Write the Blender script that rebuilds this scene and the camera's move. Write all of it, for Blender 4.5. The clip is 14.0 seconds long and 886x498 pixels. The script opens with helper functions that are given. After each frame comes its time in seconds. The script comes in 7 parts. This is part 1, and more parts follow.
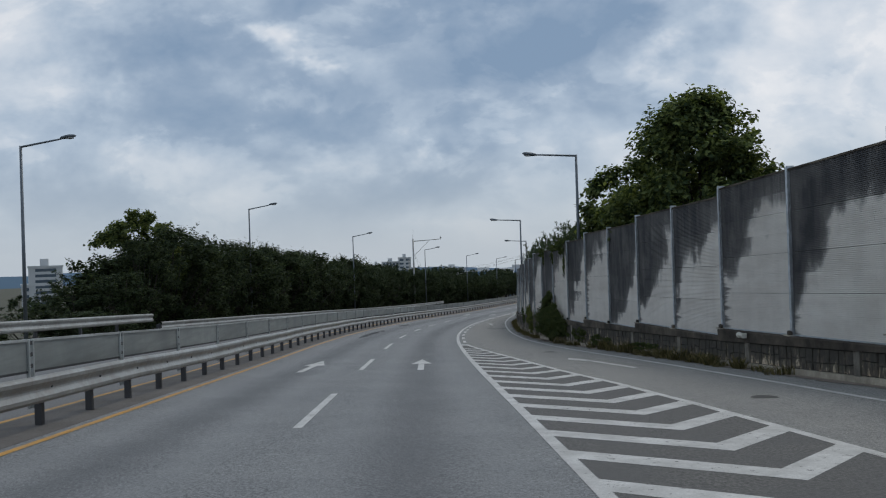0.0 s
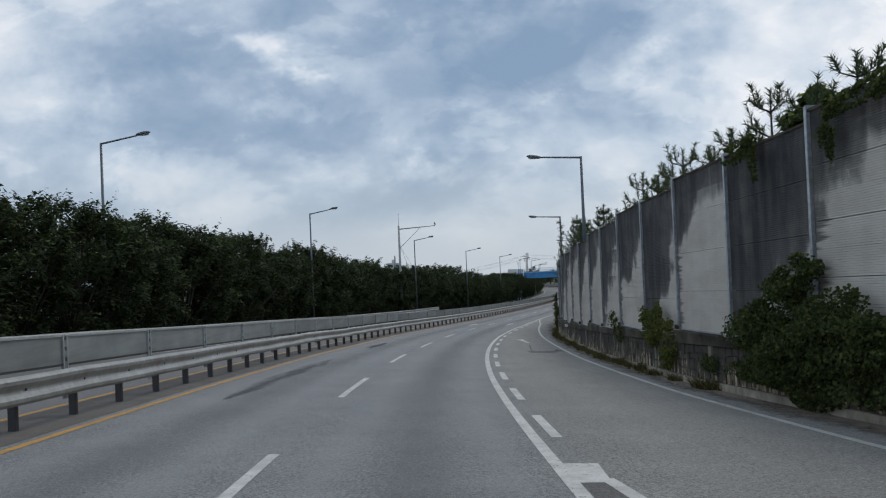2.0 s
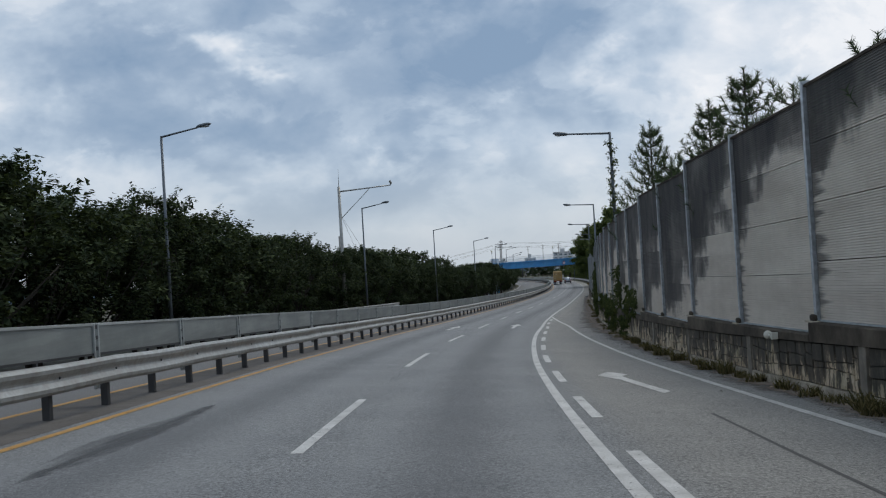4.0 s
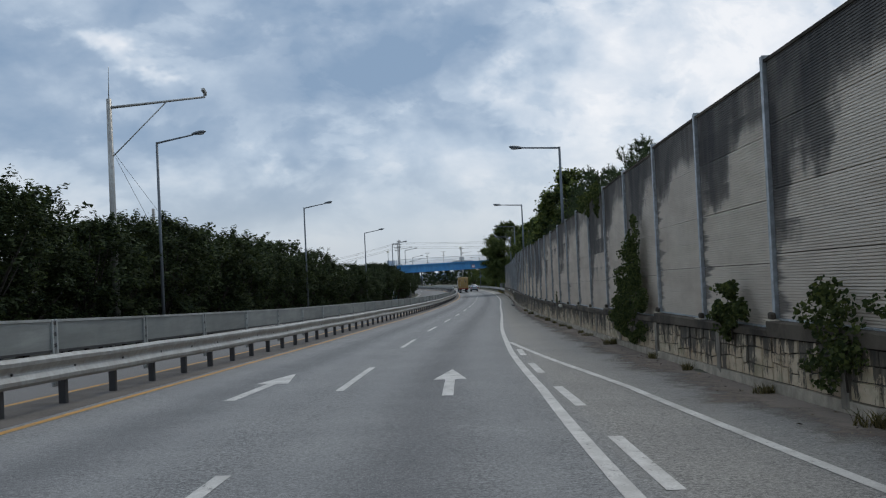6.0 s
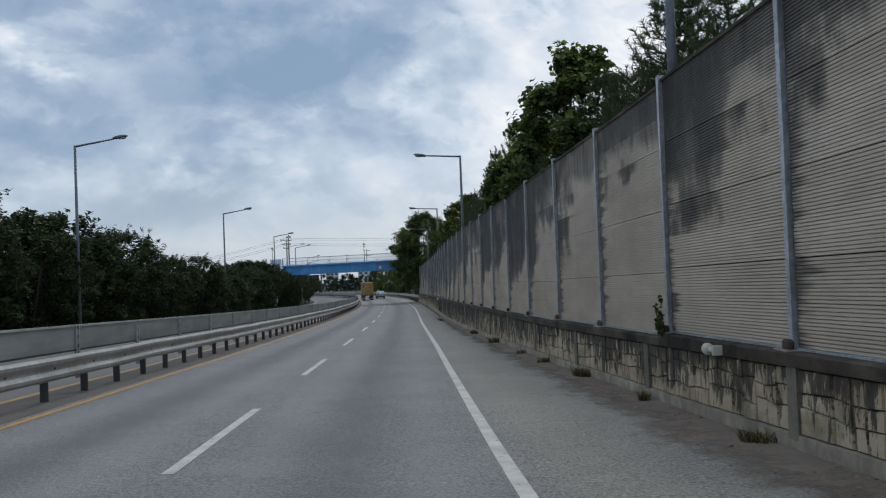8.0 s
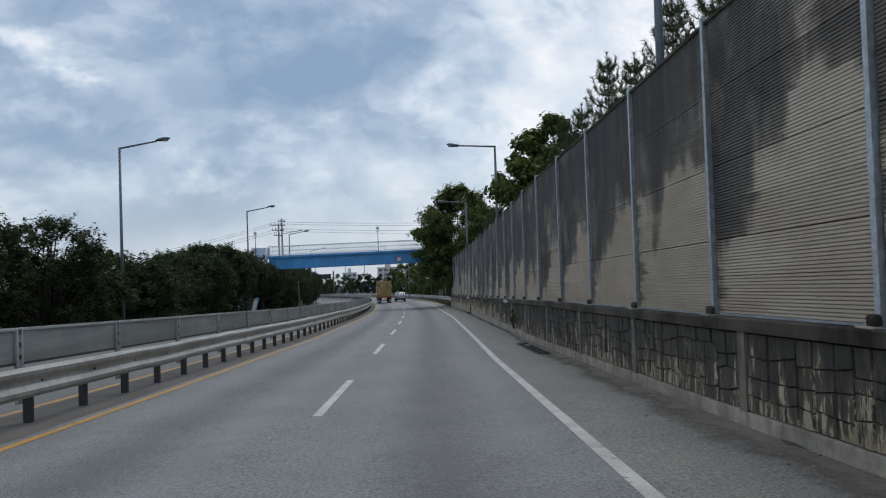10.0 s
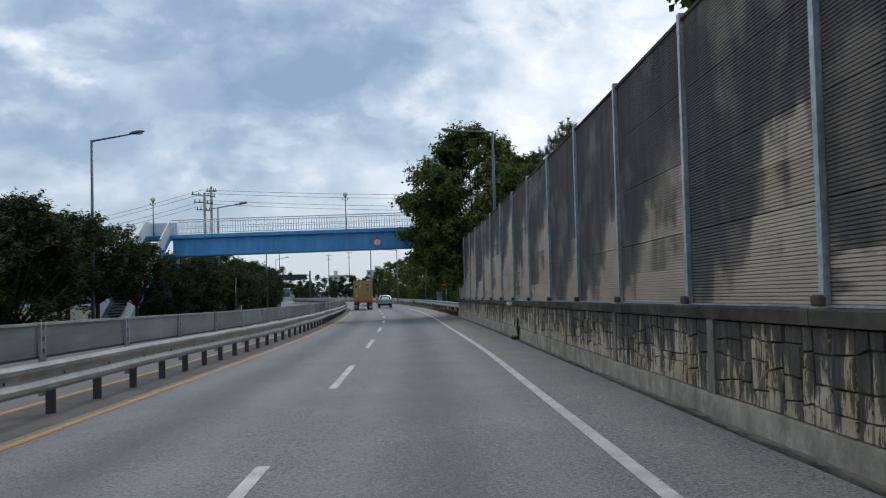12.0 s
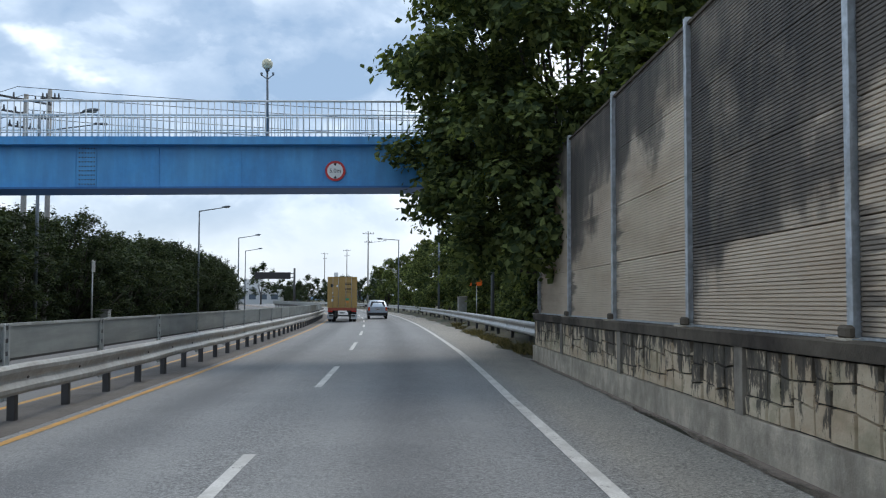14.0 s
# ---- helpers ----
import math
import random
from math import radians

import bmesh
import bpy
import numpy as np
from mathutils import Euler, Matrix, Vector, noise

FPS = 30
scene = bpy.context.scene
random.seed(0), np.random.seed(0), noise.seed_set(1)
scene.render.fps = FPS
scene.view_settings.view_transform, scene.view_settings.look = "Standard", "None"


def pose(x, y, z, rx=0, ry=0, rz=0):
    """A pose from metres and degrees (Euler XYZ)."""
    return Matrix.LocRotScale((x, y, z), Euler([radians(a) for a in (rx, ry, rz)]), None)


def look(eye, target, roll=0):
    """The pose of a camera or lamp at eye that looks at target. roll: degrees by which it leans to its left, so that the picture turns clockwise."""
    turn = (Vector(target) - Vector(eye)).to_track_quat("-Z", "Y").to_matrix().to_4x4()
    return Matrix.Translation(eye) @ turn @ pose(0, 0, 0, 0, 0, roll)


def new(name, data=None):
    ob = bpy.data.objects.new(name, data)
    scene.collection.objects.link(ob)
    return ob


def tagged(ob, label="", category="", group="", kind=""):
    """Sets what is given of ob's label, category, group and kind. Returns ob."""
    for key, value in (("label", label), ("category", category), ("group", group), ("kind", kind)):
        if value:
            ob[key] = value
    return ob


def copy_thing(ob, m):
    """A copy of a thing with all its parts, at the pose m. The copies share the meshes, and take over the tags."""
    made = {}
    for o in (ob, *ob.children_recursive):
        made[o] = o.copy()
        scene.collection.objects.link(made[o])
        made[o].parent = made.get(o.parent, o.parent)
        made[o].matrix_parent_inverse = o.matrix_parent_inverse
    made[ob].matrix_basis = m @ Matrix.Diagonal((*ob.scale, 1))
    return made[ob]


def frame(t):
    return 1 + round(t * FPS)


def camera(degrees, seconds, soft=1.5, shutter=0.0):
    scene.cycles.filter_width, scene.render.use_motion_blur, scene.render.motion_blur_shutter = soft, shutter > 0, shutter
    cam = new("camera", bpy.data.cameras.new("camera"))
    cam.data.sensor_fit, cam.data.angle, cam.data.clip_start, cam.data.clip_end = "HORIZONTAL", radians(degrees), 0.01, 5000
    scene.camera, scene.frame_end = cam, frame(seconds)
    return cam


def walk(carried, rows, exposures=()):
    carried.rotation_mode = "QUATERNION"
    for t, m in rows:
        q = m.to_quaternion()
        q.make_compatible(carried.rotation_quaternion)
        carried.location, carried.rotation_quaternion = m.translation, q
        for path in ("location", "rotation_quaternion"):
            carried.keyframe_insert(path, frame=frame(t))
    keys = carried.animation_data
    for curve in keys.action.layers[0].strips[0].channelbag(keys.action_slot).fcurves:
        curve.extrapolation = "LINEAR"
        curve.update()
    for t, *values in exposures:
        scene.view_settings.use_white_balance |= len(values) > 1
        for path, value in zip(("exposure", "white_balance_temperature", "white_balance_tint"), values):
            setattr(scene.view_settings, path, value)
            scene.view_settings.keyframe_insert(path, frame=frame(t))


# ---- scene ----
cam = camera(57.5, 14.0, soft=1.15)
PATH = [
    (0, (0.0, 0.0, 1.75), (0.049, 1.999, 1.76), -1.8),
    (0.5, (-0.001, 8.1, 1.112), (0.035, 10.1, 1.126), -2.3),
    (1, (-0.019, 16.208, 0.538), (0.023, 18.208, 0.556), -2.2),
    (1.5, (0.022, 24.369, -0.021), (0.082, 26.368, 0.004), -2.3),
    (2, (0.129, 32.531, -0.55), (0.202, 34.53, -0.52), -2.4),
    (2.5, (0.314, 40.697, -1.148), (0.398, 42.695, -1.12), -2.7),
    (3, (0.545, 48.707, -1.679), (0.648, 50.705, -1.65), -3.0),
    (3.5, (0.925, 56.832, -2.237), (1.058, 58.828, -2.219), -3.5),
    (4, (1.358, 64.778, -2.765), (1.524, 66.771, -2.743), -3.4),
    (4.2, (1.605, 67.883, -2.965), (1.787, 69.874, -2.942), -3.6),
    (6.3, (7.01, 101.372, -4.911), (7.475, 103.317, -4.874), -2.8),
    (6.5, (7.755, 104.435, -5.012), (8.25, 106.373, -4.974), -3.0),
    (7, (9.662, 112.206, -5.302), (10.229, 114.123, -5.262), -2.6),
    (7.5, (11.634, 119.897, -5.642), (12.265, 121.794, -5.595), -2.3),
    (8, (13.72, 127.536, -5.972), (14.362, 129.43, -5.928), -2.2),
    (8.5, (15.753, 135.317, -6.328), (16.364, 137.221, -6.279), -2.3),
    (8.7, (16.571, 138.49, -6.469), (17.163, 140.399, -6.418), -2.0),
    (10.8, (26.099, 174.202, -7.789), (26.696, 176.111, -7.732), -1.8),
    (11, (27.064, 177.541, -7.908), (27.67, 179.446, -7.851), -1.7),
    (11.5, (29.454, 185.942, -8.2), (30.062, 187.846, -8.137), -1.6),
    (12, (31.889, 194.39, -8.455), (32.499, 196.294, -8.387), -1.4),
    (12.5, (34.342, 202.919, -8.64), (34.958, 204.82, -8.568), -1.2),
    (13, (36.912, 211.776, -8.827), (37.53, 213.676, -8.755), -0.8),
    (13.5, (39.44, 220.791, -9.091), (40.054, 222.692, -9.01), -0.3),
    (14, (41.863, 229.912, -9.304), (42.454, 231.821, -9.218), 0.2),
]
EXPOSURES = [(0, -0.16), (1.5, -0.06), (2.5, 0.0), (4, -0.02), (7, 0.02), (11, 0.14), (12.5, 0.22), (13.3, 0.26), (13.6, 0.38), (14, 0.62)]
walk(cam, [(t, look(eye, target, roll)) for t, eye, target, roll in PATH], EXPOSURES)

# ---- world, sun and sky ----
SUN_EL, SUN_AZ = 52.0, 35.0


def nd(tree, kind, **inputs):
    n = tree.nodes.new(kind)
    for k, v in inputs.items():
        n.inputs[k.replace("_", " ")].default_value = v
    return n


def math_node(tree, op, a, b=None):
    n = tree.nodes.new("ShaderNodeMath")
    n.operation = op
    for i, v in enumerate((a, b)):
        if v is None:
            continue
        if isinstance(v, (int, float)):
            n.inputs[i].default_value = v
        else:
            tree.links.new(v, n.inputs[i])
    return n.outputs[0]


def ramp(tree, fac, stops):
    n = tree.nodes.new("ShaderNodeValToRGB")
    el = n.color_ramp.elements
    while len(el) < len(stops):
        el.new(0.5)
    for e, (p, c) in zip(el, stops):
        e.position = p
        e.color = (*c, 1) if len(c) == 3 else c
    tree.links.new(fac, n.inputs[0])
    return n.outputs[0]


def mix_rgb(tree, fac, a, b, mode="MIX"):
    n = tree.nodes.new("ShaderNodeMix")
    n.data_type, n.blend_type = "RGBA", mode
    for sock, v in ((n.inputs[0], fac), (n.inputs[6], a), (n.inputs[7], b)):
        if isinstance(v, (int, float)):
            sock.default_value = v
        elif isinstance(v, tuple):
            sock.default_value = (*v, 1)
        else:
            tree.links.new(v, sock)
    return n.outputs[2]


world = bpy.data.worlds.new("overcast_sky")
scene.world = world
world.use_nodes = True
wt = world.node_tree
wt.nodes.clear()
sky = wt.nodes.new("ShaderNodeTexSky")
sky.sky_type, sky.sun_disc = "NISHITA", False
sky.sun_elevation, sky.sun_rotation = radians(SUN_EL), radians(SUN_AZ)
w_co = wt.nodes.new("ShaderNodeTexCoord")
# direction on a flat picture plane ahead: u to the right, v up
w_sep = wt.nodes.new("ShaderNodeSeparateXYZ")
wt.links.new(w_co.outputs["Generated"], w_sep.inputs[0])
w_y = math_node(wt, "MAXIMUM", math_node(wt, "ABSOLUTE", w_sep.outputs[1]), 0.22)
w_u = math_node(wt, "DIVIDE", w_sep.outputs[0], w_y)
w_v = math_node(wt, "DIVIDE", w_sep.outputs[2], w_y)
w_flat = wt.nodes.new("ShaderNodeCombineXYZ")
wt.links.new(w_u, w_flat.inputs[0])
wt.links.new(w_v, w_flat.inputs[1])
w_map = wt.nodes.new("ShaderNodeMapping")
w_map.inputs["Location"].default_value = (0.0, 0.0, 3.7)
w_map.inputs["Rotation"].default_value = (0, 0, radians(-14))
w_map.inputs["Scale"].default_value = (1.0, 1.4, 1.0)
wt.links.new(w_flat.outputs[0], w_map.inputs[0])
n_warp = nd(wt, "ShaderNodeTexNoise", Scale=4.5, Detail=5.0, Roughness=0.6)
n_big = nd(wt, "ShaderNodeTexNoise", Scale=3.4, Detail=8.0, Roughness=0.52)
n_fine = nd(wt, "ShaderNodeTexNoise", Scale=9.0, Detail=7.0, Roughness=0.50, Distortion=0.2)
for n in (n_warp, n_big, n_fine):
    wt.links.new(w_map.outputs[0], n.inputs["Vector"])
w_off = wt.nodes.new("ShaderNodeSeparateColor")
wt.links.new(n_warp.outputs["Color"], w_off.inputs[0])
w_u2 = math_node(wt, "ADD", w_u, math_node(wt, "MULTIPLY", math_node(wt, "SUBTRACT", w_off.outputs[0], 0.5), 0.42))
w_v2 = math_node(wt, "ADD", w_v, math_node(wt, "MULTIPLY", math_node(wt, "SUBTRACT", w_off.outputs[1], 0.5), 0.20))


def cloud_bank(u, v, a, b, amount):
    """A soft mass of cloud at (u, v), a wide and b high: positive is bright, negative dark."""
    du = math_node(wt, "DIVIDE", math_node(wt, "SUBTRACT", w_u2, u), a)
    dv = math_node(wt, "DIVIDE", math_node(wt, "SUBTRACT", w_v2, v), b)
    r2 = math_node(wt, "ADD", math_node(wt, "MULTIPLY", du, du), math_node(wt, "MULTIPLY", dv, dv))
    return math_node(wt, "MULTIPLY", math_node(wt, "POWER", 2.718, math_node(wt, "MULTIPLY", r2, -1.0)), amount)


cloud = math_node(wt, "ADD", math_node(wt, "MULTIPLY", n_big.outputs[0], 0.40), math_node(wt, "ADD", math_node(wt, "MULTIPLY", n_fine.outputs[0], 0.62), -0.03))
w_map2 = wt.nodes.new("ShaderNodeMapping")
w_map2.inputs["Location"].default_value = (2.0, 0.4, 1.3)
w_map2.inputs["Rotation"].default_value = (0, 0, radians(-10))
w_map2.inputs["Scale"].default_value = (1.0, 1.6, 1.0)
wt.links.new(w_flat.outputs[0], w_map2.inputs[0])
n_wisp = nd(wt, "ShaderNodeTexNoise", Scale=7.5, Detail=8.0, Roughness=0.56, Distortion=0.25)
wt.links.new(w_map2.outputs[0], n_wisp.inputs["Vector"])
wisp = ramp(wt, n_wisp.outputs[0], [(0.34, (0, 0, 0)), (0.52, (0.42, 0.42, 0.42)), (0.565, (0.75, 0.75, 0.75)), (0.70, (1, 1, 1))])
cloud = math_node(wt, "ADD", cloud, math_node(wt, "MULTIPLY", math_node(wt, "SUBTRACT", wisp, 0.45), 0.21))
for bank in ((0.04, 0.235, 0.20, 0.075, -0.26), (0.16, 0.29, 0.16, 0.05, -0.14), (-0.24, 0.27, 0.12, 0.06, -0.12), (-0.05, 0.085, 0.14, 0.022, -0.16), (-0.28, 0.17, 0.10, 0.03, -0.08),
             (-0.50, 0.22, 0.14, 0.10, 0.16), (-0.54, 0.32, 0.17, 0.09, 0.18), (-0.36, 0.19, 0.10, 0.03, 0.12), (-0.30, 0.11, 0.08, 0.02, 0.10), (-0.48, 0.10, 0.12, 0.03, -0.08),
             (-0.205, 0.268, 0.035, 0.016, 0.30), (-0.17, 0.240, 0.03, 0.010, 0.22), (-0.12, 0.140, 0.07, 0.016, 0.16), (-0.01, 0.130, 0.03, 0.012, 0.16), (0.12, 0.17, 0.08, 0.03, 0.08),
             (0.33, 0.245, 0.06, 0.03, 0.14), (0.43, 0.21, 0.06, 0.04, 0.16), (0.56, 0.29, 0.14, 0.12, 0.20), (0.82, 0.34, 0.28, 0.22, 0.18), (0.28, 0.31, 0.10, 0.04, -0.10), (0.26, 0.14, 0.14, 0.03, 0.06),
             (0.34, 0.10, 0.12, 0.03, -0.05), (-0.75, 0.3, 0.3, 0.2, -0.06), (0.05, 0.36, 0.30, 0.04, -0.08)):
    cloud = math_node(wt, "ADD", cloud, cloud_bank(*bank))
cloud = math_node(wt, "ADD", math_node(wt, "MULTIPLY", cloud, 0.78), 0.105)
cloud_col = ramp(wt, cloud, [(0.27, (0.208, 0.302, 0.436)), (0.39, (0.295, 0.385, 0.510)), (0.49, (0.424, 0.512, 0.624)), (0.59, (0.590, 0.652, 0.732)), (0.74, (0.80, 0.815, 0.845))])
# paler haze low down
haze = ramp(wt, w_sep.outputs[2], [(0.0, (1, 1, 1)), (0.05, (0.6, 0.6, 0.6)), (0.14, (0, 0, 0))])
cloud_col = mix_rgb(wt, haze, cloud_col, (0.48, 0.54, 0.605))
bg_sky = nd(wt, "ShaderNodeBackground", Strength=0.10)
wt.links.new(sky.outputs[0], bg_sky.inputs[0])
bg_cloud = nd(wt, "ShaderNodeBackground", Strength=1.12)
wt.links.new(cloud_col, bg_cloud.inputs[0])
w_mix = nd(wt, "ShaderNodeMixShader", Fac=0.93)
wt.links.new(bg_sky.outputs[0], w_mix.inputs[1])
wt.links.new(bg_cloud.outputs[0], w_mix.inputs[2])
wt.links.new(w_mix.outputs[0], wt.nodes.new("ShaderNodeOutputWorld").inputs[0])

sun_data = bpy.data.lights.new("sun", "SUN")
sun_data.energy, sun_data.angle, sun_data.color = 1.0, radians(25), (1.0, 0.94, 0.84)
sun = new("sun", sun_data)
sun.matrix_world = Euler((radians(90 - SUN_EL), 0, radians(180 - SUN_AZ))).to_matrix().to_4x4()

# ---- materials ----


def material(name, base, rough=0.8, metal=0.0, grain=None, stain=None, bump=None, spec=0.5, vary=0.0, coat=0.0, wear=None):
    """base: colour. grain/stain: (scale, colour, amount). bump: (scale, strength). vary: brightness spread between pieces."""
    m = bpy.data.materials.new(name)
    m.use_nodes = True
    t = m.node_tree
    b = t.nodes["Principled BSDF"]
    b.inputs["Roughness"].default_value = rough
    b.inputs["Metallic"].default_value = metal
    b.inputs["Specular IOR Level"].default_value = spec
    b.inputs["Coat Weight"].default_value = coat
    co = t.nodes.new("ShaderNodeNewGeometry").outputs["Position"]
    col = base
    for layer in (grain, stain, wear):
        if not layer:
            continue
        scale, other, amount = layer[:3]
        n = nd(t, "ShaderNodeTexNoise", Scale=scale, Detail=6.0, Roughness=0.6)
        if len(layer) > 3:
            mp = t.nodes.new("ShaderNodeMapping")
            mp.inputs["Scale"].default_value = layer[3]
            t.links.new(co, mp.inputs[0])
            t.links.new(mp.outputs[0], n.inputs["Vector"])
        else:
            t.links.new(co, n.inputs["Vector"])
        f = ramp(t, n.outputs[0], [(0.38, (0, 0, 0)), (0.64, (1, 1, 1))])
        col = mix_rgb(t, math_node(t, "MULTIPLY", f, amount), col, other)
    if vary:
        info = t.nodes.new("ShaderNodeObjectInfo")
        v = math_node(t, "ADD", math_node(t, "MULTIPLY", info.outputs["Random"], 2 * vary), 1 - vary)
        hsv = t.nodes.new("ShaderNodeHueSaturation")
        t.links.new(v, hsv.inputs["Value"])
        if isinstance(col, tuple):
            hsv.inputs["Color"].default_value = (*col, 1)
        else:
            t.links.new(col, hsv.inputs["Color"])
        col = hsv.outputs[0]
    if isinstance(col, tuple):
        b.inputs["Base Color"].default_value = (*col, 1)
    else:
        t.links.new(col, b.inputs["Base Color"])
    if bump:
        n = nd(t, "ShaderNodeTexNoise", Scale=bump[0], Detail=5.0, Roughness=0.65)
        t.links.new(co, n.inputs["Vector"])
        bp = nd(t, "ShaderNodeBump", Strength=bump[1], Distance=0.02)
        t.links.new(n.outputs[0], bp.inputs["Height"])
        t.links.new(bp.outputs[0], b.inputs["Normal"])
    return m




def asphalt_material():
    """Grey asphalt with coarse grain and a darker oily band down the middle of each lane."""
    m = material("asphalt", (0.3, 0.3, 0.3), 0.82, bump=(45, 0.8))
    t = m.node_tree
    b = t.nodes["Principled BSDF"]
    pos = t.nodes.new("ShaderNodeNewGeometry").outputs["Position"]
    fine = nd(t, "ShaderNodeTexNoise", Scale=26.0, Detail=4.0, Roughness=0.75)
    mid = nd(t, "ShaderNodeTexNoise", Scale=6.0, Detail=5.0, Roughness=0.7)
    for n in (fine, mid):
        t.links.new(pos, n.inputs["Vector"])
    uv = t.nodes.new("ShaderNodeUVMap")
    uv.uv_map = "UVMap"
    sep = t.nodes.new("ShaderNodeSeparateXYZ")
    t.links.new(uv.outputs[0], sep.inputs[0])
    stretch = t.nodes.new("ShaderNodeCombineXYZ")
    t.links.new(sep.outputs[0], stretch.inputs[0])
    t.links.new(math_node(t, "MULTIPLY", sep.outputs[1], 0.05), stretch.inputs[1])
    streak = nd(t, "ShaderNodeTexNoise", Scale=1.6, Detail=5.0, Roughness=0.6)
    t.links.new(stretch.outputs[0], streak.inputs["Vector"])

    def stripe(centres, half):
        total = None
        for centre in centres:
            q = math_node(t, "DIVIDE", math_node(t, "SUBTRACT", sep.outputs[0], centre), half)
            g = math_node(t, "POWER", 2.718, math_node(t, "MULTIPLY", math_node(t, "MULTIPLY", q, q), -1.0))
            total = g if total is None else math_node(t, "ADD", total, g)
        return total

    band = stripe((1.85, -1.95), 0.58)
    tracks = stripe((0.85, 2.95, -0.95, -2.95), 0.34)
    col = ramp(t, fine.outputs[0], [(0.36, (0.055, 0.057, 0.060)), (0.50, (0.185, 0.186, 0.188)), (0.66, (0.36, 0.36, 0.355))])
    col = mix_rgb(t, math_node(t, "MULTIPLY", ramp(t, mid.outputs[0], [(0.38, (0, 0, 0)), (0.66, (1, 1, 1))]), 0.32), col, (0.235, 0.233, 0.228))
    worn = ramp(t, streak.outputs[0], [(0.36, (0, 0, 0)), (0.66, (1, 1, 1))])
    col = mix_rgb(t, math_node(t, "MULTIPLY", worn, 0.30), col, (0.25, 0.25, 0.246))
    col = mix_rgb(t, math_node(t, "MULTIPLY", band, math_node(t, "ADD", math_node(t, "MULTIPLY", streak.outputs[0], 0.7), 0.22)), col, (0.088, 0.090, 0.095))
    col = mix_rgb(t, math_node(t, "MULTIPLY", tracks, 0.30), col, (0.27, 0.272, 0.272))
    shoulder = t.nodes.new("ShaderNodeMapRange")
    shoulder.inputs[1].default_value, shoulder.inputs[2].default_value = 3.6, 4.3
    t.links.new(sep.outputs[0], shoulder.inputs[0])
    late = t.nodes.new("ShaderNodeMapRange")
    late.inputs[1].default_value, late.inputs[2].default_value = 125.0, 185.0
    late.inputs[3].default_value = 0.5
    t.links.new(sep.outputs[1], late.inputs[0])
    speck = nd(t, "ShaderNodeTexNoise", Scale=75.0, Detail=2.0, Roughness=0.6)
    blotch = nd(t, "ShaderNodeTexNoise", Scale=0.55, Detail=6.0, Roughness=0.65)
    for n in (speck, blotch):
        t.links.new(pos, n.inputs["Vector"])
    col = mix_rgb(t, math_node(t, "MULTIPLY", ramp(t, speck.outputs[0], [(0.56, (0, 0, 0)), (0.66, (1, 1, 1))]), 0.55), col, (0.40, 0.40, 0.40))
    col = mix_rgb(t, math_node(t, "MULTIPLY", ramp(t, speck.outputs[0], [(0.34, (1, 1, 1)), (0.44, (0, 0, 0))]), 0.6), col, (0.055, 0.056, 0.06))
    col = mix_rgb(t, math_node(t, "MULTIPLY", ramp(t, blotch.outputs[0], [(0.42, (1, 1, 1)), (0.60, (0, 0, 0))]), 0.30), col, mix_rgb(t, 1.0, col, (0.62, 0.63, 0.66), "MULTIPLY"))
    col = mix_rgb(t, 1.0, col, (1.07, 1.085, 1.085), "MULTIPLY")
    col = mix_rgb(t, math_node(t, "MULTIPLY", math_node(t, "MULTIPLY", shoulder.outputs[0], late.outputs[0]), 0.85), col, mix_rgb(t, 1.0, col, (1.34, 1.22, 1.04), "MULTIPLY"))
    t.links.new(col, b.inputs["Base Color"])
    return m


M_ASPHALT = asphalt_material()
M_ASPHALT_OLD = material("worn_asphalt", (0.18, 0.18, 0.18), 0.85, grain=(30, (0.09, 0.09, 0.09), 0.6), stain=(0.5, (0.17, 0.165, 0.16), 0.6), bump=(60, 0.5))
M_ASPHALT_DARK = material("dark_asphalt", (0.165, 0.157, 0.145), 0.85, grain=(26, (0.055, 0.053, 0.05), 0.9), stain=(0.6, (0.105, 0.102, 0.098), 0.8), bump=(45, 0.7))
M_WHITE = material("white_road_paint", (0.64, 0.63, 0.60), 0.6, grain=(40, (0.40, 0.39, 0.37), 0.6), stain=(2.2, (0.34, 0.33, 0.31), 0.7))
M_YELLOW = material("yellow_road_paint", (0.62, 0.31, 0.04), 0.6, grain=(40, (0.30, 0.18, 0.06), 0.5), stain=(2.0, (0.30, 0.2, 0.1), 0.6))


def chip_paint(m, scale=9.0):
    """Lets the asphalt show through where the paint has chipped away."""
    t = m.node_tree
    n = nd(t, "ShaderNodeTexNoise", Scale=scale, Detail=9.0, Roughness=0.78)
    t.links.new(t.nodes.new("ShaderNodeNewGeometry").outputs["Position"], n.inputs["Vector"])
    t.links.new(ramp(t, n.outputs[0], [(0.34, (0.1, 0.1, 0.1)), (0.42, (1, 1, 1))]), t.nodes["Principled BSDF"].inputs["Alpha"])


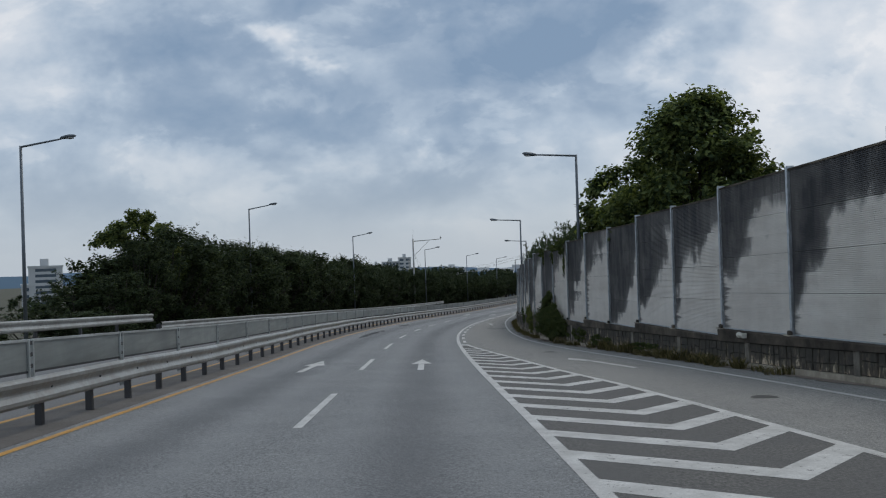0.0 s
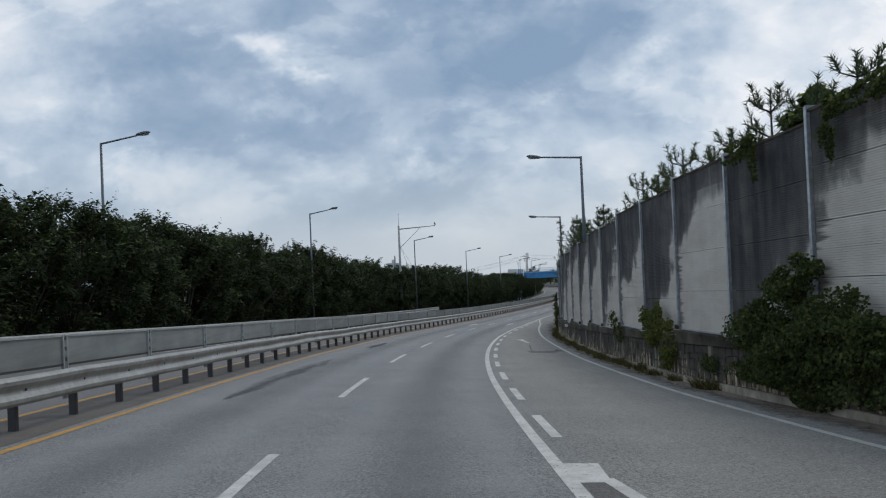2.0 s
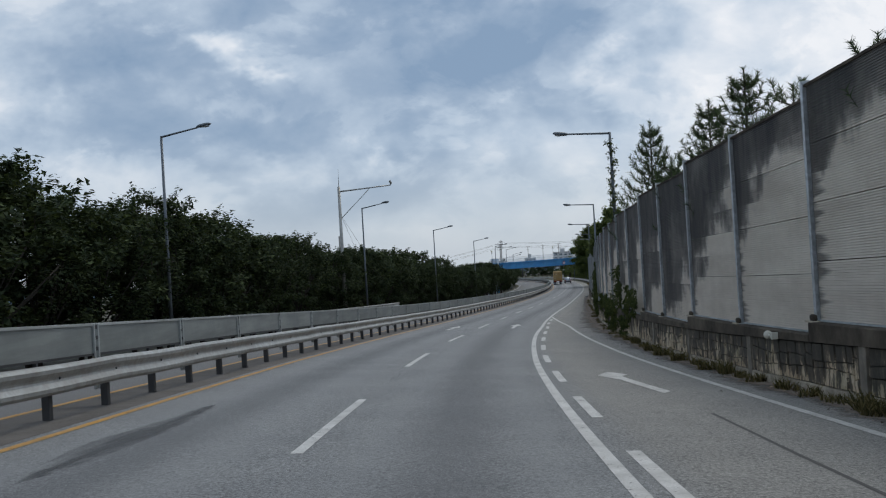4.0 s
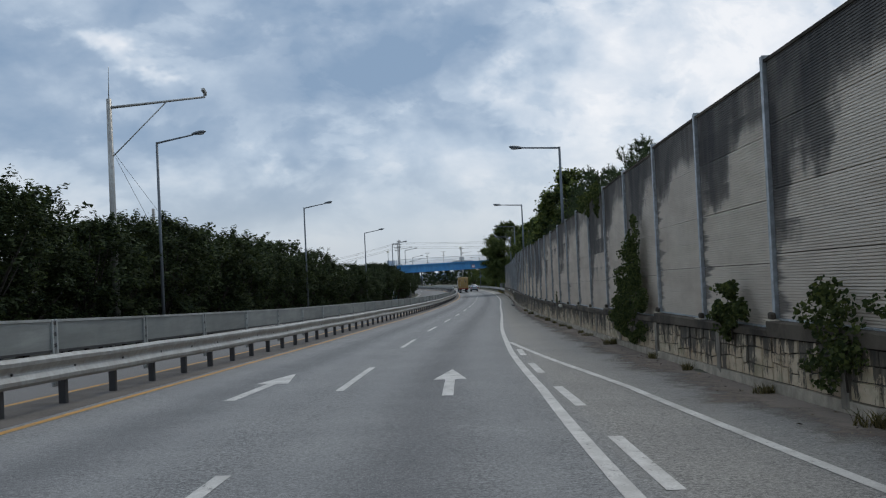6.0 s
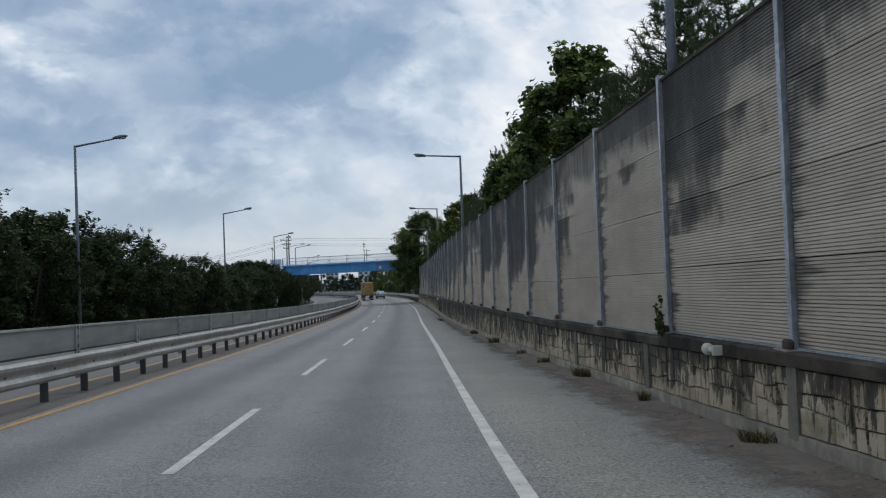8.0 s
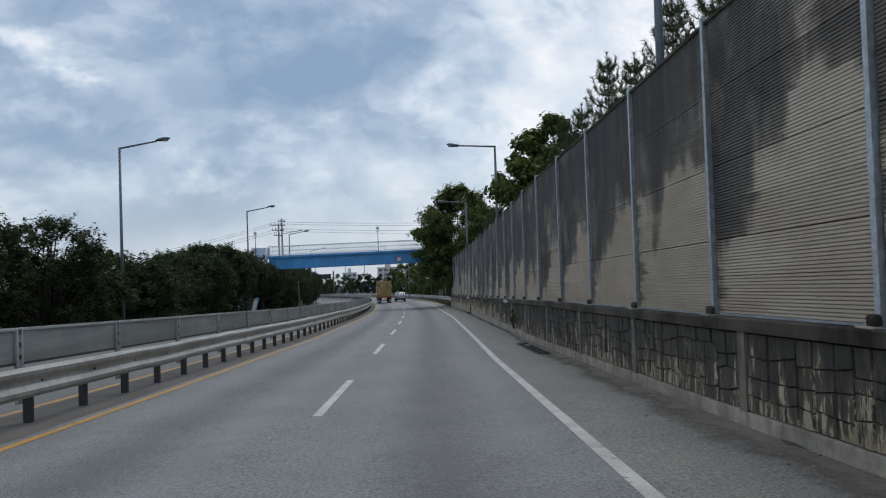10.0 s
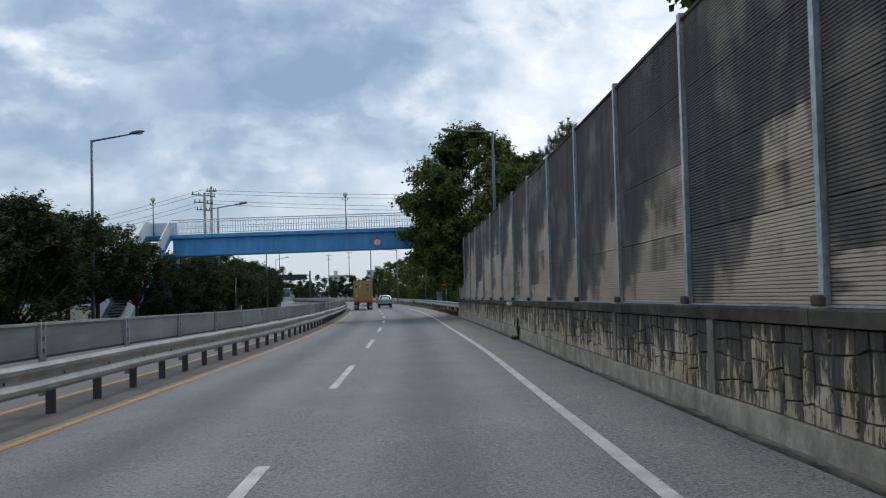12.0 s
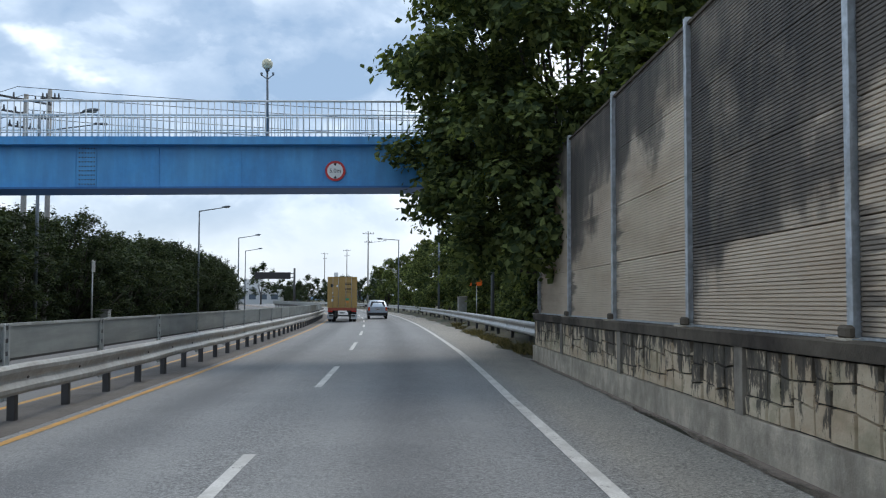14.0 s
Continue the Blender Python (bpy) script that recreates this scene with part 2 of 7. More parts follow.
chip_paint(M_WHITE)
chip_paint(M_YELLOW)
M_MEDIAN = material("median_dirt", (0.125, 0.112, 0.10), 0.95, grain=(20, (0.075, 0.068, 0.06), 0.7), stain=(1.0, (0.17, 0.155, 0.14), 0.6), bump=(25, 0.6))
M_SOIL = material("soil", (0.10, 0.085, 0.065), 0.95, grain=(14, (0.06, 0.055, 0.04), 0.8), stain=(0.4, (0.06, 0.075, 0.03), 0.7), bump=(12, 0.8))
M_GALV = material("galvanised_steel", (0.46, 0.475, 0.465), 0.45, 0.6, grain=(9, (0.33, 0.335, 0.32), 0.6), stain=(0.8, (0.24, 0.23, 0.21), 0.55), wear=(5.0, (0.20, 0.15, 0.11), 0.3), bump=(30, 0.15))
M_POST = material("weathered_steel_post", (0.085, 0.085, 0.09), 0.6, 0.5, grain=(18, (0.09, 0.085, 0.08), 0.6))
M_PANEL_GREY = material("frosted_grey_panel", (0.318, 0.332, 0.312), 0.45, 0.0, stain=(0.8, (0.20, 0.22, 0.215), 0.75), grain=(20, (0.28, 0.30, 0.295), 0.4), wear=(1.0, (0.14, 0.145, 0.14), 0.5, (0.5, 0.5, 5.0)), vary=0.12)
M_LAMPPOLE = material("lamp_pole_steel", (0.15, 0.17, 0.19), 0.5, 0.5, grain=(10, (0.09, 0.10, 0.11), 0.5))
M_GLASS_LAMP = material("lamp_glass", (0.35, 0.36, 0.36), 0.2)
M_CONC = material("retaining_concrete", (0.64, 0.56, 0.445), 0.9, grain=(6, (0.42, 0.365, 0.285), 0.7), stain=(1.0, (0.12, 0.10, 0.08), 0.55, (3.0, 3.0, 1.3)), wear=(1.0, (0.22, 0.195, 0.15), 0.6, (0.8, 0.8, 1.6)), bump=(18, 0.8))
M_PILASTER = material("stained_pilaster_concrete", (0.24, 0.21, 0.17), 0.9, grain=(6, (0.18, 0.16, 0.13), 0.7), stain=(1.0, (0.05, 0.045, 0.038), 0.9, (3.5, 3.5, 0.7)), wear=(1.0, (0.42, 0.38, 0.31), 0.4, (1.4, 1.4, 2.0)), bump=(18, 0.9))


def stone_material():
    """Cream stone face with ochre and green patches, and black drips that run down from under the cap."""
    m = material("stained_stone_face", (0.6, 0.5, 0.4), 0.9, bump=(7, 1.0))
    t = m.node_tree
    b = t.nodes["Principled BSDF"]
    uv = t.nodes.new("ShaderNodeUVMap")
    uv.uv_map = "UVMap"
    sep = t.nodes.new("ShaderNodeSeparateXYZ")
    t.links.new(uv.outputs[0], sep.inputs[0])
    u, v = sep.outputs[0], sep.outputs[1]

    def noise(su, sv, shift, detail=5.0, rough=0.6):
        co = t.nodes.new("ShaderNodeCombineXYZ")
        t.links.new(math_node(t, "MULTIPLY", u, su), co.inputs[0])
        t.links.new(math_node(t, "MULTIPLY", v, sv), co.inputs[1])
        co.inputs[2].default_value = shift
        n = nd(t, "ShaderNodeTexNoise", Scale=1.0, Detail=detail, Roughness=rough)
        t.links.new(co.outputs[0], n.inputs["Vector"])
        return n.outputs[0]

    col = mix_rgb(t, ramp(t, noise(0.9, 1.6, 3.0), [(0.40, (0, 0, 0)), (0.62, (1, 1, 1))]), (0.66, 0.55, 0.395), (0.50, 0.37, 0.24))
    col = mix_rgb(t, math_node(t, "MULTIPLY", ramp(t, noise(1.3, 1.2, 9.0), [(0.50, (0, 0, 0)), (0.66, (1, 1, 1))]), 0.7), col, (0.21, 0.20, 0.11))
    col = mix_rgb(t, math_node(t, "MULTIPLY", noise(14.0, 12.0, 1.0), 0.5), col, (0.34, 0.29, 0.21))
    # drips: how far down each one reaches
    depth = math_node(t, "ADD", math_node(t, "MULTIPLY", math_node(t, "SUBTRACT", noise(4.6, 0.8, 5.0, 6.0, 0.75), 0.5), 4.2), math_node(t, "MULTIPLY", math_node(t, "SUBTRACT", noise(0.25, 0.2, 7.0), 0.5), 1.6))
    drip = math_node(t, "ADD", math_node(t, "MULTIPLY", math_node(t, "SUBTRACT", v, 0.52), 0.7), depth)
    wet = ramp(t, math_node(t, "DIVIDE", u, 300.0), [(0.06, (0.66, 0.66, 0.66)), (0.19, (0.62, 0.62, 0.62)), (0.27, (0.50, 0.50, 0.50)), (0.36, (0.22, 0.22, 0.22)), (0.50, (0.25, 0.25, 0.25)), (0.62, (0.66, 0.66, 0.66)), (0.685, (0.50, 0.50, 0.50)), (0.74, (0.22, 0.22, 0.22))])
    drip = math_node(t, "ADD", drip, math_node(t, "MULTIPLY", math_node(t, "SUBTRACT", wet, 0.2), 1.1))
    drip = ramp(t, math_node(t, "ADD", math_node(t, "MULTIPLY", drip, 0.5), 0.5), [(0.45, (0, 0, 0)), (0.53, (0.80, 0.80, 0.80)), (0.80, (0.95, 0.95, 0.95))])
    t.links.new(mix_rgb(t, drip, col, (0.032, 0.030, 0.026)), b.inputs["Base Color"])
    return m


M_STONE = stone_material()
M_DIRT = material("roadside_grit", (0.25, 0.195, 0.155), 0.95, grain=(18, (0.11, 0.085, 0.066), 0.8), stain=(0.8, (0.27, 0.225, 0.185), 0.7), bump=(35, 0.9))


def fade_edge(m):
    """Lets a thin layer of grit break up towards its inner edge."""
    t = m.node_tree
    uv = t.nodes.new("ShaderNodeUVMap")
    uv.uv_map = "edge"
    sep = t.nodes.new("ShaderNodeSeparateXYZ")
    t.links.new(uv.outputs[0], sep.inputs[0])
    n = nd(t, "ShaderNodeTexNoise", Scale=2.2, Detail=8.0, Roughness=0.75)
    t.links.new(t.nodes.new("ShaderNodeNewGeometry").outputs["Position"], n.inputs["Vector"])
    f = math_node(t, "ADD", sep.outputs[0], math_node(t, "MULTIPLY", math_node(t, "SUBTRACT", n.outputs[0], 0.5), 1.3))
    t.links.new(ramp(t, f, [(0.22, (0, 0, 0)), (0.75, (1, 1, 1))]), t.nodes["Principled BSDF"].inputs["Alpha"])


fade_edge(M_DIRT)


def fade_patch(m):
    """Lets a stain break up towards both its edges, in streaks along the road."""
    t = m.node_tree
    axes = []
    for layer in ("edge", "UVMap"):
        uv = t.nodes.new("ShaderNodeUVMap")
        uv.uv_map = layer
        sep = t.nodes.new("ShaderNodeSeparateXYZ")
        t.links.new(uv.outputs[0], sep.inputs[0])
        axes.append(sep)
    co = t.nodes.new("ShaderNodeCombineXYZ")
    t.links.new(math_node(t, "MULTIPLY", axes[1].outputs[0], 3.0), co.inputs[0])
    t.links.new(math_node(t, "MULTIPLY", axes[1].outputs[1], 0.28), co.inputs[1])
    n = nd(t, "ShaderNodeTexNoise", Scale=1.0, Detail=7.0, Roughness=0.65)
    t.links.new(co.outputs[0], n.inputs["Vector"])
    e = math_node(t, "ABSOLUTE", math_node(t, "SUBTRACT", axes[0].outputs[0], 0.5))
    f = math_node(t, "SUBTRACT", math_node(t, "ADD", n.outputs[0], 0.12), math_node(t, "MULTIPLY", e, 0.9))
    t.links.new(ramp(t, f, [(0.30, (0, 0, 0)), (0.56, (0.6, 0.6, 0.6))]), t.nodes["Principled BSDF"].inputs["Alpha"])


M_JOINT = material("dark_joint", (0.06, 0.056, 0.050), 0.95, grain=(9, (0.05, 0.05, 0.045), 0.7), bump=(18, 0.6))
M_CAP = material("dark_weathered_cap", (0.074, 0.061, 0.050), 0.95, grain=(7, (0.05, 0.041, 0.033), 0.8), stain=(1.0, (0.026, 0.022, 0.019), 0.9, (1.6, 1.6, 0.9)), wear=(1.0, (0.27, 0.23, 0.175), 0.38, (0.9, 0.9, 0.9)), bump=(12, 1.0), spec=0.2)


def barrier_material():
    """Ribbed panels, pale below, with black weathering that runs down from the top and gathers at each bay's lower end."""
    m = material("stained_noise_panel", (0.5, 0.5, 0.5), 0.75, 0.0, spec=0.3)
    t = m.node_tree
    b = t.nodes["Principled BSDF"]
    axes = []
    for layer in ("UVMap", "bay", "across"):
        uv = t.nodes.new("ShaderNodeUVMap")
        uv.uv_map = layer
        sep = t.nodes.new("ShaderNodeSeparateXYZ")
        t.links.new(uv.outputs[0], sep.inputs[0])
        axes.append(sep)
    u, h = axes[0].outputs[0], axes[0].outputs[1]
    rand, spread = axes[1].outputs[0], axes[1].outputs[1]
    frac, row = axes[2].outputs[0], axes[2].outputs[1]

    def noise(su, sv, detail=5.0, rough=0.6, salt=40.0):
        co = t.nodes.new("ShaderNodeCombineXYZ")
        t.links.new(math_node(t, "MULTIPLY", u, su), co.inputs[0])
        t.links.new(math_node(t, "MULTIPLY", h, sv), co.inputs[1])
        t.links.new(math_node(t, "MULTIPLY", rand, salt), co.inputs[2])
        n = nd(t, "ShaderNodeTexNoise", Scale=1.0, Detail=detail, Roughness=rough)
        t.links.new(co.outputs[0], n.inputs["Vector"])
        return math_node(t, "SUBTRACT", n.outputs[0], 0.5)

    def add(*terms):
        total = terms[0]
        for x in terms[1:]:
            total = math_node(t, "ADD", total, x)
        return total

    def times(x, k):
        return math_node(t, "MULTIPLY", x, k)

    # board: each half-metre board of a bay is set off a little from the next
    board = t.nodes.new("ShaderNodeTexWhiteNoise")
    board.noise_dimensions = "2D"
    board_co = t.nodes.new("ShaderNodeCombineXYZ")
    t.links.new(times(rand, 91.0), board_co.inputs[0])
    t.links.new(math_node(t, "FLOOR", times(h, 8 / 4.16)), board_co.inputs[1])
    t.links.new(board_co.outputs[0], board.inputs["Vector"])
    own = math_node(t, "SUBTRACT", board.outputs["Value"], 0.5)
    up = math_node(t, "DIVIDE", h, 4.16)
    along = t.nodes.new("ShaderNodeMapRange")
    along.inputs[1].default_value, along.inputs[2].default_value = 40.0, 190.0
    t.links.new(u, along.inputs[0])
    lean = math_node(t, "SUBTRACT", 1.0, times(along.outputs[0], 0.45))
    depth = add(spread, math_node(t, "MULTIPLY", times(math_node(t, "SUBTRACT", frac, 0.5), 0.75), lean))
    depth = add(depth, times(noise(0.42, 0.36, 3.0, 0.5), 1.25), times(noise(1.7, 0.8, 5.0, 0.6), 0.42), times(own, 0.16), times(noise(0.9, 16.0, 2.0, 0.5), 0.07))
    st = math_node(t, "SUBTRACT", depth, math_node(t, "SUBTRACT", 1.0, up))
    dark = ramp(t, add(st, 0.5), [(0.45, (0, 0, 0)), (0.49, (0.30, 0.30, 0.30)), (0.53, (0.72, 0.72, 0.72)), (0.60, (0.90, 0.90, 0.90)), (0.85, (0.97, 0.97, 0.97))])
    wash = ramp(t, add(noise(2.2, 0.35, 6.0, 0.65), 0.5), [(0.42, (0, 0, 0)), (0.72, (1, 1, 1))])
    bloom = ramp(t, add(noise(0.8, 0.7, 4.0, 0.55, 17.0), 0.5), [(0.52, (0, 0, 0)), (0.66, (1, 1, 1))])
    # drips down the top board, and smudges beside the posts
    rim = ramp(t, add(up, times(noise(1.1, 0.2, 4.0, 0.6), 0.22)), [(0.79, (0, 0, 0)), (0.845, (0.85, 0.85, 0.85)), (0.97, (1, 1, 1))])
    rim = math_node(t, "MULTIPLY", rim, ramp(t, add(noise(4.0, 0.25, 5.0, 0.65), times(own, 0.3), 0.5), [(0.32, (0.65, 0.65, 0.65)), (0.54, (1, 1, 1))]))
    dark = math_node(t, "MAXIMUM", dark, times(rim, 0.92))
    edge = ramp(t, add(frac, times(noise(0.2, 5.5, 3.0), 0.55)), [(0.93, (0, 0, 0)), (1.0, (1, 1, 1))])
    dark = math_node(t, "MAXIMUM", dark, times(edge, 0.75))
    dark = math_node(t, "MULTIPLY", dark, math_node(t, "SUBTRACT", 1.0, math_node(t, "ADD", times(wash, 0.14), times(math_node(t, "MULTIPLY", bloom, math_node(t, "ADD", along.outputs[0], 0.35)), 0.20))))
    pale = mix_rgb(t, along.outputs[0], (0.76, 0.718, 0.655), (0.72, 0.615, 0.485))
    pale = mix_rgb(t, ramp(t, add(noise(0.5, 1.6, 6.0, 0.62), 0.5), [(0.40, (0, 0, 0)), (0.68, (1, 1, 1))]), pale, mix_rgb(t, along.outputs[0], (0.64, 0.595, 0.535), (0.54, 0.435, 0.325)))
    pale = mix_rgb(t, times(wash, 0.16), pale, (0.34, 0.31, 0.275))
    pale = mix_rgb(t, math_node(t, "MULTIPLY", math_node(t, "SUBTRACT", 1.0, up), times(along.outputs[0], 0.35)), pale, (0.40, 0.29, 0.19))
    pale = mix_rgb(t, times(math_node(t, "ADD", own, 0.5), 0.5), pale, mix_rgb(t, 1.0, pale, (0.82, 0.81, 0.80), "MULTIPLY"))
    t.links.new(mix_rgb(t, dark, pale, mix_rgb(t, along.outputs[0], (0.028, 0.029, 0.034), (0.066, 0.062, 0.059))), b.inputs["Base Color"])
    return m


M_BARRIER = barrier_material()
M_HPOST = material("galvanised_h_post", (0.62, 0.66, 0.69), 0.5, 0.35, grain=(10, (0.28, 0.30, 0.31), 0.6), stain=(1.5, (0.18, 0.17, 0.15), 0.4))
M_BLUE = material("bridge_blue_paint", (0.065, 0.33, 0.68), 0.45, grain=(8, (0.05, 0.27, 0.58), 0.5), stain=(0.6, (0.11, 0.39, 0.68), 0.6), wear=(1.0, (0.05, 0.16, 0.36), 0.4, (2.5, 2.5, 0.4)))
# the girder's blue darkened, so the lower flange's shade is in its colour
M_BLUE_SHADE = material("bridge_blue_shadowed_flange", (0.03, 0.15, 0.40), 0.5, grain=(8, (0.025, 0.11, 0.3), 0.5))
M_RAILW = material("white_painted_rail", (0.66, 0.68, 0.68), 0.45, grain=(15, (0.5, 0.51, 0.5), 0.5))
M_BARK = material("bark", (0.055, 0.046, 0.036), 0.95, grain=(14, (0.03, 0.026, 0.022), 0.7, (1, 1, 0.3)), bump=(20, 0.8))


def leaf_material(name, dark, light, through_light=0.3):
    """Leaves that differ one by one and let some light through."""
    m = material(name, dark, 0.8, spec=0.1)
    t = m.node_tree
    b = t.nodes["Principled BSDF"]
    g = t.nodes.new("ShaderNodeNewGeometry")
    col = mix_rgb(t, math_node(t, "POWER", g.outputs["Random Per Island"], 1.7), dark, light)
    t.links.new(col, b.inputs["Base Color"])
    tr = t.nodes.new("ShaderNodeBsdfTranslucent")
    t.links.new(mix_rgb(t, 1.0, col, (1.5, 1.5, 0.8), "MULTIPLY"), tr.inputs["Color"])
    mx = nd(t, "ShaderNodeMixShader", Fac=through_light)
    t.links.new(b.outputs[0], mx.inputs[1])
    t.links.new(tr.outputs[0], mx.inputs[2])
    t.links.new(mx.outputs[0], t.nodes["Material Output"].inputs[0])
    return m


M_LEAF_ACACIA = leaf_material("dull_green_leaves", (0.024, 0.036, 0.022), (0.080, 0.104, 0.044), 0.16)
M_LEAF_PLANE = leaf_material("plane_tree_leaves", (0.036, 0.056, 0.027), (0.21, 0.245, 0.088), 0.32)
M_LEAF_PINE = leaf_material("pine_needles", (0.036, 0.056, 0.036), (0.11, 0.145, 0.086))
M_LEAF_VINE = leaf_material("vine_leaves", (0.030, 0.044, 0.018), (0.12, 0.14, 0.05))
M_LEAF_CREEPER = leaf_material("creeper_leaves", (0.05, 0.066, 0.022), (0.24, 0.245, 0.08))

# ---- the road's line ----
HEADING = [(-80, 0.6), (0, 0.13), (20, -0.05), (40, 1.0), (60, 3.91), (80, 7.63), (100, 11.38), (120, 14.5), (141, 16.2), (162, 16.27), (183, 16.05), (204, 15.8), (224, 15.2), (245, 14.4), (262, 13.4), (285, 12.6), (320, 10.5), (360, 4.0), (420, -5.0), (520, -5.0)]
SLOPE = [(-80, -0.0757), (0, -0.0757), (60, -0.0628), (100, -0.0506), (120, -0.0444), (141, -0.0388), (162, -0.0339), (183, -0.0296), (204, -0.0261), (224, -0.0237), (245, -0.0215), (310, -0.0205), (400, -0.016), (520, -0.012)]
BANK = [(-80, 0.0), (8, 0.0), (19, 0.010), (28, 0.014), (36, 0.024), (44, 0.034), (52, 0.039), (60, 0.040), (68, 0.043), (76, 0.037), (90, 0.034), (105, 0.02), (116, 0.012), (130, 0.006), (143, 0.008), (150, 0.009), (170, 0.003), (192, -0.005), (200, -0.011), (215, -0.011), (228, -0.019), (246, -0.020), (520, -0.020)]
WALL = [(-40, 15.5), (10, 12.0), (24, 10.93), (32, 10.4), (40, 9.75), (47, 9.2), (54, 8.75), (64, 8.55), (72, 8.4), (90, 7.75), (110, 7.45), (135, 7.2), (146, 6.82), (152, 6.55), (175, 5.75), (192, 5.47), (220, 5.5), (252, 5.62), (260, 5.65)]
STEP = 1.0
S_MIN, S_MAX = -80, 520


def table(tab, s):
    return float(np.interp(s, [p[0] for p in tab], [p[1] for p in tab]))


SS = np.arange(S_MIN, S_MAX + STEP, STEP)
HH = np.interp(SS, *np.array(HEADING).T)
HH = np.convolve(np.pad(HH, 7, mode="edge"), np.ones(15) / 15, "valid")
XX = np.concatenate([[0], np.cumsum(np.sin(np.radians((HH[1:] + HH[:-1]) / 2)) * STEP)])
YY = np.concatenate([[0], np.cumsum(np.cos(np.radians((HH[1:] + HH[:-1]) / 2)) * STEP)])
GG = np.interp(SS, *np.array(SLOPE).T)
ZZ = np.concatenate([[0], np.cumsum((GG[1:] + GG[:-1]) / 2 * STEP)])
XX += -2.105 - np.interp(0, SS, XX)
YY += 0.0 - np.interp(0, SS, YY)
ZZ += -0.01 - np.interp(0, SS, ZZ)


def rp(s, d, h=0.0):
    """The point at s metres along the lane line and d metres to its right, h above the road."""
    a = radians(np.interp(s, SS, HH))
    z = np.interp(s, SS, ZZ) - table(BANK, s) * (min(max(d, -7.0), 9.0) - 2.1) + h
    return Vector((np.interp(s, SS, XX) + d * math.cos(a), np.interp(s, SS, YY) - d * math.sin(a), z))


def stand(s, d, h=0.0, turn=0.0):
    """A pose at rp(s, d, h): x to the road's right, y along it, z up."""
    return Matrix.Translation(rp(s, d, h)) @ Matrix.Rotation(-radians(np.interp(s, SS, HH)) + radians(turn), 4, "Z")


# ---- mesh helpers ----


def link_mesh(name, bm, mat, parent=None, label=""):
    me = bpy.data.meshes.new(name)
    bm.to_mesh(me)
    bm.free()
    for m in mat if isinstance(mat, (list, tuple)) else [mat]:
        me.materials.append(m)
    ob = new(name, me)
    if parent is not None:
        ob.parent = parent
    if label:
        ob["label"] = label
    return ob


def part(name, bm, mat, parent, label=""):
    return link_mesh(name, bm, mat, parent, label)


def share(name, me, parent, m=None):
    ob = new(name, me)
    ob.parent = parent
    if m is not None:
        ob.matrix_basis = m
    return ob


def thing(name, m, label, category, group="", kind=""):
    ob = new(name)
    ob.empty_display_size = 0.3
    ob.matrix_basis = m
    return tagged(ob, label, category, group, kind)


def box(bm, m, sx, sy, sz, bevel=0.0, mat=0):
    """A box of that size standing on the pose m's origin."""
    r = bmesh.ops.create_cube(bm, size=1.0, matrix=m @ Matrix.Translation((0, 0, sz / 2)) @ Matrix.Diagonal((sx, sy, sz, 1)))
    vs = r["verts"]
    fs = {f for v in vs for f in v.link_faces}
    for f in fs:
        f.material_index = mat
    if bevel:
        es = {e for f in fs for e in f.edges}
        bmesh.ops.bevel(bm, geom=list(es), offset=bevel, segments=1, affect="EDGES", profile=0.5)
    return bm


def tube(bm, a, b, ra, rb=None, n=10, mat=0):
    """A round bar from a to b."""
    a, b = Vector(a), Vector(b)
    d = b - a
    m = Matrix.Translation((a + b) / 2) @ d.to_track_quat("Z", "Y").to_matrix().to_4x4()
    r = bmesh.ops.create_cone(bm, cap_ends=True, segments=n, radius1=ra, radius2=ra if rb is None else rb, depth=d.length, matrix=m)
    for f in {f for v in r["verts"] for f in v.link_faces}:
        f.material_index = mat
        f.smooth = len(f.verts) == 4
    return bm


def sweep(bm, stations, profile, closed=False, smooth=False, world=True, mat=0):
    """Skins the profile, a list of (d, h) or a function of s that gives one, along the road's line."""
    rows = []
    for s in stations:
        pr = profile(s) if callable(profile) else profile
        rows.append([bm.verts.new(rp(s, d, h)) for d, h in pr])
    n = len(rows[0])
    for a, b in zip(rows, rows[1:]):
        for i in range(n if closed else n - 1):
            j = (i + 1) % n
            f = bm.faces.new((a[i], a[j], b[j], b[i]))
            f.smooth, f.material_index = smooth, mat
    if closed:
        bm.faces.new(rows[0])
        bm.faces.new(rows[-1][::-1])
    bmesh.ops.recalc_face_normals(bm, faces=bm.faces[:]) if closed else None
    return bm


def span(a, b, step):
    n = max(1, int(math.ceil((b - a) / step)))
    return [a + (b - a) * i / n for i in range(n + 1)]


ORIGIN = Matrix.Identity(4)

# ---- ground, road and markings ----


def wall_d(s):
    return table(WALL, s)


def near_line(x, y):
    i = int(np.argmin((XX - x) ** 2 + (YY - y) ** 2))
    a = radians(HH[i])
    return SS[i], (x - XX[i]) * math.cos(a) - (y - YY[i]) * math.sin(a)


def ground_height(x, y):
    s, d = near_line(x, y)
    z = float(np.interp(s, SS, ZZ)) - table(BANK, s) * (min(max(d, -7.0), 9.0) - 2.1)
    far = min(1.0, max(0.0, (abs(d) - 60.0) / 300.0))
    h = -0.12
    if s < 259:
        h += 2.9 * min(1.0, max(0.0, (d - wall_d(s) - 0.9) / 2.5))
    else:
        h += -0.5 * min(1.0, max(0.0, (d - 8.0) / 3.0))
    h += -0.5 * min(1.0, max(0.0, (-d - 15.0) / 4.0))
    r = math.hypot(x - 20, y - 200)
    return (z + h) * (1 - far) + (-13.5) * far - 0.022 * max(0.0, r - 330.0)


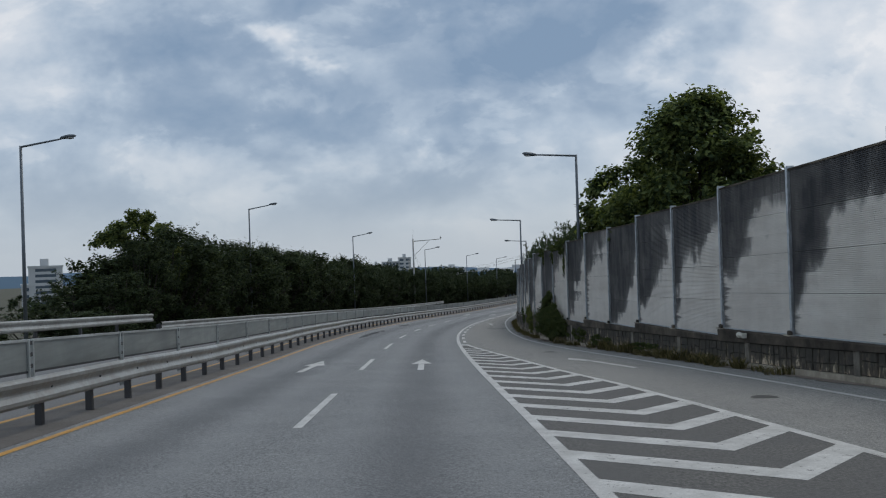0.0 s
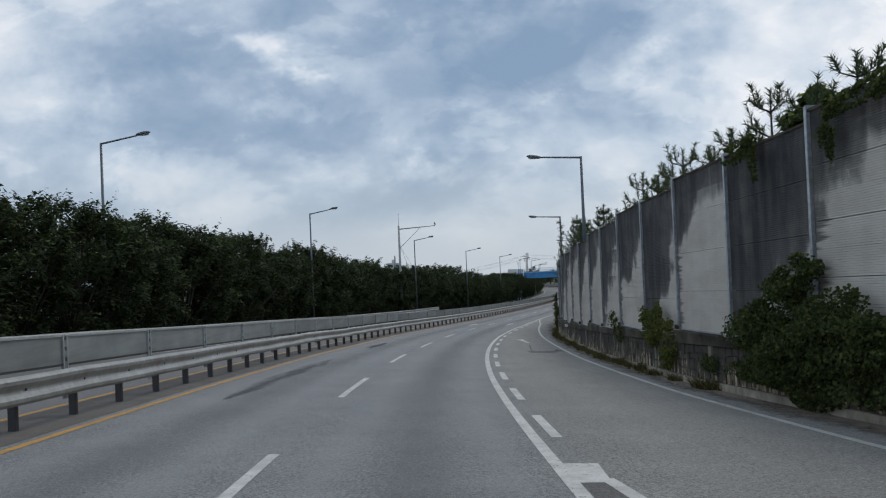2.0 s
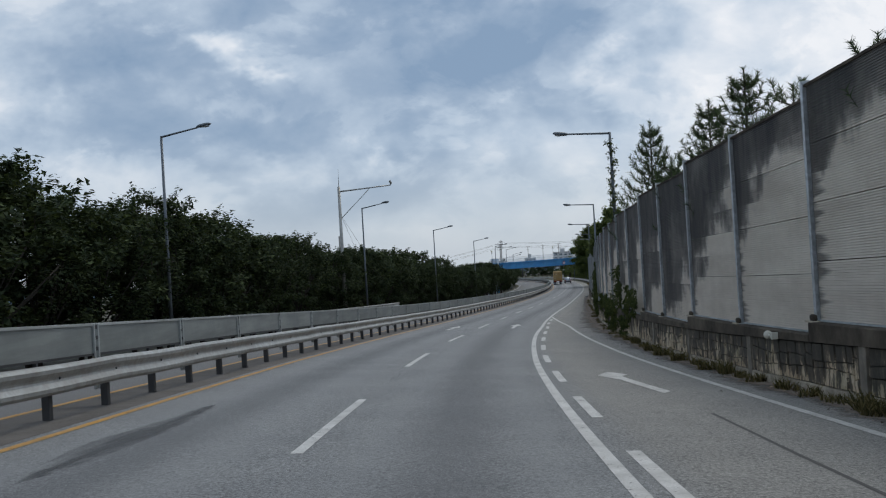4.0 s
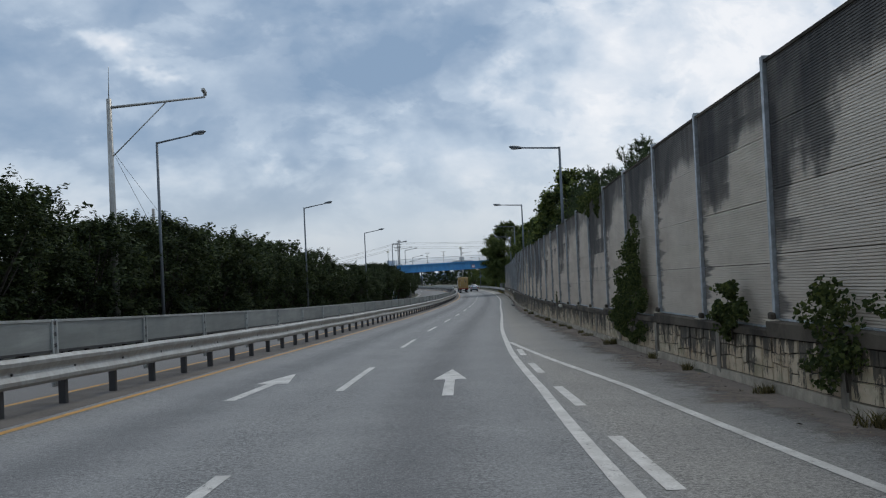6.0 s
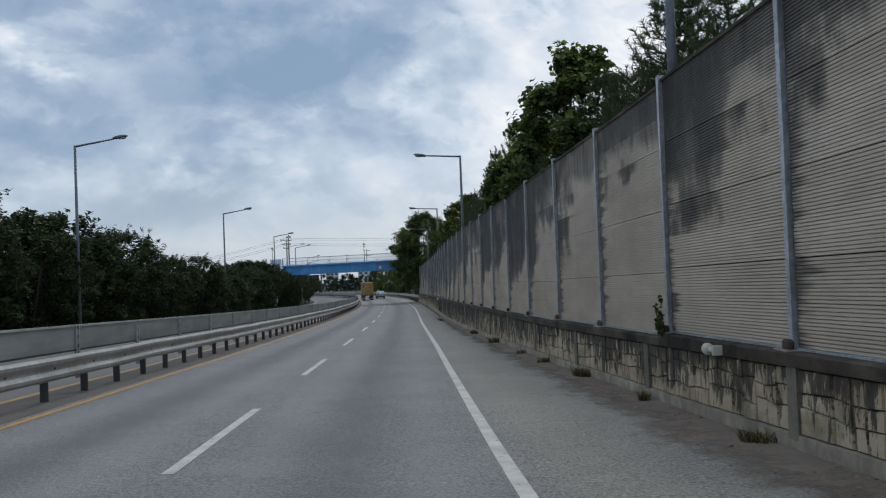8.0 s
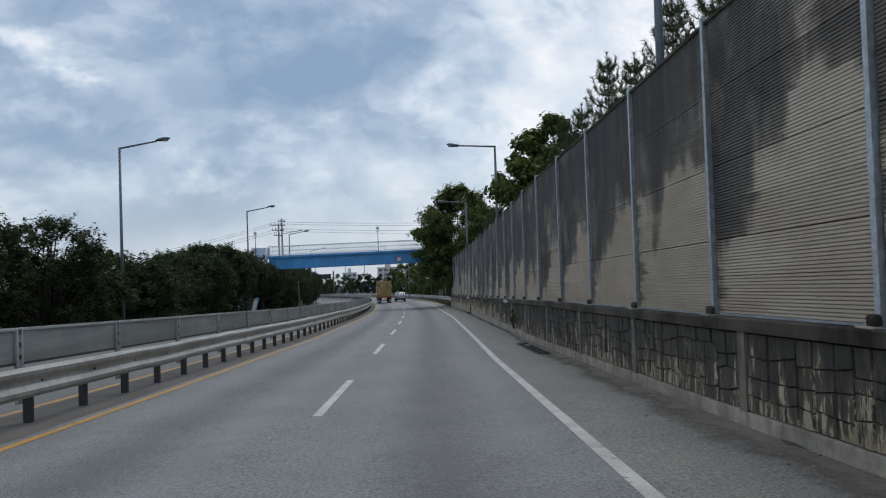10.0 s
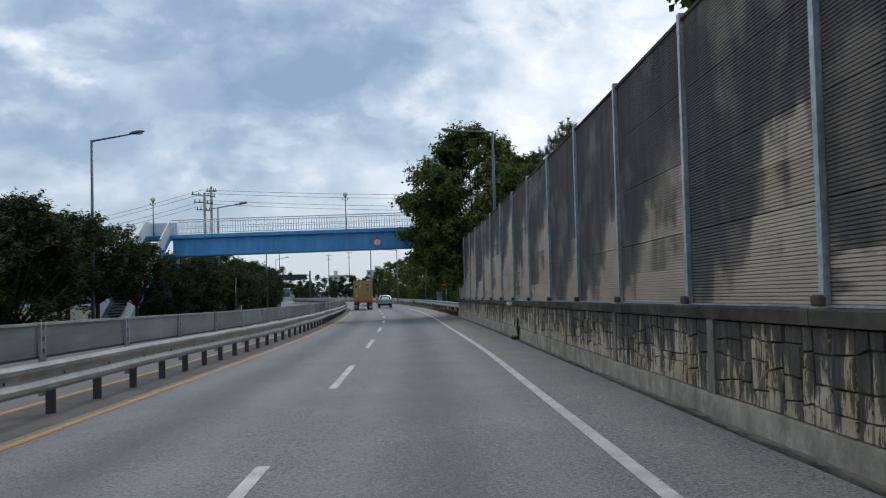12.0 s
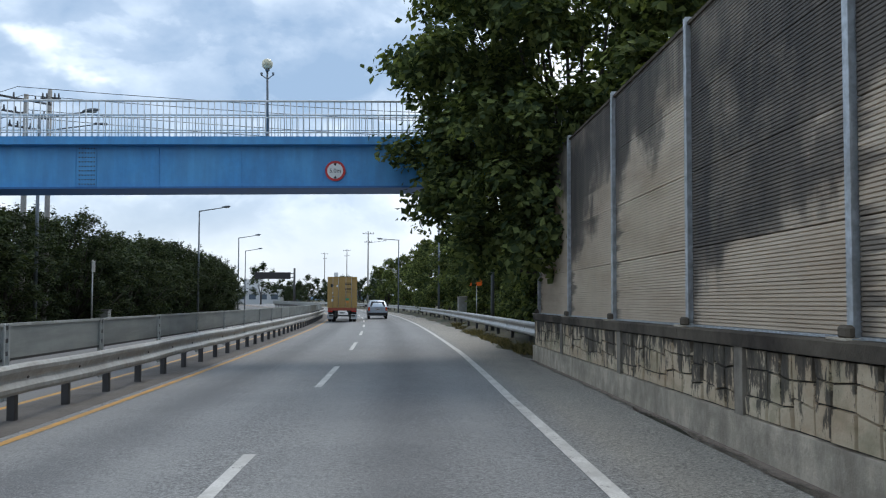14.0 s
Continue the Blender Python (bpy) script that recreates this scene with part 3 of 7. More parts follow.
def axis_steps(lo, hi, fine, reach):
    v = list(np.arange(lo, hi + fine, fine))
    step, a, b = fine, lo, hi
    while b < reach:
        step *= 1.35
        a, b = a - step, b + step
        v = [a] + v + [b]
    return v


gx, gy = axis_steps(-34, 84, 2.0, 3500), axis_steps(-40, 420, 4.0, 3500)
gverts = [(x, y, ground_height(x, y)) for y in gy for x in gx]
gw = len(gx)
gfaces = [(j * gw + i, j * gw + i + 1, (j + 1) * gw + i + 1, (j + 1) * gw + i) for j in range(len(gy) - 1) for i in range(gw - 1)]
gme = bpy.data.meshes.new("ground")
gme.from_pydata(gverts, [], gfaces)
gme.materials.append(M_SOIL)
for p in gme.polygons:
    p.use_smooth = True
tagged(new("ground", gme), "bare soil and rough grass beside the carriageways", "ground", kind="structure")


def strip(name, a, b, left, right, mat, h=0.0, step=2.0, label="", category="road", cuts=1):
    """A sheet of road between the offsets left and right, which may be functions of s."""
    lf = left if callable(left) else (lambda s: left)
    rf = right if callable(right) else (lambda s: right)
    stations = span(a, b, step)
    bm = sweep(bmesh.new(), stations, lambda s: [(lf(s) + (rf(s) - lf(s)) * i / cuts, h) for i in range(cuts + 1)])
    bm.verts.index_update()
    uv = bm.loops.layers.uv.new("UVMap")
    edge = bm.loops.layers.uv.new("edge")
    for i, f in enumerate(bm.faces):
        for lp in f.loops:
            k = lp.vert.index
            n = cuts + 1
            s = stations[k // n]
            lp[uv].uv = (lf(s) + (rf(s) - lf(s)) * (k % n) / cuts, s)
            lp[edge].uv = ((k % n) / cuts, s)
    bmesh.ops.recalc_face_normals(bm, faces=bm.faces[:])
    if bm.faces and sum(f.normal.z for f in bm.faces) < 0:
        bmesh.ops.reverse_faces(bm, faces=bm.faces[:])
    ob = link_mesh(name, bm, mat)
    return tagged(ob, label, category, kind="structure") if label else ob


def med(s):
    return table([(-80, 0.0), (150, 0.0), (191, 0.10), (200, 0.19), (215, 0.26), (228, 0.31), (240, 0.45), (520, 0.45)], s)


strip("road", -70, 500, lambda s: -4.05 + med(s), lambda s: wall_d(s) - 0.25 if s < 250 else wall_d(s) + 0.25, M_ASPHALT, 0.0, 2.0, "grey weathered asphalt carriageway with two lanes and a ramp", "road", 16)
strip("median", -70, 500, lambda s: -5.45 + med(s), lambda s: -4.05 + med(s), M_MEDIAN, 0.004, 2.0, "dusty concrete median strip under the guardrail", "median")
strip("road_opposite", -70, 500, -13.7, lambda s: -5.45 + med(s), M_ASPHALT_OLD, 0.0, 2.0, "grey asphalt of the opposite carriageway", "road", 2)


def solid_d(s):
    return table([(-60, 3.72), (14, 3.74), (26, 3.68), (40, 3.62), (56, 3.54), (72, 3.55), (88, 3.58), (104, 3.72), (112, 3.86), (121, 3.80), (128, 3.80), (139, 3.74), (160, 3.72), (186, 3.55), (195, 3.60), (212, 3.68), (222, 3.76), (240, 3.68), (250, 3.70), (262, 3.85), (300, 3.80), (500, 3.75)], s)


def ramp_edge_d(s):
    return table([(-60, 13.8), (0, 11.0), (14, 10.1), (18, 10.0), (24, 9.6), (37, 8.5), (43, 8.15), (51, 7.75), (62, 7.5), (71, 7.3), (80, 6.95), (93, 6.3), (102, 5.85), (112, 5.38), (115, 5.1), (117, 4.88), (120, 4.58), (124, 4.2), (127, 3.92)], s)


def gore_d(s):
    return table([(-60, 11.5), (0, 7.75), (9, 7.2), (14, 6.95), (19, 6.55), (23, 6.0), (31, 5.2), (38.5, 4.35), (41.5, 4.03)], s)


strip("gore_patch", -50, 41.5, lambda s: solid_d(s) + 0.1, lambda s: gore_d(s) - 0.05, M_ASPHALT_DARK, 0.003, 1.5, "darker asphalt inside the gore", "road")


def dirt_d(s):
    """Inner edge of the grit that has gathered along the foot of the wall."""
    wide = table([(-50, 0.8), (24, 0.7), (45, 1.1), (70, 1.0), (95, 1.0), (112, 1.7), (135, 1.7), (150, 1.4), (175, 1.0), (192, 0.7), (200, 0.3), (254, 0.3)], s)
    return wall_d(s) - wide * (1.0 + 0.22 * math.sin(s * 1.7) * math.sin(s * 0.61 + 1))


strip("roadside_grit", -50, 258.4, dirt_d, lambda s: wall_d(s) - 0.03, M_DIRT, 0.0045, 0.8, "brown grit and dirt gathered along the foot of the wall", "dirt")
markings = []


def line_mark(name, a, b, d, w, mat, label, step=1.5, h=0.006):
    df = d if callable(d) else (lambda s: d)
    ob = strip(name, a, b, lambda s: df(s) - w / 2, lambda s: df(s) + w / 2, mat, h, step, label, "road marking")
    markings.append(ob)
    return ob


line_mark("edge_line", -60, 500, solid_d, 0.17, M_WHITE, "worn solid white line along the lane")
line_mark("ramp_edge_line", -50, 127, ramp_edge_d, 0.15, M_WHITE, "worn white line along the edge of the ramp")
line_mark("gore_line", -50, 41.5, gore_d, 0.17, M_WHITE, "white line along the hatched gore")
line_mark("yellow_line", -60, 500, lambda s: -3.8 + med(s), 0.15, M_YELLOW, "faded yellow line beside the median")
line_mark("yellow_line_opposite", -60, 500, lambda s: -5.6 + med(s), 0.15, M_YELLOW, "faded yellow line beyond the guardrail")
line_mark("far_edge_line", -60, 500, -13.2, 0.15, M_WHITE, "white edge line of the opposite carriageway")

DASHES = [(-4, -37.9), (0, 12.85), (3, 50.6), (4, 62.8), (5, 74.5), (8, 112.6), (9, 125.9), (10, 138.6), (11, 150.2), (12, 162.7), (14, 189.4), (16, 214.4), (18, 239.8), (38, 492.5)]
# how far the lane line wanders to the right
LANE_D = [(45, 0.0), (52, -0.06), (66, -0.05), (74, 0.0), (100, 0.03), (110, 0.15), (120, 0.13), (130, 0.08), (138, 0.0), (240, 0.0), (250, 0.06), (262, 0.12), (300, 0.0)]
lane = thing("lane_line", ORIGIN, "row of worn white lane dashes on the asphalt", "road marking", kind="structure")
for k in range(-4, 36):
    s = table(DASHES, k)
    ob = strip("dash", s, s + 5.35, lambda q: table(LANE_D, q) - 0.075, lambda q: table(LANE_D, q) + 0.075, M_WHITE, 0.006, 1.5)
    ob.parent = lane
far_lane = thing("lane_line_opposite", ORIGIN, "row of white lane dashes on the opposite carriageway", "road marking", kind="structure")
for k in range(-4, 30):
    ob = strip("dash", 3 + 12.6 * k, 8 + 12.6 * k, -9.5, -9.36, M_WHITE, 0.006, 1.5)
    ob.parent = far_lane
ramp_lane = thing("ramp_lane_line", ORIGIN, "short white dashes beside the solid line of the ramp", "road marking", kind="structure")
RAMP_DASH = [(44, 3.94), (56, 3.90), (66, 3.90), (90, 3.92), (110, 4.2), (115, 4.13), (121, 4.08)]
s = 44.6
while s < 123:
    ob = strip("dash", s, s + 2.7, lambda q: table(RAMP_DASH, q) - 0.085, lambda q: table(RAMP_DASH, q) + 0.085, M_WHITE, 0.006, 1.0)
    ob.parent = ramp_lane
    s += 5.42
gore = thing("gore_hatching", ORIGIN, "white chevron bars painted on the gore", "road marking", kind="structure")


def flat_poly(name, pts, mat, parent, h=0.006):
    bm = bmesh.new()
    f = bm.faces.new([bm.verts.new(rp(s, d, h)) for s, d in pts])
    f.normal_update()
    if f.normal.z < 0:
        f.normal_flip()
    return part(name, bm, mat, parent)


for k in range(-20, 17):
    s = 9.47 + 1.765 * k
    left, right = solid_d(s) + 0.07, gore_d(s) - 0.05
    if right - left < 0.35:
        continue
    bend = left + 0.6 * (right - left)
    w = 0.6
    drop = (0.8 + 0.018 * max(0.0, s - 9)) * (bend - left)
    rise = 1.05 * (right - bend)
    flat_poly("bar", [(s, left), (s + w, left), (s + w - drop, bend), (s - drop, bend)], M_WHITE, gore)
    flat_poly("bar", [(s - drop, bend), (s + w - drop, bend), (s + w - drop + rise, right), (s - drop + rise, right)], M_WHITE, gore)


flat_poly("bar", [(41.3, solid_d(41.3) + 0.05), (42.45, solid_d(42.45) + 0.05), (42.45, 4.12), (41.3, 4.05)], M_WHITE, gore)


def arrow(s, d, length=5.25, shaft=0.2, head=0.69, hl=2.4, lean=0.0):
    a = thing("lane_arrow", ORIGIN, "white straight-ahead arrow painted on the asphalt", "road marking", kind="structure")
    flat_poly("arrow_shape", [(s, d - shaft / 2), (s, d + shaft / 2), (s + length - hl, d + lean + shaft / 2), (s + length - hl, d + lean - shaft / 2)], M_WHITE, a)
    flat_poly("arrow_head", [(s + length - hl, d + lean - head / 2), (s + length - hl, d + lean + head / 2), (s + length, d + lean)], M_WHITE, a)


for s in (24.85, 111.4, 330):
    arrow(s, 1.88 if s < 50 else 2.18)
    arrow(s + 0.1, -1.85 if s < 50 else -1.6, lean=0.06)
# (head, shaft) of each curved arrow, which points back to the through lanes
for head, shaft in (([(29.4, 7.2), (28.45, 7.03), (27.25, 7.56), (28.05, 7.52), (28.6, 7.56)], [(28.05, 7.525), (28.55, 7.57), (26.6, 7.92), (23.9, 8.36), (23.8, 8.16), (26.3, 7.74)]),
                    ([(83.9, 4.8), (84.75, 5.15), (84.0, 5.5), (83.6, 5.3), (82.9, 5.12)], [(82.98, 5.14), (83.62, 5.31), (83.0, 5.36), (80.45, 5.72), (80.15, 5.54)])):
    a = thing("merge_arrow", ORIGIN, "white curved merge arrow painted on the ramp", "road marking", kind="structure")
    flat_poly("arrow_head", head, M_WHITE, a)
    flat_poly("arrow_shape", shaft, M_WHITE, a)

# ---- guardrail and panel fence ----
RAIL_D = -4.5
# joints of the fence and the rail: (number, metres along the road)
JOINTS = [(-6, -11.0), (0, 14.27), (10, 56.2), (16, 79.6), (45, 196.7), (52, 224.2), (59, 252.6), (100, 420.0)]


def w_beam(face, out):
    """Outline of a W-beam at the offset face that bulges towards out (+1 or -1)."""
    shape = [(0.0, 0.44), (0.05, 0.455), (0.085, 0.50), (0.085, 0.56), (0.03, 0.64), (0.02, 0.675), (0.03, 0.71), (0.085, 0.79), (0.085, 0.85), (0.05, 0.895), (0.0, 0.91)]
    front = [(face + out * (p + 0.006), h) for p, h in shape]
    return front + [(face + out * (p - 0.006), h) for p, h in shape[::-1]]


def guardrail(name, knots, d, out, label, lift=0.0, posts=2, kinked=False):
    """Rails from knot to knot, with posts set back behind them on spacers."""
    a, b = knots[0], knots[-1]
    g = thing(name, stand(a, d), label, "guardrail", kind="structure")
    inv = g.matrix_basis.inverted()
    shift = (lambda q: med(q)) if out > 0 and d > -10 else (lambda q: 0.0)
    bent = random.Random(3)
    tops = [bent.uniform(-0.016, 0.016) for _ in knots]
    for i, (s, e) in enumerate(zip(knots, knots[1:])):
        sag = bent.uniform(0.0, 0.022) if kinked else 0.0
        wave = lambda q: lift + tops[i] + (tops[i + 1] - tops[i]) * (q - s) / (e - s) - sag * math.sin(3.1416 * (q - s) / (e - s)) if kinked else lift
        bm = sweep(bmesh.new(), span(s, e + 0.16, 0.7), lambda q: [(x, h + wave(min(q, e))) for x, h in w_beam(d + shift(q) + (0.012 if q > e else 0.0), out)], closed=True, smooth=False)
        bm.transform(inv)
        part("rail", bm, M_GALV, g)
    bm = bmesh.new()
    box(bm, Matrix.Translation((-out * 0.19, 0, -0.3)), 0.13, 0.12, 1.08 + lift, 0.012)
    box(bm, Matrix.Translation((-out * 0.07, 0, 0.54 + lift)), 0.12, 0.1, 0.26, 0.008)
    tube(bm, (out * 0.035, 0, 0.675 + lift), (out * 0.052, 0, 0.675 + lift), 0.025, 0.02, 8)
    me = bpy.data.meshes.new("post")
    bm.to_mesh(me)
    bm.free()
    me.materials.append(M_POST)
    for s, e in zip(knots, knots[1:]):
        for i in range(posts):
            q = s + (e - s) * i / posts
            share("post", me, g, inv @ stand(q, d + shift(q), 0.0, bent.uniform(-3, 3)))
    return g


M_OIL = material("oily_stain", (0.075, 0.078, 0.083), 0.75, grain=(20, (0.05, 0.052, 0.056), 0.6), bump=(45, 0.6))
fade_patch(M_OIL)
for s0, s1, mid, half in ((50.0, 64.5, -2.55, 0.52), (73.0, 79.5, -2.55, 0.5)):
    strip("oil_stain", s0, s1, lambda s: mid - half * max(0.0, math.sin(3.1416 * (s - s0) / (s1 - s0))) ** 0.7, lambda s: mid + half * max(0.01, math.sin(3.1416 * (s - s0) / (s1 - s0))) ** 0.7, M_OIL, 0.0035, 0.7, "dark oily stain soaked into the asphalt", "road stain")

guardrail("guardrail", [table(JOINTS, k) for k in range(-6, 101)], RAIL_D, 1, "grey galvanised W-beam guardrail on short steel posts along the median", kinked=True)
guardrail("far_guardrail", span(-12, 46, 4.16), -13.9, 1, "pale steel guardrail at the far edge of the opposite carriageway", 0.85, 1)
guardrail("far_guardrail", span(47.5, 150, 4.16), -13.9, 1, "low pale guardrail in front of the tree row", 0.35, 1)
guardrail("roadside_guardrail", span(259.6, 420, 4.16), 6.25, -1, "pale steel guardrail beyond the end of the noise wall", 0.06, 1)


def verge_profile(s):
    """A low, uneven edge of soil under the guardrail, rising behind it."""
    k = min(1.0, (s - 257.6) / 5)
    edge = 5.62 + 0.16 * math.sin(s * 1.3) + 0.12 * math.sin(s * 0.47)
    return [(edge, 0.003), (edge + 0.16, (0.07 + 0.04 * math.sin(s * 0.9)) * k), (6.25, (0.15 + 0.05 * math.sin(s * 1.7)) * k), (7.2, 0.22 * k), (9.0, -0.4)]


verge = link_mesh("verge", sweep(bmesh.new(), span(258.6, 420, 0.7), verge_profile, smooth=True), M_SOIL)
tagged(verge, "low bank of soil and dry weeds under the guardrail", "verge", kind="structure")

M_FENCE = material("pale_fence_frame", (0.50, 0.52, 0.51), 0.5, 0.2, grain=(9, (0.34, 0.35, 0.34), 0.5), stain=(1.2, (0.20, 0.20, 0.18), 0.5))
fence = thing("panel_fence", stand(0, -4.84), "low anti-glare fence of frosted grey panels behind the guardrail", "fence", kind="structure")
inv = fence.matrix_basis.inverted()
for k in range(-6, 100):
    a, b = table(JOINTS, k), table(JOINTS, k + 1)
    fd = -4.84 + med(a)
    # the panel sits in a thin frame of four bars between twin posts
    # the bottom bar's dark colour stands in for the shaded gap under the panel
    for name, h0, h1, half, inset, mat in (("panel", 0.95, 1.465, 0.012, 0.1, M_PANEL_GREY), ("top_rail", 1.46, 1.505, 0.035, 0.02, M_FENCE), ("bottom_rail", 0.915, 0.955, 0.028, 0.06, M_POST)):
        bm = bmesh.new()
        sweep(bm, [a + inset, (a + b) / 2, b - inset], [(fd - half, h0), (fd + half, h0), (fd + half, h1), (fd - half, h1)], closed=True)
        bm.transform(inv)
        part(name, bm, mat, fence)
    for dy in (-0.075, 0.075):
        bm = bmesh.new()
        box(bm, inv @ stand(a + dy, fd + 0.02, 0.3), 0.06, 0.05, 1.2, 0.008)
        part("fence_post", bm, M_FENCE, fence)
    bm = bmesh.new()
    for h in (1.0, 1.2, 1.4):
        box(bm, inv @ stand(a, fd + 0.03, h), 0.02, 0.13, 0.07)
    part("clamp", bm, M_POST, fence)

# ---- noise wall ----
POST_K = [(-12, -23.6), (0, 24.15), (5, 43.75), (8, 55.5), (9, 59.5), (11, 67.8), (12, 71.8), (14, 79.75), (16, 87.8), (23, 114.5), (24, 118.3), (26, 126.3), (28, 134.65), (32, 150.8), (33, 155.0), (42, 191.05), (44, 198.9), (45, 202.6), (49, 218.15), (50, 222.1), (54, 238.4), (56, 246.5), (58, 254.4), (59, 258.4)]
BASE_H = [(-40, 0.9), (24, 0.88), (45, 1.05), (70, 1.0), (85, 0.92), (150, 1.1), (172, 1.35), (190, 1.5), (220, 1.47), (254, 1.38)]
PANEL_H = 4.16


def wall_point(s, h, back=0.0):
    """A point on the wall's face, h above the level of the road's middle."""
    p = rp(s, wall_d(s) + back, 0)
    p.z = float(np.interp(s, SS, ZZ)) + h
    return p


posts_s = [table(POST_K, k) for k in range(-12, 60)]
pair_ends = posts_s[::2] + posts_s[-1:]
noise_wall = thing("noise_wall", ORIGIN, "stained noise wall of ribbed grey panels between steel posts on a stone-faced base", "noise wall", kind="structure")
retaining = thing("retaining_wall", ORIGIN, "low retaining wall of stained stone-pattern concrete under the noise wall", "retaining wall", kind="structure")


def wall_sweep(bm, stations, prof, closed=True):
    rows = []
    for s in stations:
        rows.append([bm.verts.new(wall_point(s, h, d)) for d, h in prof(s)])
    n = len(rows[0])
    for a, b in zip(rows, rows[1:]):
        for i in range(n if closed else n - 1):
            j = (i + 1) % n
            bm.faces.new((a[i], a[j], b[j], b[i]))
    if closed:
        bm.faces.new(rows[0])
        bm.faces.new(rows[-1][::-1])
    bmesh.ops.recalc_face_normals(bm, faces=bm.faces[:])
    return bm


def slope_h(s):
    """The line that the cap's underside follows."""
    return table(BASE_H, s)


def cap_low(s):
    """Underside of the cap."""
    return slope_h(s) - table([(-40, 0.25), (85, 0.24), (115, 0.17), (254, 0.16)], s)


SECTIONS = [table(POST_K, k) for k in range(-12, 59, 2)] + [262.4]


def base_h(s):
    """Top of the cap: each pair of bays is laid nearer to level than the road, so the cap steps down from pair to pair."""
    i = max(0, min(len(SECTIONS) - 2, int(np.searchsorted(SECTIONS, s, "right")) - 1))
    q = (s - SECTIONS[i]) / (SECTIONS[i + 1] - SECTIONS[i])
    return slope_h(s) + table([(0, 0.11), (85, 0.11), (120, 0.06), (150, 0.025), (180, 0.0)], s) * (2 * min(1.0, q) - 1)


def road_drop(s):
    return -table(BANK, s) * (wall_d(s) - 2.1)


def plinth_h(s):
    return table([(-40, 0.16), (150, 0.17), (190, 0.2), (228, 0.40), (255, 0.42)], s)


part("wall_body", wall_sweep(bmesh.new(), span(-24, 258.6, 2), lambda s: [(0.03, -1.0), (0.03, cap_low(s) - 0.01), (0.5, cap_low(s) - 0.01), (0.5, -1.0)]), M_CONC, retaining)
part("plinth", wall_sweep(bmesh.new(), span(-24, 258.6, 2), lambda s: [(-0.05, road_drop(s) - 0.6), (-0.045, road_drop(s) + plinth_h(s)), (0.028, road_drop(s) + plinth_h(s) + 0.012), (0.028, road_drop(s) - 0.6)]), M_CONC, retaining)
for a, b in zip(pair_ends, pair_ends[1:]):
    bm = wall_sweep(bmesh.new(), span(a + 0.01, b - 0.01, 1.4), lambda s: [(-0.07, cap_low(s)), (-0.075, base_h(s) - 0.02), (-0.05, base_h(s)), (0.42, base_h(s)), (0.42, cap_low(s))])
    part("cap", bm, M_CAP, retaining)

# stone facing between pilasters, proud of dark joints
part("joint_bed", wall_sweep(bmesh.new(), span(-24, 258.6, 2), lambda s: [(0.012, road_drop(s) + 0.15), (0.012, cap_low(s) - 0.005), (0.032, cap_low(s) - 0.005), (0.032, road_drop(s) + 0.15)]), M_JOINT, retaining)


def stone(bm, uv, quad, proud, inset):
    """One stone: four (s, height) corners, its rough face standing proud of the bed."""
    cs, chh = sum(p[0] for p in quad) / 4, sum(p[1] for p in quad) / 4
    spots = {}

    def vert(s, h, out):
        q = bm.verts.new(wall_point(s, h, out))
        lo, hi = road_drop(s) + plinth_h(s), cap_low(s) - 0.01
        spots[q] = (s, (h - lo) / (hi - lo))
        return q

    back = [vert(s, h, 0.02) for s, h in quad]
    front = [vert(s + (cs - s) * inset, h + (chh - h) * inset, -proud - srnd.uniform(-0.006, 0.008)) for s, h in quad]
    mid = vert(cs + srnd.uniform(-0.06, 0.06), chh + srnd.uniform(-0.04, 0.04), -proud - srnd.uniform(-0.004, 0.012))
    fs = []
    for i in range(4):
        j = (i + 1) % 4
        fs.append(bm.faces.new((back[i], back[j], front[j], front[i])))
        fs.append(bm.faces.new((front[i], front[j], mid)))
    for f in fs:
        for lp in f.loops:
            lp[uv].uv = spots[lp.vert]


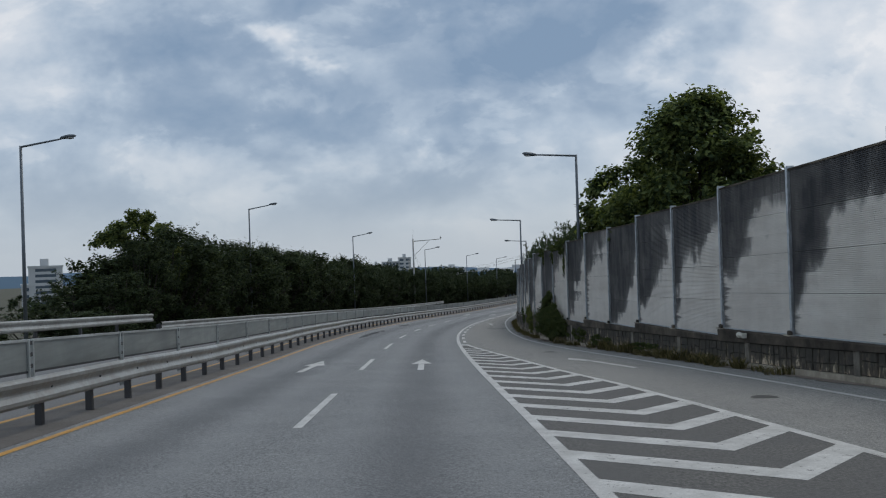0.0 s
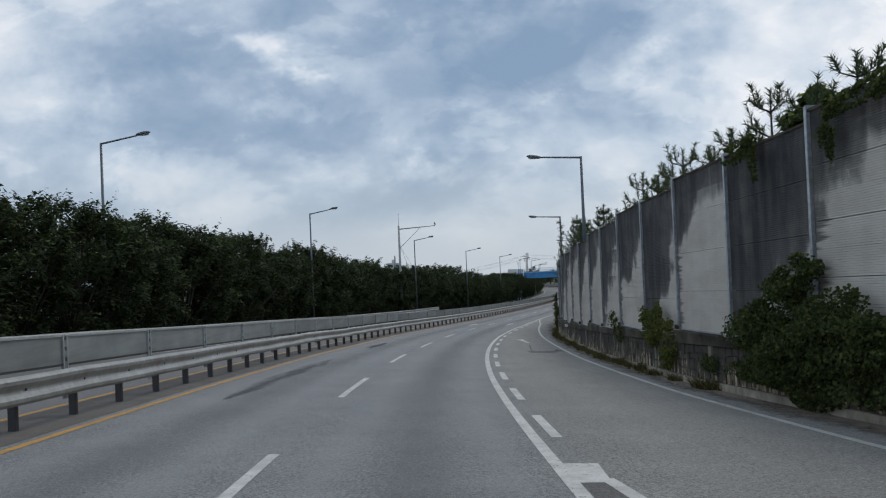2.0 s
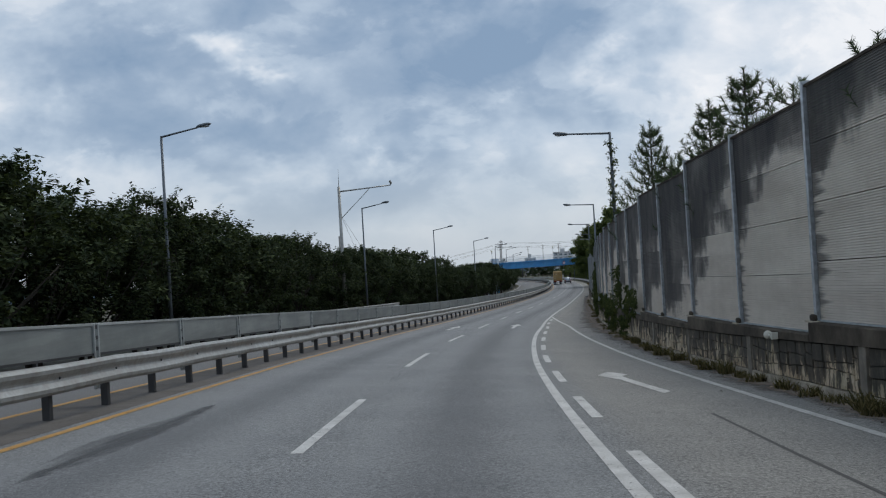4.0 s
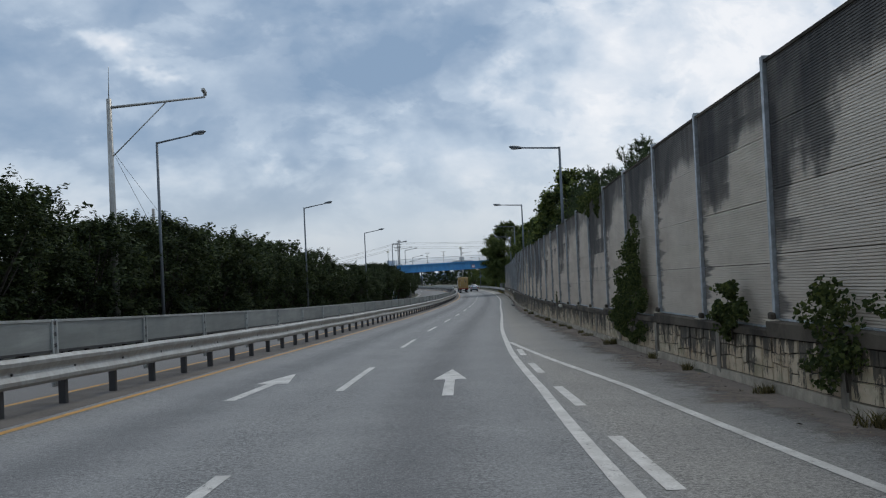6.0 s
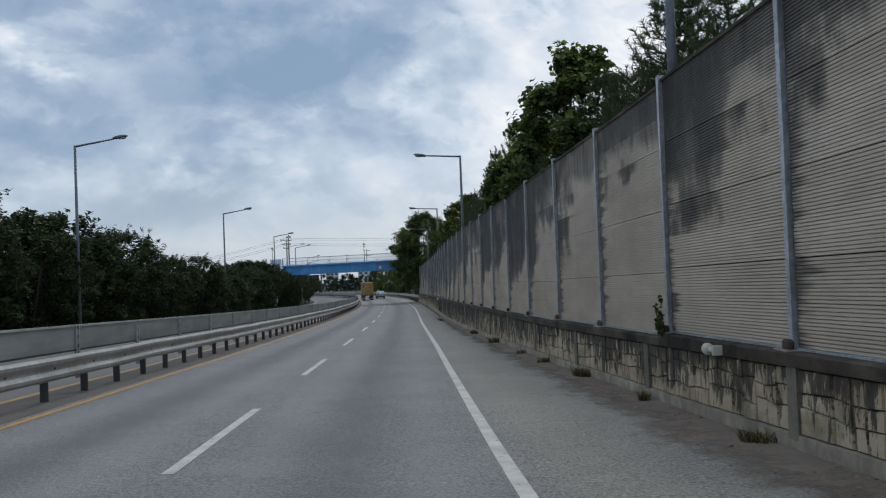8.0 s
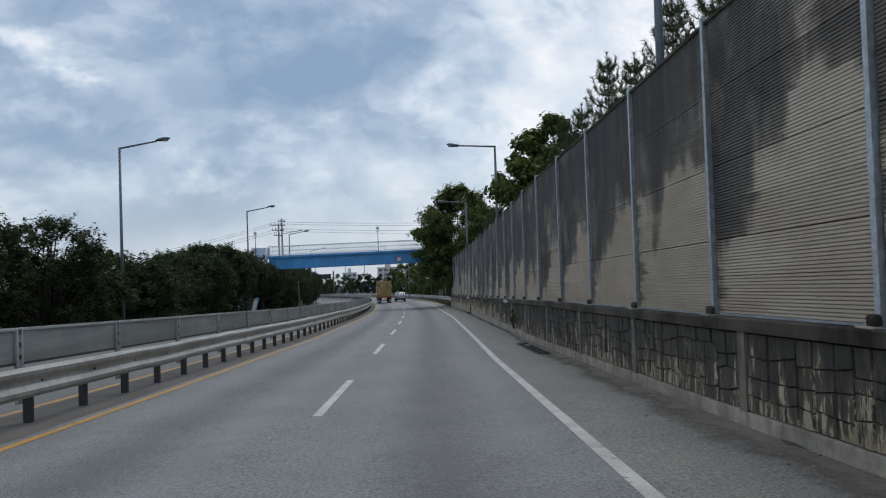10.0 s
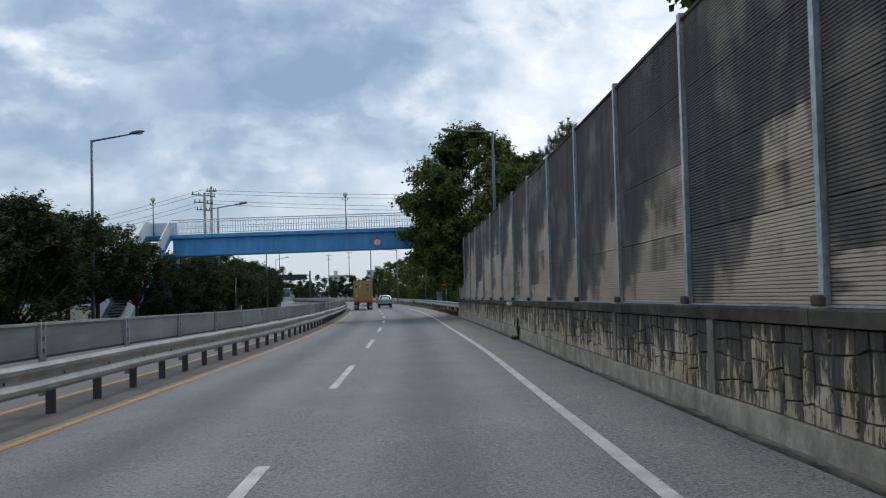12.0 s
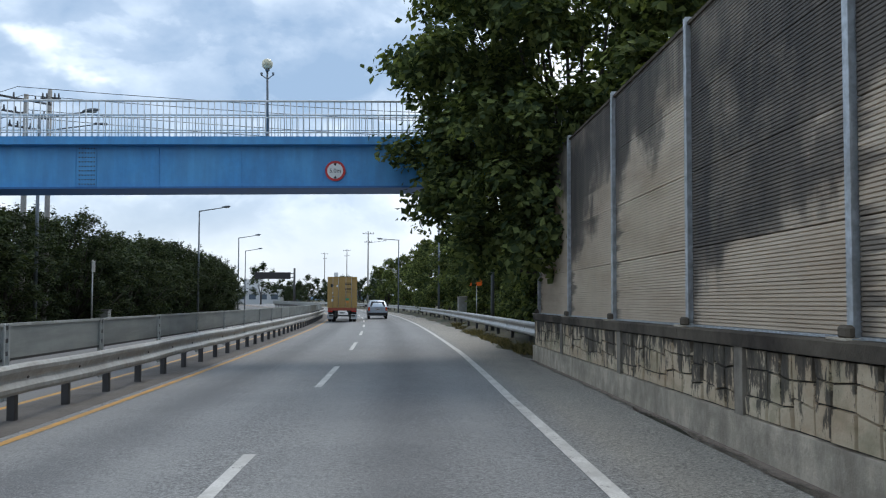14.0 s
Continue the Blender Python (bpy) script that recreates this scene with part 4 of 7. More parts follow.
rest = bmesh.new()
rest_uv = rest.loops.layers.uv.new("UVMap")
srnd = random.Random(77)
single = 0
pilasters = [189.0 + 5.05 * k for k in range(-41, 14)]
for a, b in zip(pilasters, pilasters[1:] + [258.5]):
    p0 = a
    bm = wall_sweep(bmesh.new(), [p0 - 0.11, p0 + 0.11], lambda s: [(-0.045, road_drop(s) + 0.05), (-0.045, cap_low(s) - 0.005), (0.03, cap_low(s) - 0.005), (0.03, road_drop(s) + 0.05)])
    part("pilaster", bm, M_PILASTER, retaining)
    s1, end = p0 + 0.12, b - 0.12
    edges = [s1]
    while end - edges[-1] > 0.75:
        edges.append(edges[-1] + srnd.uniform(0.22, 0.46))
    edges.append(end)

    def at_height(s, v):
        lo, hi = road_drop(s) + plinth_h(s) + 0.015, cap_low(s) - 0.012
        return lo + (hi - lo) * v

    tall = cap_low(a) - road_drop(a) - plinth_h(a)
    rows = max(2, round(tall / 0.24))

    def courses():
        return [0.0] + [(r + srnd.uniform(-0.22, 0.22)) / rows for r in range(1, rows)] + [1.0]

    cuts = courses()
    for e0, e1 in zip(edges, edges[1:]):
        # joints step and wander from stone to stone
        far_cuts = [0.0] + [min((r + 0.3) / rows, max((r - 0.3) / rows, c + srnd.uniform(-0.07, 0.07))) for r, c in enumerate(cuts[1:-1], 1)] + [1.0]
        lean = [srnd.uniform(-0.06, 0.06) for _ in range(rows)]
        g, gs = 0.0045, 0.011
        for r in range(rows):
            l0, l1, r0, r1 = cuts[r], cuts[r + 1], far_cuts[r], far_cuts[r + 1]
            quad = [(e0 + gs, at_height(e0, l0) + g), (e1 - gs, at_height(e1, r0) + g), (e1 - gs + lean[r] * 0.3, at_height(e1, r1) - g), (e0 + gs, at_height(e0, l1) - g)]
            proud = srnd.uniform(0.010, 0.034)
            if 218 < a and single < 290:
                one = bmesh.new()
                stone(one, one.loops.layers.uv.new("UVMap"), quad, proud, 0.07)
                bmesh.ops.recalc_face_normals(one, faces=one.faces[:])
                part("stone", one, M_STONE, retaining)
                single += 1
            else:
                stone(rest, rest_uv, quad, proud, 0.07)
        cuts = far_cuts if srnd.random() < 0.5 else courses()
bmesh.ops.recalc_face_normals(rest, faces=rest.faces[:])
tagged(part("stone_facing", rest, M_STONE, retaining), kind="stuff")

# how far down each bay is blackened, from the start of the wall to its end
BLACKENED = [0.4, 0.5, 0.35, 0.5, 0.3, 0.6, 0.4, 0.3, 0.5, 0.45, 0.5, 0.35, 0.4, 0.5, 0.75, 0.35, 0.55, 0.08, 0.8, 0.25, 0.75, 0.5, 0.6, 0.35, 0.3, 0.2, 0.25, 0.5, 0.8, 0.7,
             0.6, 0.5, 0.45, 0.4, 0.25, 0.0, 0.33, 0.15, 0.5, 0.1, 0.16, 0.3, 0.12, 0.2, 0.42, 0.62, 0.45, 0.6, 0.4, 0.6, 0.45, 0.65, 0.72, 0.78, 0.74, 0.66, 0.80, 0.72, 0.80, 0.80,
             0.98, 0.9, 0.66, 0.62, 0.40, 0.55, 0.55, 0.70, 0.38, 0.42]
RIBS = 24
for k, (a, b) in enumerate(zip(posts_s, posts_s[1:])):
    rnd = random.Random(k + 5)
    bay_rand = (rnd.random(), BLACKENED[min(k, len(BLACKENED) - 1)])
    for row in range(4):
        bm = bmesh.new()
        uv = bm.loops.layers.uv.new("UVMap")
        bay_uv = bm.loops.layers.uv.new("bay")
        across = bm.loops.layers.uv.new("across")
        row_rand = rnd.random()
        z0, z1 = PANEL_H * row / 4 + 0.004, PANEL_H * (row + 1) / 4 - 0.004
        prof = []
        pitch = (z1 - z0) / RIBS
        for i in range(RIBS):
            z = z0 + pitch * i
            groove = 0.18 if i % 12 == 11 else 0.16
            prof += [(0.146, z), (0.14, z + pitch * 0.12), (0.142, z + pitch * 0.80), (groove, z + pitch * 0.84), (groove, z + pitch * 0.97)]
        prof = [(0.22, z0)] + prof + [(0.165, z1), (0.22, z1)]
        cols = []
        for s in (a + 0.05, b - 0.05):
            cols.append([bm.verts.new(wall_point(s, base_h(s) + 0.03 + h, d)) for d, h in prof])
        for i in range(len(prof) - 1):
            f = bm.faces.new((cols[0][i], cols[1][i], cols[1][i + 1], cols[0][i + 1]))
            for lp, (u, h) in zip(f.loops, ((a, prof[i][1]), (b, prof[i][1]), (b, prof[i + 1][1]), (a, prof[i + 1][1]))):
                lp[uv].uv = (u, h)
                lp[bay_uv].uv = bay_rand
                lp[across].uv = ((u - a) / (b - a), row_rand)
        bmesh.ops.recalc_face_normals(bm, faces=bm.faces[:])
        if sum((f.normal.x for f in bm.faces)) > 0:
            bmesh.ops.reverse_faces(bm, faces=bm.faces[:])
        part("panel", bm, M_BARRIER, noise_wall)
for a, b in zip(pair_ends, pair_ends[1:]):
    ends = [a + 0.004, (a + b) / 2, b - 0.004]
    part("backing", wall_sweep(bmesh.new(), ends, lambda s: [(0.235, base_h(s) + 0.02), (0.235, base_h(s) + PANEL_H), (0.27, base_h(s) + PANEL_H), (0.27, base_h(s) + 0.02)]), M_CAP, noise_wall)
    part("top_trim", wall_sweep(bmesh.new(), ends, lambda s: [(0.11, base_h(s) + PANEL_H + 0.012), (0.11, base_h(s) + PANEL_H + 0.06), (0.28, base_h(s) + PANEL_H + 0.06), (0.28, base_h(s) + PANEL_H + 0.012)]), M_CAP, noise_wall)
    part("sill_strip", wall_sweep(bmesh.new(), ends, lambda s: [(0.10, base_h(s) + 0.004), (0.10, base_h(s) + 0.03), (0.23, base_h(s) + 0.03), (0.23, base_h(s) + 0.004)]), M_HPOST, noise_wall)
for s in posts_s:
    bm = bmesh.new()
    low, high = sorted((base_h(s - 0.03), base_h(s + 0.03)))
    m = Matrix.Translation(wall_point(s, low - 0.01, 0.12)) @ Matrix.Rotation(-radians(np.interp(s, SS, HH)), 4, "Z")
    box(bm, m @ Matrix.Translation((-0.045, 0, 0)), 0.012, 0.098, PANEL_H + 0.12 + high - low, 0.0)
    box(bm, m @ Matrix.Translation((0.06, 0, 0)), 0.2, 0.014, PANEL_H + 0.14 + high - low, 0.0)
    box(bm, m @ Matrix.Translation((-0.02, 0, 0)), 0.2, 0.3, 0.03, 0.0)
    part("steel_post", bm, M_HPOST, noise_wall)
    bm = bmesh.new()
    box(bm, m @ Matrix.Translation((-0.085, 0, 0.02 + high - low)), 0.09, 0.17, 0.12, 0.025)
    part("post_foot", bm, M_CAP, noise_wall)
    bm = bmesh.new()
    box(bm, m @ Matrix.Translation((-0.10, 0.02, high - low)), 0.16, 0.34, 0.03, 0.01)
    part("mortar_pad", bm, M_CONC, noise_wall)

# ---- street lamps ----


def lamp(m, label, height, arm=2.55, rise=0.38):
    """A pole with one arm towards the pose's +x."""
    ob = thing("street_lamp", m, label, "street lamp", "street lamps along the road")
    bm = bmesh.new()
    tube(bm, (0, 0, 0), (0, 0, height), 0.10, 0.062, 12)
    part("pole", bm, M_LAMPPOLE, ob)
    bm = bmesh.new()
    box(bm, Matrix.Translation((0, 0, -0.02)), 0.36, 0.36, 0.04, 0.0)
    tube(bm, (0, 0, 0.02), (0, 0, 0.35), 0.125, 0.105, 12)
    part("base_plate", bm, M_LAMPPOLE, ob)
    bm = bmesh.new()
    tube(bm, (-0.02, 0, height - 0.06), (arm - 0.5, 0, height - 0.06 + rise * 0.82), 0.055, 0.042, 8)
    part("arm", bm, M_LAMPPOLE, ob)
    bm = bmesh.new()
    bmesh.ops.create_uvsphere(bm, u_segments=14, v_segments=8, radius=0.5, matrix=Matrix.Translation((arm - 0.18, 0, height - 0.04 + rise)) @ Matrix.Rotation(radians(-8), 4, "Y") @ Matrix.Diagonal((0.82, 0.32, 0.2, 1)))
    for f in bm.faces:
        f.smooth = True
    head = part("lamp_head", bm, M_LAMPPOLE, ob)
    bm = bmesh.new()
    bmesh.ops.create_uvsphere(bm, u_segments=12, v_segments=6, radius=0.5, matrix=Matrix.Translation((arm - 0.12, 0, height - 0.10 + rise)) @ Matrix.Diagonal((0.5, 0.24, 0.13, 1)))
    part("lens", bm, M_GLASS_LAMP, head)
    return ob


left_lamp = None
for s, d, top in ((39.5, -17.55, 10.45), (73.9, -16.45, 11.45), (104.6, -14.8, 11.0), (139.7, -14.2, 10.65), (172.1, -14.3, 10.4), (207.1, -14.45, 10.25), (241.5, -14.7, 10.25), (274.5, -14.9, 10.3), (309, -14.6, 9.7), (340, -14.6, 9.6), (373, -14.4, 9.8)):
    m = stand(s, d, -0.4)
    m.translation.z = float(np.interp(s, SS, ZZ)) - 0.4
    lamp(m, "tall steel street lamp with a single arm among the trees", top + 0.4, 2.5, 0.42)
for s, d, top in ((10, 12.9, 9.7), (42.3, 10.0, 9.7), (75.2, 8.69, 9.67), (106.4, 7.91, 9.76), (143.1, 7.41, 9.8), (178.1, 6.14, 10.25), (210.4, 6.03, 10.35), (242.4, 6.4, 10.6), (275, 6.6, 10.4), (307, 6.6, 10.0), (340, 5.6, 9.6)):
    low = 2.5 if s < 254 else -0.2
    m = stand(s, d, 0, 180)
    m.translation.z = float(np.interp(s, SS, ZZ)) + low
    lamp(m, "tall steel street lamp rising behind the noise wall", top - low, 2.6, 0.14)

# ---- footbridge ----
BS = 261.5
bridge = thing("footbridge", stand(BS, 0) @ Matrix.Rotation(radians(-0.85), 4, "Y"), "blue steel footbridge with white railings across the road", "footbridge", kind="structure")
BZ = float(np.interp(BS, SS, ZZ)) - bridge.matrix_basis.translation.z
B_L, B_R = -15.8, 10.0
GB, GT = 5.42, 7.05


def slab(bm, x0, x1, y0, y1, z0, z1):
    return box(bm, Matrix.Translation(((x0 + x1) / 2, (y0 + y1) / 2, z0)), x1 - x0, y1 - y0, z1 - z0)


part("girder", slab(bmesh.new(), B_L, B_R, 0.35, 1.95, GB + 0.06, GT - 0.25), M_BLUE, bridge)
part("lower_flange", slab(bmesh.new(), B_L, B_R, 0.2, 2.1, GB, GB + 0.06), M_BLUE_SHADE, bridge)
part("deck_edge", slab(bmesh.new(), B_L - 0.1, B_R, 0.0, 2.3, GT - 0.25, GT), M_BLUE, bridge)
for y in (0.08, 2.22):
    for h, r in ((1.15, 0.035), (0.14, 0.022), (0.62, 0.018)):
        bm = bmesh.new()
        tube(bm, (B_L, y, GT + h), (B_R, y, GT + h), r, n=8)
        part("rail", bm, M_RAILW, bridge)
    bm = bmesh.new()
    tube(bm, (0, 0, 0.0), (0, 0, 1.13), 0.016, n=6)
    me = bpy.data.meshes.new("baluster")
    bm.to_mesh(me)
    bm.free()
    me.materials.append(M_RAILW)
    x = B_L
    while x < B_R:
        share("baluster", me, bridge, Matrix.Translation((x, y, GT)))
        x += 0.2

# ---- foliage ----


def leaf_cloud(rng, blobs, count, size, squash=1.0, slim=False, twigs=18):
    """Leaves set along the outer twigs of each clump (x, y, z, r), so that the outline is ragged and has gaps."""
    weights = np.array([b[3] ** 2 for b in blobs])
    b = rng.choice(len(blobs), size=count, p=weights / weights.sum())
    blob = np.array(blobs)[b]
    dirs = rng.normal(size=(len(blobs), twigs, 3)) + (0, 0, 0.25)
    dirs /= np.linalg.norm(dirs, axis=2)[:, :, None]
    reach = 0.62 + 0.62 * rng.random((len(blobs), twigs))
    tw = rng.integers(0, twigs, size=count)
    along = (0.25 + 0.75 * rng.random(count) ** 0.7) * reach[b, tw]
    v = dirs[b, tw]
    jit = rng.normal(size=(count, 3)) * (0.04 + 0.10 * blob[:, 3:4])
    c = blob[:, :3] + v * (along * blob[:, 3])[:, None] * (1, 1, squash) + jit
    n = v * (0.45 if slim else 0.7) + rng.normal(size=(count, 3)) * (0.38 if slim else 0.5) + (0, 0, 1.1 if slim else 0.8)
    n /= np.linalg.norm(n, axis=1)[:, None]
    t = np.cross(n, rng.normal(size=(count, 3)))
    t /= np.linalg.norm(t, axis=1)[:, None]
    u = np.cross(n, t)
    w = (size * (0.6 + 0.8 * rng.random(count)))[:, None]
    if slim:
        verts = np.stack([c - t * w * 0.8, c + u * w * 0.85, c + t * w * 0.9], 1).reshape(-1, 3)
        faces = np.arange(count * 3).reshape(-1, 3)
    else:
        verts = np.stack([c - t * w, c + u * w * 0.66 + n * w * 0.2, c + t * w, c - u * w * 0.66 + n * w * 0.2], 1).reshape(-1, 3)
        k = np.arange(count)[:, None] * 4
        faces = np.concatenate([k + (0, 1, 2), k + (0, 2, 3)])
    return verts.tolist(), faces.tolist()


def cloud_mesh(name, vf, mat):
    me = bpy.data.meshes.new(name)
    me.from_pydata(vf[0], [], vf[1])
    me.materials.append(mat)
    return me


def tree(name, seed, height, spread, low, mat, label, m, leaves=5200, size=0.17, blobs=26, category="tree", group="trees beside the road", slim=False, cone=0.0, dome=False):
    """A trunk that forks into limbs, with a crown of many leaf clumps between the heights low and height."""
    rng = np.random.default_rng(seed)
    ob = thing(name, m, label, category, group)
    bm = bmesh.new()
    fork = low + 0.1 * (height - low)
    tube(bm, (0, 0, -0.6), (0.05, 0, fork), 0.16 * height / 7, 0.11 * height / 7, 9)
    bl = []
    for i in range(blobs):
        a = rng.random() * 6.283
        q = (i + 0.5) / blobs
        z = low + (height - low) * (0.1 + 0.85 * q)
        if dome:
            # a broad, full crown, widest at mid height, with sprays standing out of the top
            prof = 0.60 + 0.40 * q / 0.4 if q < 0.4 else math.sqrt(max(0.02, 1.0 - ((q - 0.4) / 0.63) ** 2))
            rr = spread * prof * (0.15 + 0.85 * rng.random() ** 0.45)
            r = spread * (0.11 + 0.13 * rng.random())
        else:
            prof = math.sin(math.pi * min(1.0, 0.18 + 0.80 * q)) ** 0.7 * (1 - cone) + cone * (1.0 - 0.85 * q)
            rr = spread * prof * (0.30 + 0.62 * rng.random() ** 0.7)
            r = spread * (0.15 + 0.13 * rng.random()) * (0.65 + 0.5 * prof)
        x, y = rr * math.cos(a), rr * math.sin(a)
        bl.append((x, y, min(z, height - r * 0.6), r))
        if i % 4 == 0:
            tube(bm, (0.04, 0, max(low * 0.8, fork * 0.8)), (x * 0.8, y * 0.8, z - r * 0.3), 0.05 * height / 7, 0.02, 6)
    for i in range(34 if dome else 0):
        # leafy shoots that break the outline
        a, q = rng.random() * 6.283, 0.5 + 0.5 * rng.random()
        prof = math.sqrt(max(0.02, 1.0 - ((q - 0.45) / 0.6) ** 2))
        o = np.array((spread * prof * math.cos(a), spread * prof * math.sin(a), low + (height - low) * (0.05 + 0.88 * q)))
        v = np.array((math.cos(a) * 0.7, math.sin(a) * 0.7, 0.25 + 0.9 * q)) + rng.normal(size=3) * 0.25
        v *= (0.4 + 0.5 * rng.random()) / np.linalg.norm(v)
        bl += [(*(o + v * k), 0.21 - 0.11 * k) for k in (-0.2, 0.15, 0.45, 0.75, 1.0)]
    part("trunk", bm, M_BARK, ob)
    crown = new("crown", cloud_mesh("crown", leaf_cloud(rng, bl, leaves, size, 0.62 if slim else 0.7, slim=slim), mat))
    crown.parent = ob
    return ob


def on_ground(s, d, turn=0.0, scale=1.0):
    p = rp(s, d)
    m = Matrix.Translation((p.x, p.y, ground_height(p.x, p.y))) @ Matrix.Rotation(radians(turn), 4, "Z")
    return m


kinds = [tree("roadside_tree", 11 + i, hgt, spr, low, M_LEAF_ACACIA, "dark green roadside tree with a dense feathery crown", ORIGIN, 16000, 0.110, 110, slim=True, dome=True) for i, (hgt, spr, low) in enumerate(((6.6, 2.7, 0.3), (6.0, 2.9, 0.2), (7.1, 2.6, 0.4), (5.4, 2.6, 0.2)))]
back_tree = tree("roadside_tree", 17, 6.4, 2.8, 0.2, M_LEAF_ACACIA, "dark green tree in the second row behind the fence", on_ground(352, -20), 6500, 0.17, 90, slim=True, dome=True)
rnd = random.Random(4)
first = [True] * 4
LEFT_TOP = [(44, 2.6), (48, 3.4), (52, 6.2), (56, 8.6), (66, 9.5), (80, 9.1), (92, 9.8), (100, 9.4), (112, 8.5), (128, 8.0), (142, 7.8), (160, 7.7), (185, 7.8), (198, 7.2), (206, 5.6), (222, 5.8), (231, 6.6), (236, 7.6), (258, 5.3), (266, 6.0), (275, 7.2), (283, 7.7), (289, 6.2), (297, 7.4), (318, 7.6), (340, 5.6), (348, 5.0)]
s = 46.0
i = 0
while s < 346:
    i += 1
    for rowd in (-17.4, -21.0):
        k = rnd.randrange(4)
        if 236 < s < 258:
            continue
        rowd += table([(0, 0.0), (85, 0.0), (100, 0.5), (185, 0.6), (205, 1.5), (256, 1.5), (262, 0.9), (340, 1.2)], s)
        m = on_ground(s + rnd.uniform(-0.8, 0.8), rowd + rnd.uniform(-0.5, 0.5), rnd.uniform(0, 360))
        sc = table(LEFT_TOP, s) / (7.0, 6.4, 7.6, 5.8)[k] * (rnd.uniform(0.86, 1.06) if s < 230 else rnd.uniform(0.95, 1.05))
        if rowd < -19:
            ob = copy_thing(back_tree, m)
        elif first[k]:
            ob = kinds[k]
            ob.matrix_basis = m
            first[k] = False
        else:
            ob = copy_thing(kinds[k], m)
        wide = max(0.8 if s < 52 else 0.95, sc * 0.95)
        ob.scale = (wide, wide, sc)
    s += 4.3
for k in range(4):
    if first[k]:
        kinds[k].matrix_basis = on_ground(330 + 5 * k, -18)

# trees with high crowns that hang over the foot of the footbridge's stair
stair_tree = tree("roadside_tree", 19, 6.9, 2.8, 2.3, M_LEAF_ACACIA, "dark green roadside tree leaning over the stair's foot", on_ground(241.2, -15.9, 20), 22000, 0.112, 150, slim=True, dome=True)
for s, d, q in ((236.5, -17.2, 1.08), (244.6, -15.6, 0.95), (248.4, -14.6, 0.82), (242.5, -20.5, 1.1), (254.5, -21.5, 0.95), (247.5, -22.0, 1.0)):
    copy_thing(stair_tree, on_ground(s, d, s * 37 % 360)).scale = (q if q > 0.9 else 0.80, q if q > 0.9 else 0.80, q)

# ---- footbridge: stair, pier, lamps, sign ----


def b_local(s, d, h):
    p = rp(s, d)
    p.z = float(np.interp(BS, SS, ZZ)) + h
    return bridge.matrix_basis.inverted() @ p


def plank(bm, a, b, w, up=Vector((0, 0, 1)), thick=0.05):
    """A flat bar from a to b, w deep along up and thick across."""
    a, b = Vector(a), Vector(b)
    side = (b - a).cross(up).normalized() * thick / 2
    vs = [bm.verts.new(p + sd + q) for p in (a, b) for sd in (side, -side) for q in (Vector((0, 0, 0)), up * w)]
    for f in ((0, 1, 3, 2), (4, 6, 7, 5), (0, 4, 5, 1), (2, 3, 7, 6), (1, 5, 7, 3), (0, 2, 6, 4)):
        bm.faces.new([vs[i] for i in f])
    return bm


M_STAIRW = material("white_stair_panel", (0.60, 0.63, 0.65), 0.5, grain=(9, (0.48, 0.5, 0.52), 0.5), stain=(0.7, (0.45, 0.46, 0.45), 0.5))
M_TREAD = material("stair_tread", (0.20, 0.24, 0.28), 0.8, grain=(12, (0.13, 0.15, 0.17), 0.6))
M_SIGNRED = material("sign_red", (0.55, 0.03, 0.03), 0.5)
M_SIGNWHITE = material("sign_white", (0.78, 0.78, 0.76), 0.5)
M_BLACK = material("black_paint", (0.02, 0.02, 0.02), 0.5)
M_GLOBE = material("opal_globe", (0.62, 0.58, 0.42), 0.35)
stair_pts = [(Vector((x, 0.0, GT)), Vector((x, -12.6, 0.0))) for x in (-15.9, -17.7)]
for top, foot in stair_pts:
    part("stringer", plank(bmesh.new(), top + Vector((0, 0, -0.45)), foot + Vector((0, 0, -0.45)), 0.5, thick=0.06), M_BLUE, bridge)
    part("stair_side", plank(bmesh.new(), top + Vector((0, 0, 0.06)), foot + Vector((0, 0, 0.06)), 1.05, thick=0.05), M_STAIRW, bridge)
    bm = bmesh.new()
    tube(bm, top + Vector((0, 0, 1.15)), foot + Vector((0, 0, 1.15)), 0.04, n=8)
    part("handrail", bm, M_RAILW, bridge)
for i in range(40):
    q = (i + 0.5) / 40
    bm = bmesh.new()
    box(bm, Matrix.Translation((-16.8, -12.6 * q, GT * (1 - q) - 0.04)), 1.75, 0.32, 0.05)
    part("tread", bm, M_TREAD, bridge)
bm = bmesh.new()
slab(bm, -17.9, -15.8, 0.0, 2.3, GT - 0.3, GT)
part("landing", bm, M_BLUE, bridge)
bm = bmesh.new()
for x in (-17.8,):
    slab(bm, x - 0.03, x + 0.03, 0.0, 2.3, GT, GT + 1.12)
slab(bm, -17.8, -15.9, 2.24, 2.3, GT, GT + 1.12)
part("landing_panel", bm, M_STAIRW, bridge)
for x in (-16.6, 8.6):
    bm = bmesh.new()
    slab(bm, x - 0.4, x + 0.4, 0.7, 1.6, -1.5, GB + 0.05)
    slab(bm, x - 0.9, x + 0.9, 0.4, 1.9, GB - 0.5, GB + 0.05)
    part("pier", bm, M_BLUE, bridge)
